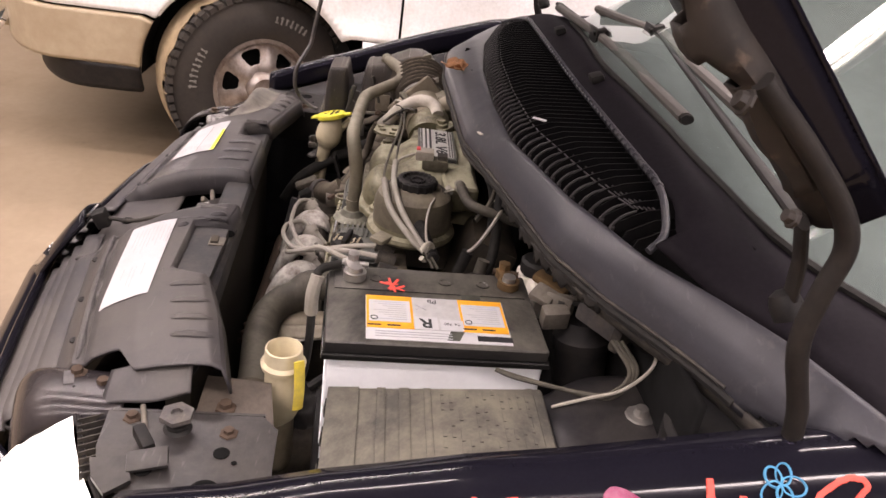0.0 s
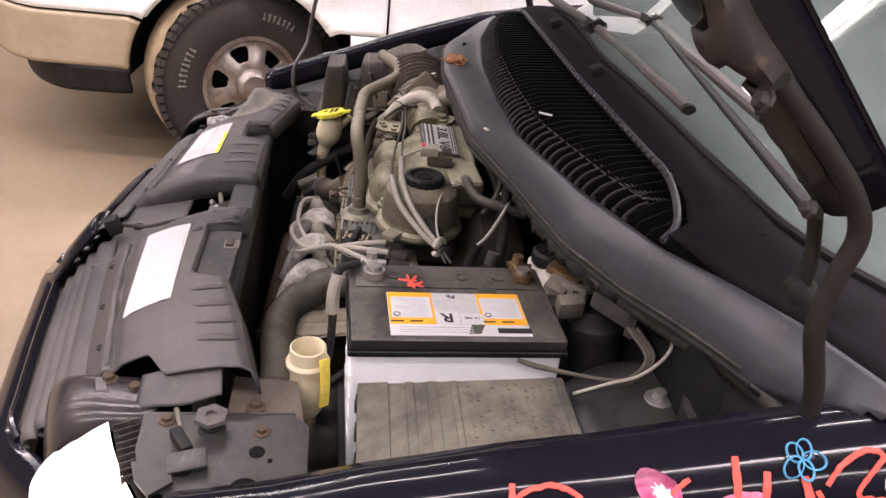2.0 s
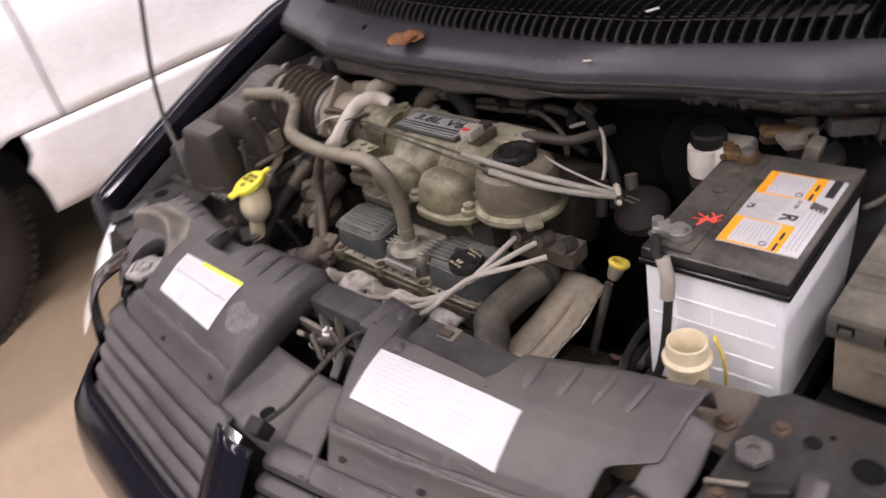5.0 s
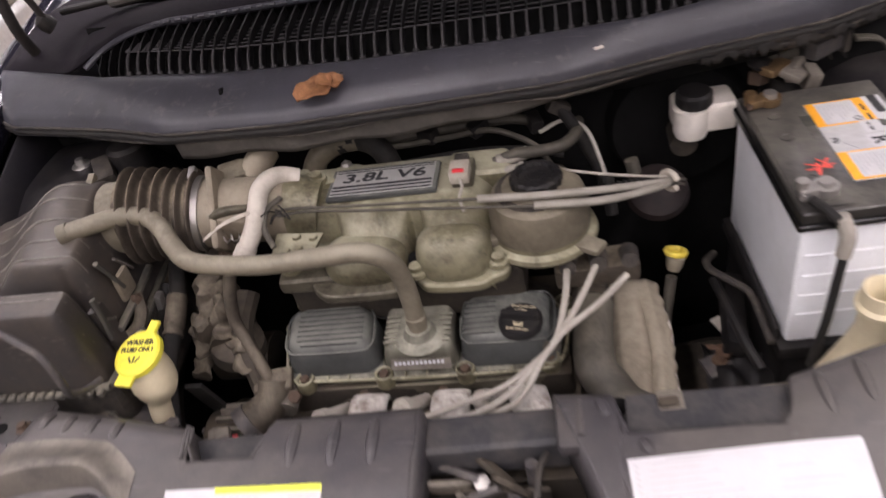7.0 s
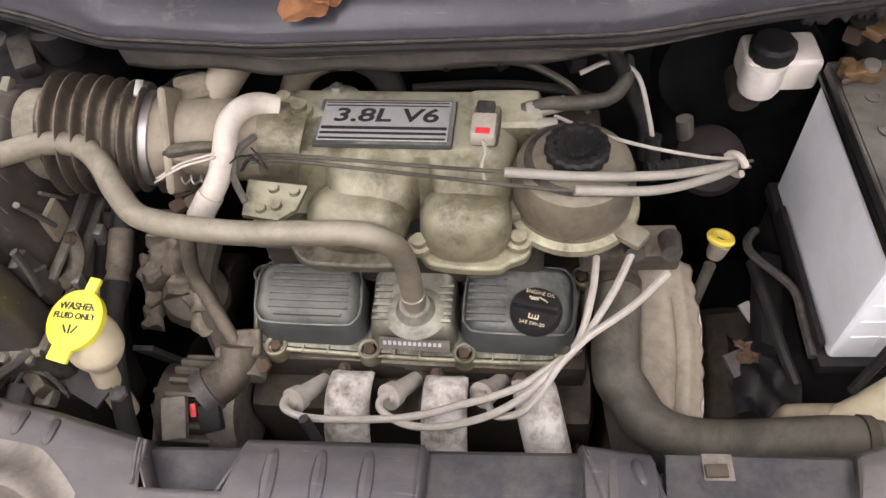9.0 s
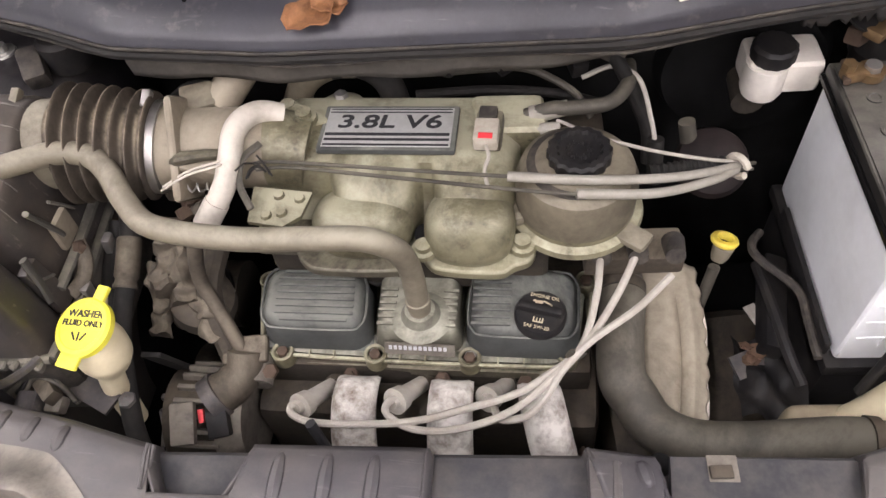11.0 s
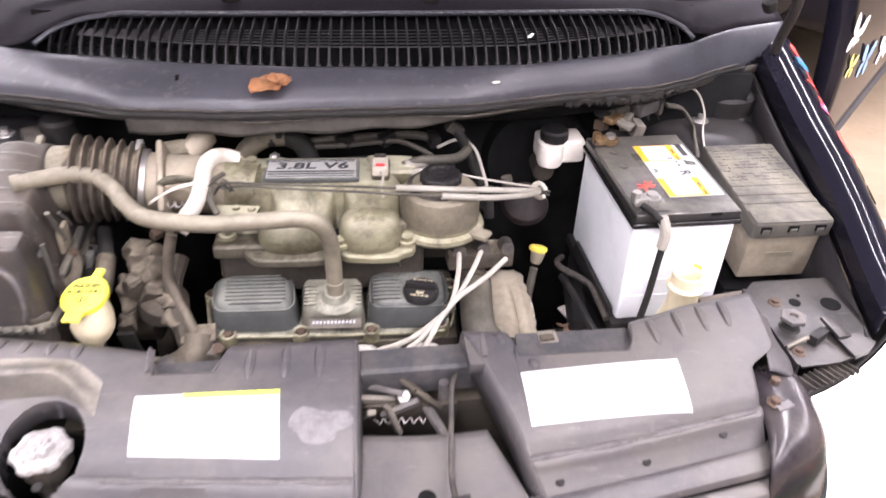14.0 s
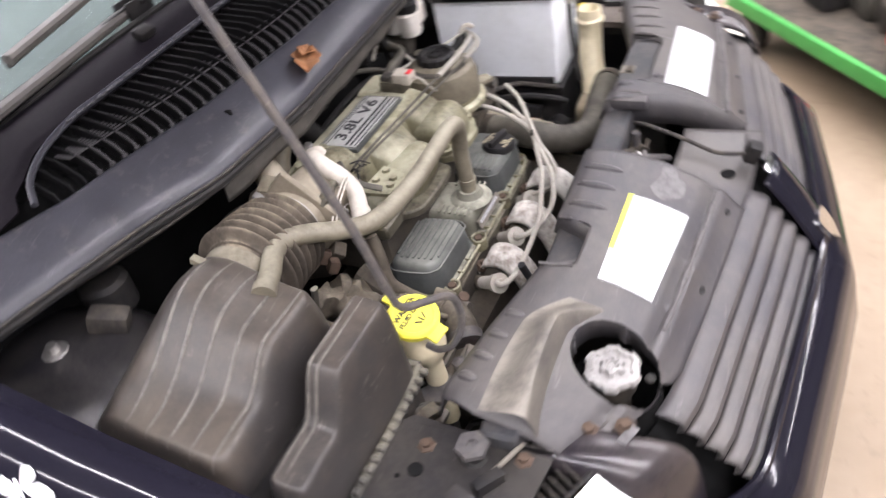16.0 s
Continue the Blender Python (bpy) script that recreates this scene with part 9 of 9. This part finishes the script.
thick(part("lower_valance", side_panel(-1.30, -0.76, 0.33, 0.445, 20, 6, round_front=0.40), black_plastic, truck, "black lower valance"), 0.03, 1)
thick(part("rocker", side_panel(0.18, 2.8, 0.36, 0.66, 40, 8), white_paint, truck, "white sill panel"), 0.02, 1)
fd = thick(part("front_door", side_panel(0.335, 1.45, 0.662, 1.25, 20, 16, cut=False), white_paint, truck, "white front door"), 0.02, 1)
part("door_crease", box(bmesh.new(), (truck_x(0.745) + 0.006, 0.90, 0.745), (0.012, 1.05, 0.028), bevel=0.005), white_paint, fd)
part("door_strip", box(bmesh.new(), (truck_x(0.79) + 0.004, 0.90, 0.80), (0.008, 1.05, 0.012), bevel=0.003), panel_metal, fd)
thick(part("rear_side", side_panel(1.46, 3.6, 0.662, 1.25, 20, 12, cut=False), white_paint, truck), 0.02, 1)
bm = lathe(bmesh.new(), (TX - 0.36, WY, WZ), [(0.0, 0), (0.46, 0.0), (0.462, 0.33)], (0, 90, 0), 40)
bmesh.ops.delete(bm, geom=[v for v in bm.verts if v.co.z < 0.37 and math.hypot(v.co.y - WY, v.co.z - WZ) > 0.1], context="VERTS")
part("wheel_housing", bm, dark_gap, truck)
part("arch_lip", sweep(bmesh.new(), [(TX + 0.006, WY + 0.458 * math.cos(a), WZ + 0.458 * math.sin(a)) for a in np.linspace(0.62, 2.52, 24)], 0.010, n=2, seg=8), white_paint, truck)
part("underbody", box(bmesh.new(), (TX - 0.92, 1.2, 0.62), (1.50, 4.7, 0.42), bevel=0.08), dark_gap, truck)
FAR = 2 * (TX - 0.92)
for nm, args, mat in (("front_wing", (-1.38, 0.325, 0.662, 1.25, 40, 12), white_paint), ("front_door", (0.335, 1.45, 0.662, 1.25, 10, 8), white_paint), ("rear_side", (1.46, 3.6, 0.662, 1.25, 10, 8), white_paint), ("sill", (-1.38, 3.6, 0.36, 0.66, 40, 8), tan_clad)):
    bm = side_panel(*args, round_front=0.35)
    for v in bm.verts:
        v.co.x = FAR - v.co.x
    thick(part(nm, bm, mat, truck), 0.02, -1)
part("hood", grid(bmesh.new(), lambda u, v: Vector((TX - 0.05 - 1.74 * u, -1.34 + 1.79 * v + 0.10 * (2 * u - 1) ** 2 * (1 - v), 1.245 + 0.06 * math.sin(math.pi * u) + 0.08 * v - 0.10 * max(0.0, 1 - v * 5) ** 2)), 16, 16), white_paint, truck, "white bonnet")
part("nose", grid(bmesh.new(), lambda u, v: Vector((TX - 0.36 - 1.12 * u, -1.385 - 0.05 * math.sin(math.pi * u) - 0.03 * math.sin(math.pi * v), 0.45 + 0.74 * v)), 16, 10), white_paint, truck, "white front face")
part("front_bumper", box(bmesh.new(), (TX - 0.92, -1.44, 0.55), (1.18, 0.14, 0.21), bevel=0.05, seg=3), tan_clad, truck, "tan front bumper")
part("front_grille", box(bmesh.new(), (TX - 0.92, -1.445, 0.88), (0.80, 0.05, 0.22), bevel=0.02), dark_gap, truck, "black grille")
cab = part("cab", box(bmesh.new(), (TX - 0.92, 1.85, 1.53), (1.70, 3.0, 0.62), bevel=0.12, seg=4, taper=0.86), white_paint, truck, "white cab and roof")
part("windscreen", box(bmesh.new(), (TX - 0.92, 0.435, 1.54), (1.34, 0.02, 0.44), (-20, 0, 0), 0.008), dark_gap, cab, "dark windscreen")
for x, s_ in ((TX - 0.125, 1), (TX - 1.715, -1)):
    for ya, yb in ((0.85, 1.75), (1.85, 2.95)):
        part("side_window", box(bmesh.new(), (x, (ya + yb) / 2, 1.54), (0.02, yb - ya, 0.36), (0, -11 * s_, 0), 0.006), dark_gap, cab, "dark side window")
for x, y in ((TX - 1.84 + 0.24, WY), (TX - 0.01, 2.75), (TX - 1.84 + 0.24, 2.75)):
    w = part("wheel", lathe(bmesh.new(), (x - 0.24, y, WZ), [(0.215, 0.0), (0.33, 0.0), (0.375, 0.03), (0.388, 0.12), (0.375, 0.21), (0.33, 0.24), (0.215, 0.24)], (0, 90, 0), 48), tyre_mat, truck, "big off-road tyre")
    part("rim", lathe(bmesh.new(), (x - 0.24, y, WZ), [(0.212, 0.01), (0.19, 0.03), (0.08, 0.05), (0.0, 0.05), (0.0, 0.19), (0.08, 0.19), (0.19, 0.21), (0.212, 0.23)], (0, 90, 0), 32), alloy_wheel, w)
part("rear_face", box(bmesh.new(), (TX - 0.92, 3.6, 0.95), (1.70, 0.04, 0.62), bevel=0.01), white_paint, truck)
LC, LR = Vector((TX - 0.075, -1.175, 0.575)), (0, -4, -38)
head = part("headlamp", box(bmesh.new(), LC, (0.06, 0.18, 0.15), LR, 0.028, 4), clear_glass("lamp_glass", (0.9, 0.92, 0.92)), truck, "clear wraparound headlamp")
part("headlamp_bowl", box(bmesh.new(), LC + Vector((-0.010, 0.006, 0)), (0.05, 0.15, 0.12), LR, 0.02, 3), alloy_wheel, head)
part("lamp_recess", box(bmesh.new(), LC + Vector((-0.012, 0.004, -0.02)), (0.05, 0.23, 0.22), LR, 0.03, 4), dark_gap, truck, "dark recess round the headlamp")
part("lamp_strip", sweep(bmesh.new(), [LC + Vector((-0.10, -0.12, 0.03)), LC + Vector((-0.02, -0.05, -0.015)), LC + Vector((0.045, 0.055, -0.060)), LC + Vector((0.060, 0.085, -0.060))], 0.012, n=6, seg=8, flat=0.6), white_paint, truck, "pale strip under the lamp")
part("fog_lamp", lathe(bmesh.new(), (TX - 0.26, -1.40, 0.50), [(0.05, 0), (0.05, 0.02), (0.0, 0.03)], (0, 60, -60), 20), chrome, truck)

wheel = part("wheel", lathe(bmesh.new(), (TX - 0.25, WY, WZ), [(0.215, 0.0), (0.33, -0.005), (0.372, 0.02), (0.386, 0.05), (0.388, 0.13), (0.386, 0.20), (0.374, 0.228), (0.34, 0.244), (0.285, 0.250), (0.235, 0.244), (0.212, 0.232)], (0, 90, 0), 72), tyre_mat, truck, "big off-road tyre on a dirty alloy rim")
for k in range(64):
    a = 2 * math.pi * k / 64
    c, s = math.cos(a), math.sin(a)
    for dx, w, tilt in ((-0.045, 0.055, 0.18), (-0.115, 0.06, -0.15), (-0.19, 0.07, 0.15)):
        m = Matrix.Translation((TX + dx + 0.01, WY + 0.386 * c, WZ + 0.386 * s)) @ Matrix.Rotation(a - math.pi / 2, 4, "X") @ Matrix.Rotation(tilt, 4, "Z")
        if dx > -0.1 or k % 2:
            part("tread_block", placed(box(bmesh.new(), (0, 0, 0), (w, 0.026, 0.022), bevel=0.0), m), mud_tyre if (dx < -0.1 and 1.2 < a < 4.0) else tyre_mat, wheel, flat=True)
rim = part("rim", lathe(bmesh.new(), (TX - 0.02, WY, WZ), [(0.215, -0.01), (0.212, 0.006), (0.196, 0.006), (0.188, -0.02), (0.180, -0.06), (0.178, -0.085)], (0, 90, 0), 48), alloy_wheel, truck, "dirty alloy rim")
part("barrel", lathe(bmesh.new(), (TX - 0.10, WY, WZ), [(0.18, 0.0), (0, 0.0)], (0, 90, 0), 32), dark_gap, rim)
def spoke_disc(u, v):
    """The wheel's dished face, between its hub and its outer band."""
    r = 0.055 + 0.137 * v
    a = 2 * math.pi * u
    web = math.cos(3 * (a - 0.32)) ** 2
    dish = -0.030 + 0.030 * math.cos(math.pi * min(1.0, max(0.0, (v - 0.15) / 0.85))) * 0.55 + 0.010 * web
    return Vector((TX + dish, WY + r * math.cos(a), WZ + r * math.sin(a)))


def spoke_keep(u, v):
    a = (6 * u - 0.306) % 1.0
    return not (((v - 0.60) / 0.23) ** 4 + ((a - 0.5) / (0.14 + 0.16 * v)) ** 4 < 1)


thick(part("spoke_face", grid(bmesh.new(), spoke_disc, 300, 50, spoke_keep), alloy_wheel, rim, "pressed wheel face with six openings"), 0.014, 1)
part("hub_cap", lathe(bmesh.new(), (TX - 0.04, WY, WZ), [(0.078, 0.0), (0.076, 0.030), (0.066, 0.050), (0.050, 0.060), (0.046, 0.052), (0.02, 0.054), (0, 0.056)], (0, 90, 0), 28), alloy_wheel, rim, "round dirty hub cap")
def mud_band(u, v):
    a = 1.25 + 2.75 * u
    r = 0.3985 + 0.002 * math.sin(37 * u) * math.sin(9 * v)
    edge = 0.07 + 0.02 * math.sin(21 * u) + 0.012 * math.sin(57 * u)
    return Vector((TX - 0.245 + (0.245 - edge) * v, WY + r * math.cos(a), WZ + r * math.sin(a)))


part("mud_coat", grid(bmesh.new(), mud_band, 90, 8), mud_tyre, wheel, "yellow dried mud caked on the tread")
letter_grey = material("worn_pale_letters", (0.20, 0.19, 0.175), 0.7, grain=60, stain=(0.10, 0.09, 0.08), stain_scale=40, bump=0.1)
for a0, n in ((0.95, 7), (2.55, 8)):
    for k in range(n):
        a = a0 + 0.075 * k
        m = Matrix.Translation((TX + 0.0005, WY + 0.300 * math.cos(a), WZ + 0.300 * math.sin(a))) @ Matrix.Rotation(a, 4, "X")
        part("raised_bar", placed(box(bmesh.new(), (0, 0, 0), (0.005, 0.034 if k % 2 else 0.028, 0.006)), m), letter_grey, wheel)
        part("raised_bar", placed(box(bmesh.new(), (0, 0.010 * (1 if k % 3 else -1), 0), (0.005, 0.005, 0.014)), m), letter_grey, wheel)

# the front wheel is steered towards the van
pivot = Vector((TX - 0.125, WY, WZ))
for ob in [wheel, rim] + list(wheel.children) + list(rim.children):
    o = base[ob]
    ob.data.transform(Matrix.Translation(pivot - o) @ turn(0, 0, 27) @ Matrix.Translation(o - pivot))

# ---- other things on the floor ----
cart = thing("tool_trolley", "bright green low trolley loaded with dark odds and ends", "trolley", (1.60, -0.45, 0))
CM = Matrix.Translation((1.60, -0.45, 0)) @ turn(0, 0, 41)
part("tray", placed(box(bmesh.new(), (0, 0, 0.17), (1.2, 0.50, 0.02)), CM), dark_metal, cart, "oily dark tray floor")
for c, s in (((0, 0.25, 0.185), (1.2, 0.02, 0.055)), ((0, -0.25, 0.185), (1.2, 0.02, 0.055)), ((0.6, 0, 0.185), (0.02, 0.5, 0.055)), ((-0.6, 0, 0.185), (0.02, 0.5, 0.055))):
    part("side_rail", placed(box(bmesh.new(), c, s, bevel=0.004), CM), green_paint, cart)
for x in (-0.5, 0.5):
    for y in (-0.2, 0.2):
        part("castor", placed(rod(bmesh.new(), (x, y - 0.02, 0.075), (x, y + 0.02, 0.075), 0.075), CM), rubber_black, cart)
rng = random.Random(8)
for k, mat in enumerate((dark_metal, black_plastic, panel_metal, red_plastic, dark_metal, rubber, black_plastic, dusty_plastic)):
    p = CM @ Vector((-0.5 + 0.14 * k, rng.uniform(-0.1, 0.14), 0.18))
    lone("scrap_part", box(bmesh.new(), p + Vector((0, 0, 0.05)), (0.14, 0.10 + 0.06 * rng.random(), 0.10), (0, 0, rng.uniform(0, 90)), 0.02), mat, "odd dark car part lying in the trolley", "car part", "parts in the trolley")
far = thing("parked_car", "dark car parked across the workshop, tan dusty wheels", "car", (3.4, 3.3, 0))
FM = Matrix.Translation((3.15, 3.15, 0)) @ turn(0, 0, 50)
part("body", placed(box(bmesh.new(), (0.9, 0.95, 0.72), (4.2, 1.6, 0.75), bevel=0.2, seg=4), FM), paint, far)
part("cabin", placed(box(bmesh.new(), (1.1, 0.95, 1.25), (2.2, 1.4, 0.55), bevel=0.2, seg=4, taper=0.85), FM), dark_gap, far)
for x in (0.0, 2.6):
    w = part("wheel", placed(lathe(bmesh.new(), (x, 0.30, 0.33), [(0.20, 0.0), (0.31, 0.0), (0.33, 0.03), (0.33, 0.17), (0.31, 0.20), (0.22, 0.21), (0.2, 0.2)], (90, 0, 0), 40), FM), tyre_mat, far, "dark tyre on a pale rim")
    part("rim", placed(lathe(bmesh.new(), (x, 0.17, 0.33), [(0.21, 0.05), (0.20, 0.06), (0.17, 0.02), (0.06, 0.02), (0.05, 0.05), (0, 0.05)], (90, 0, 0), 28), FM), alloy_wheel, w)
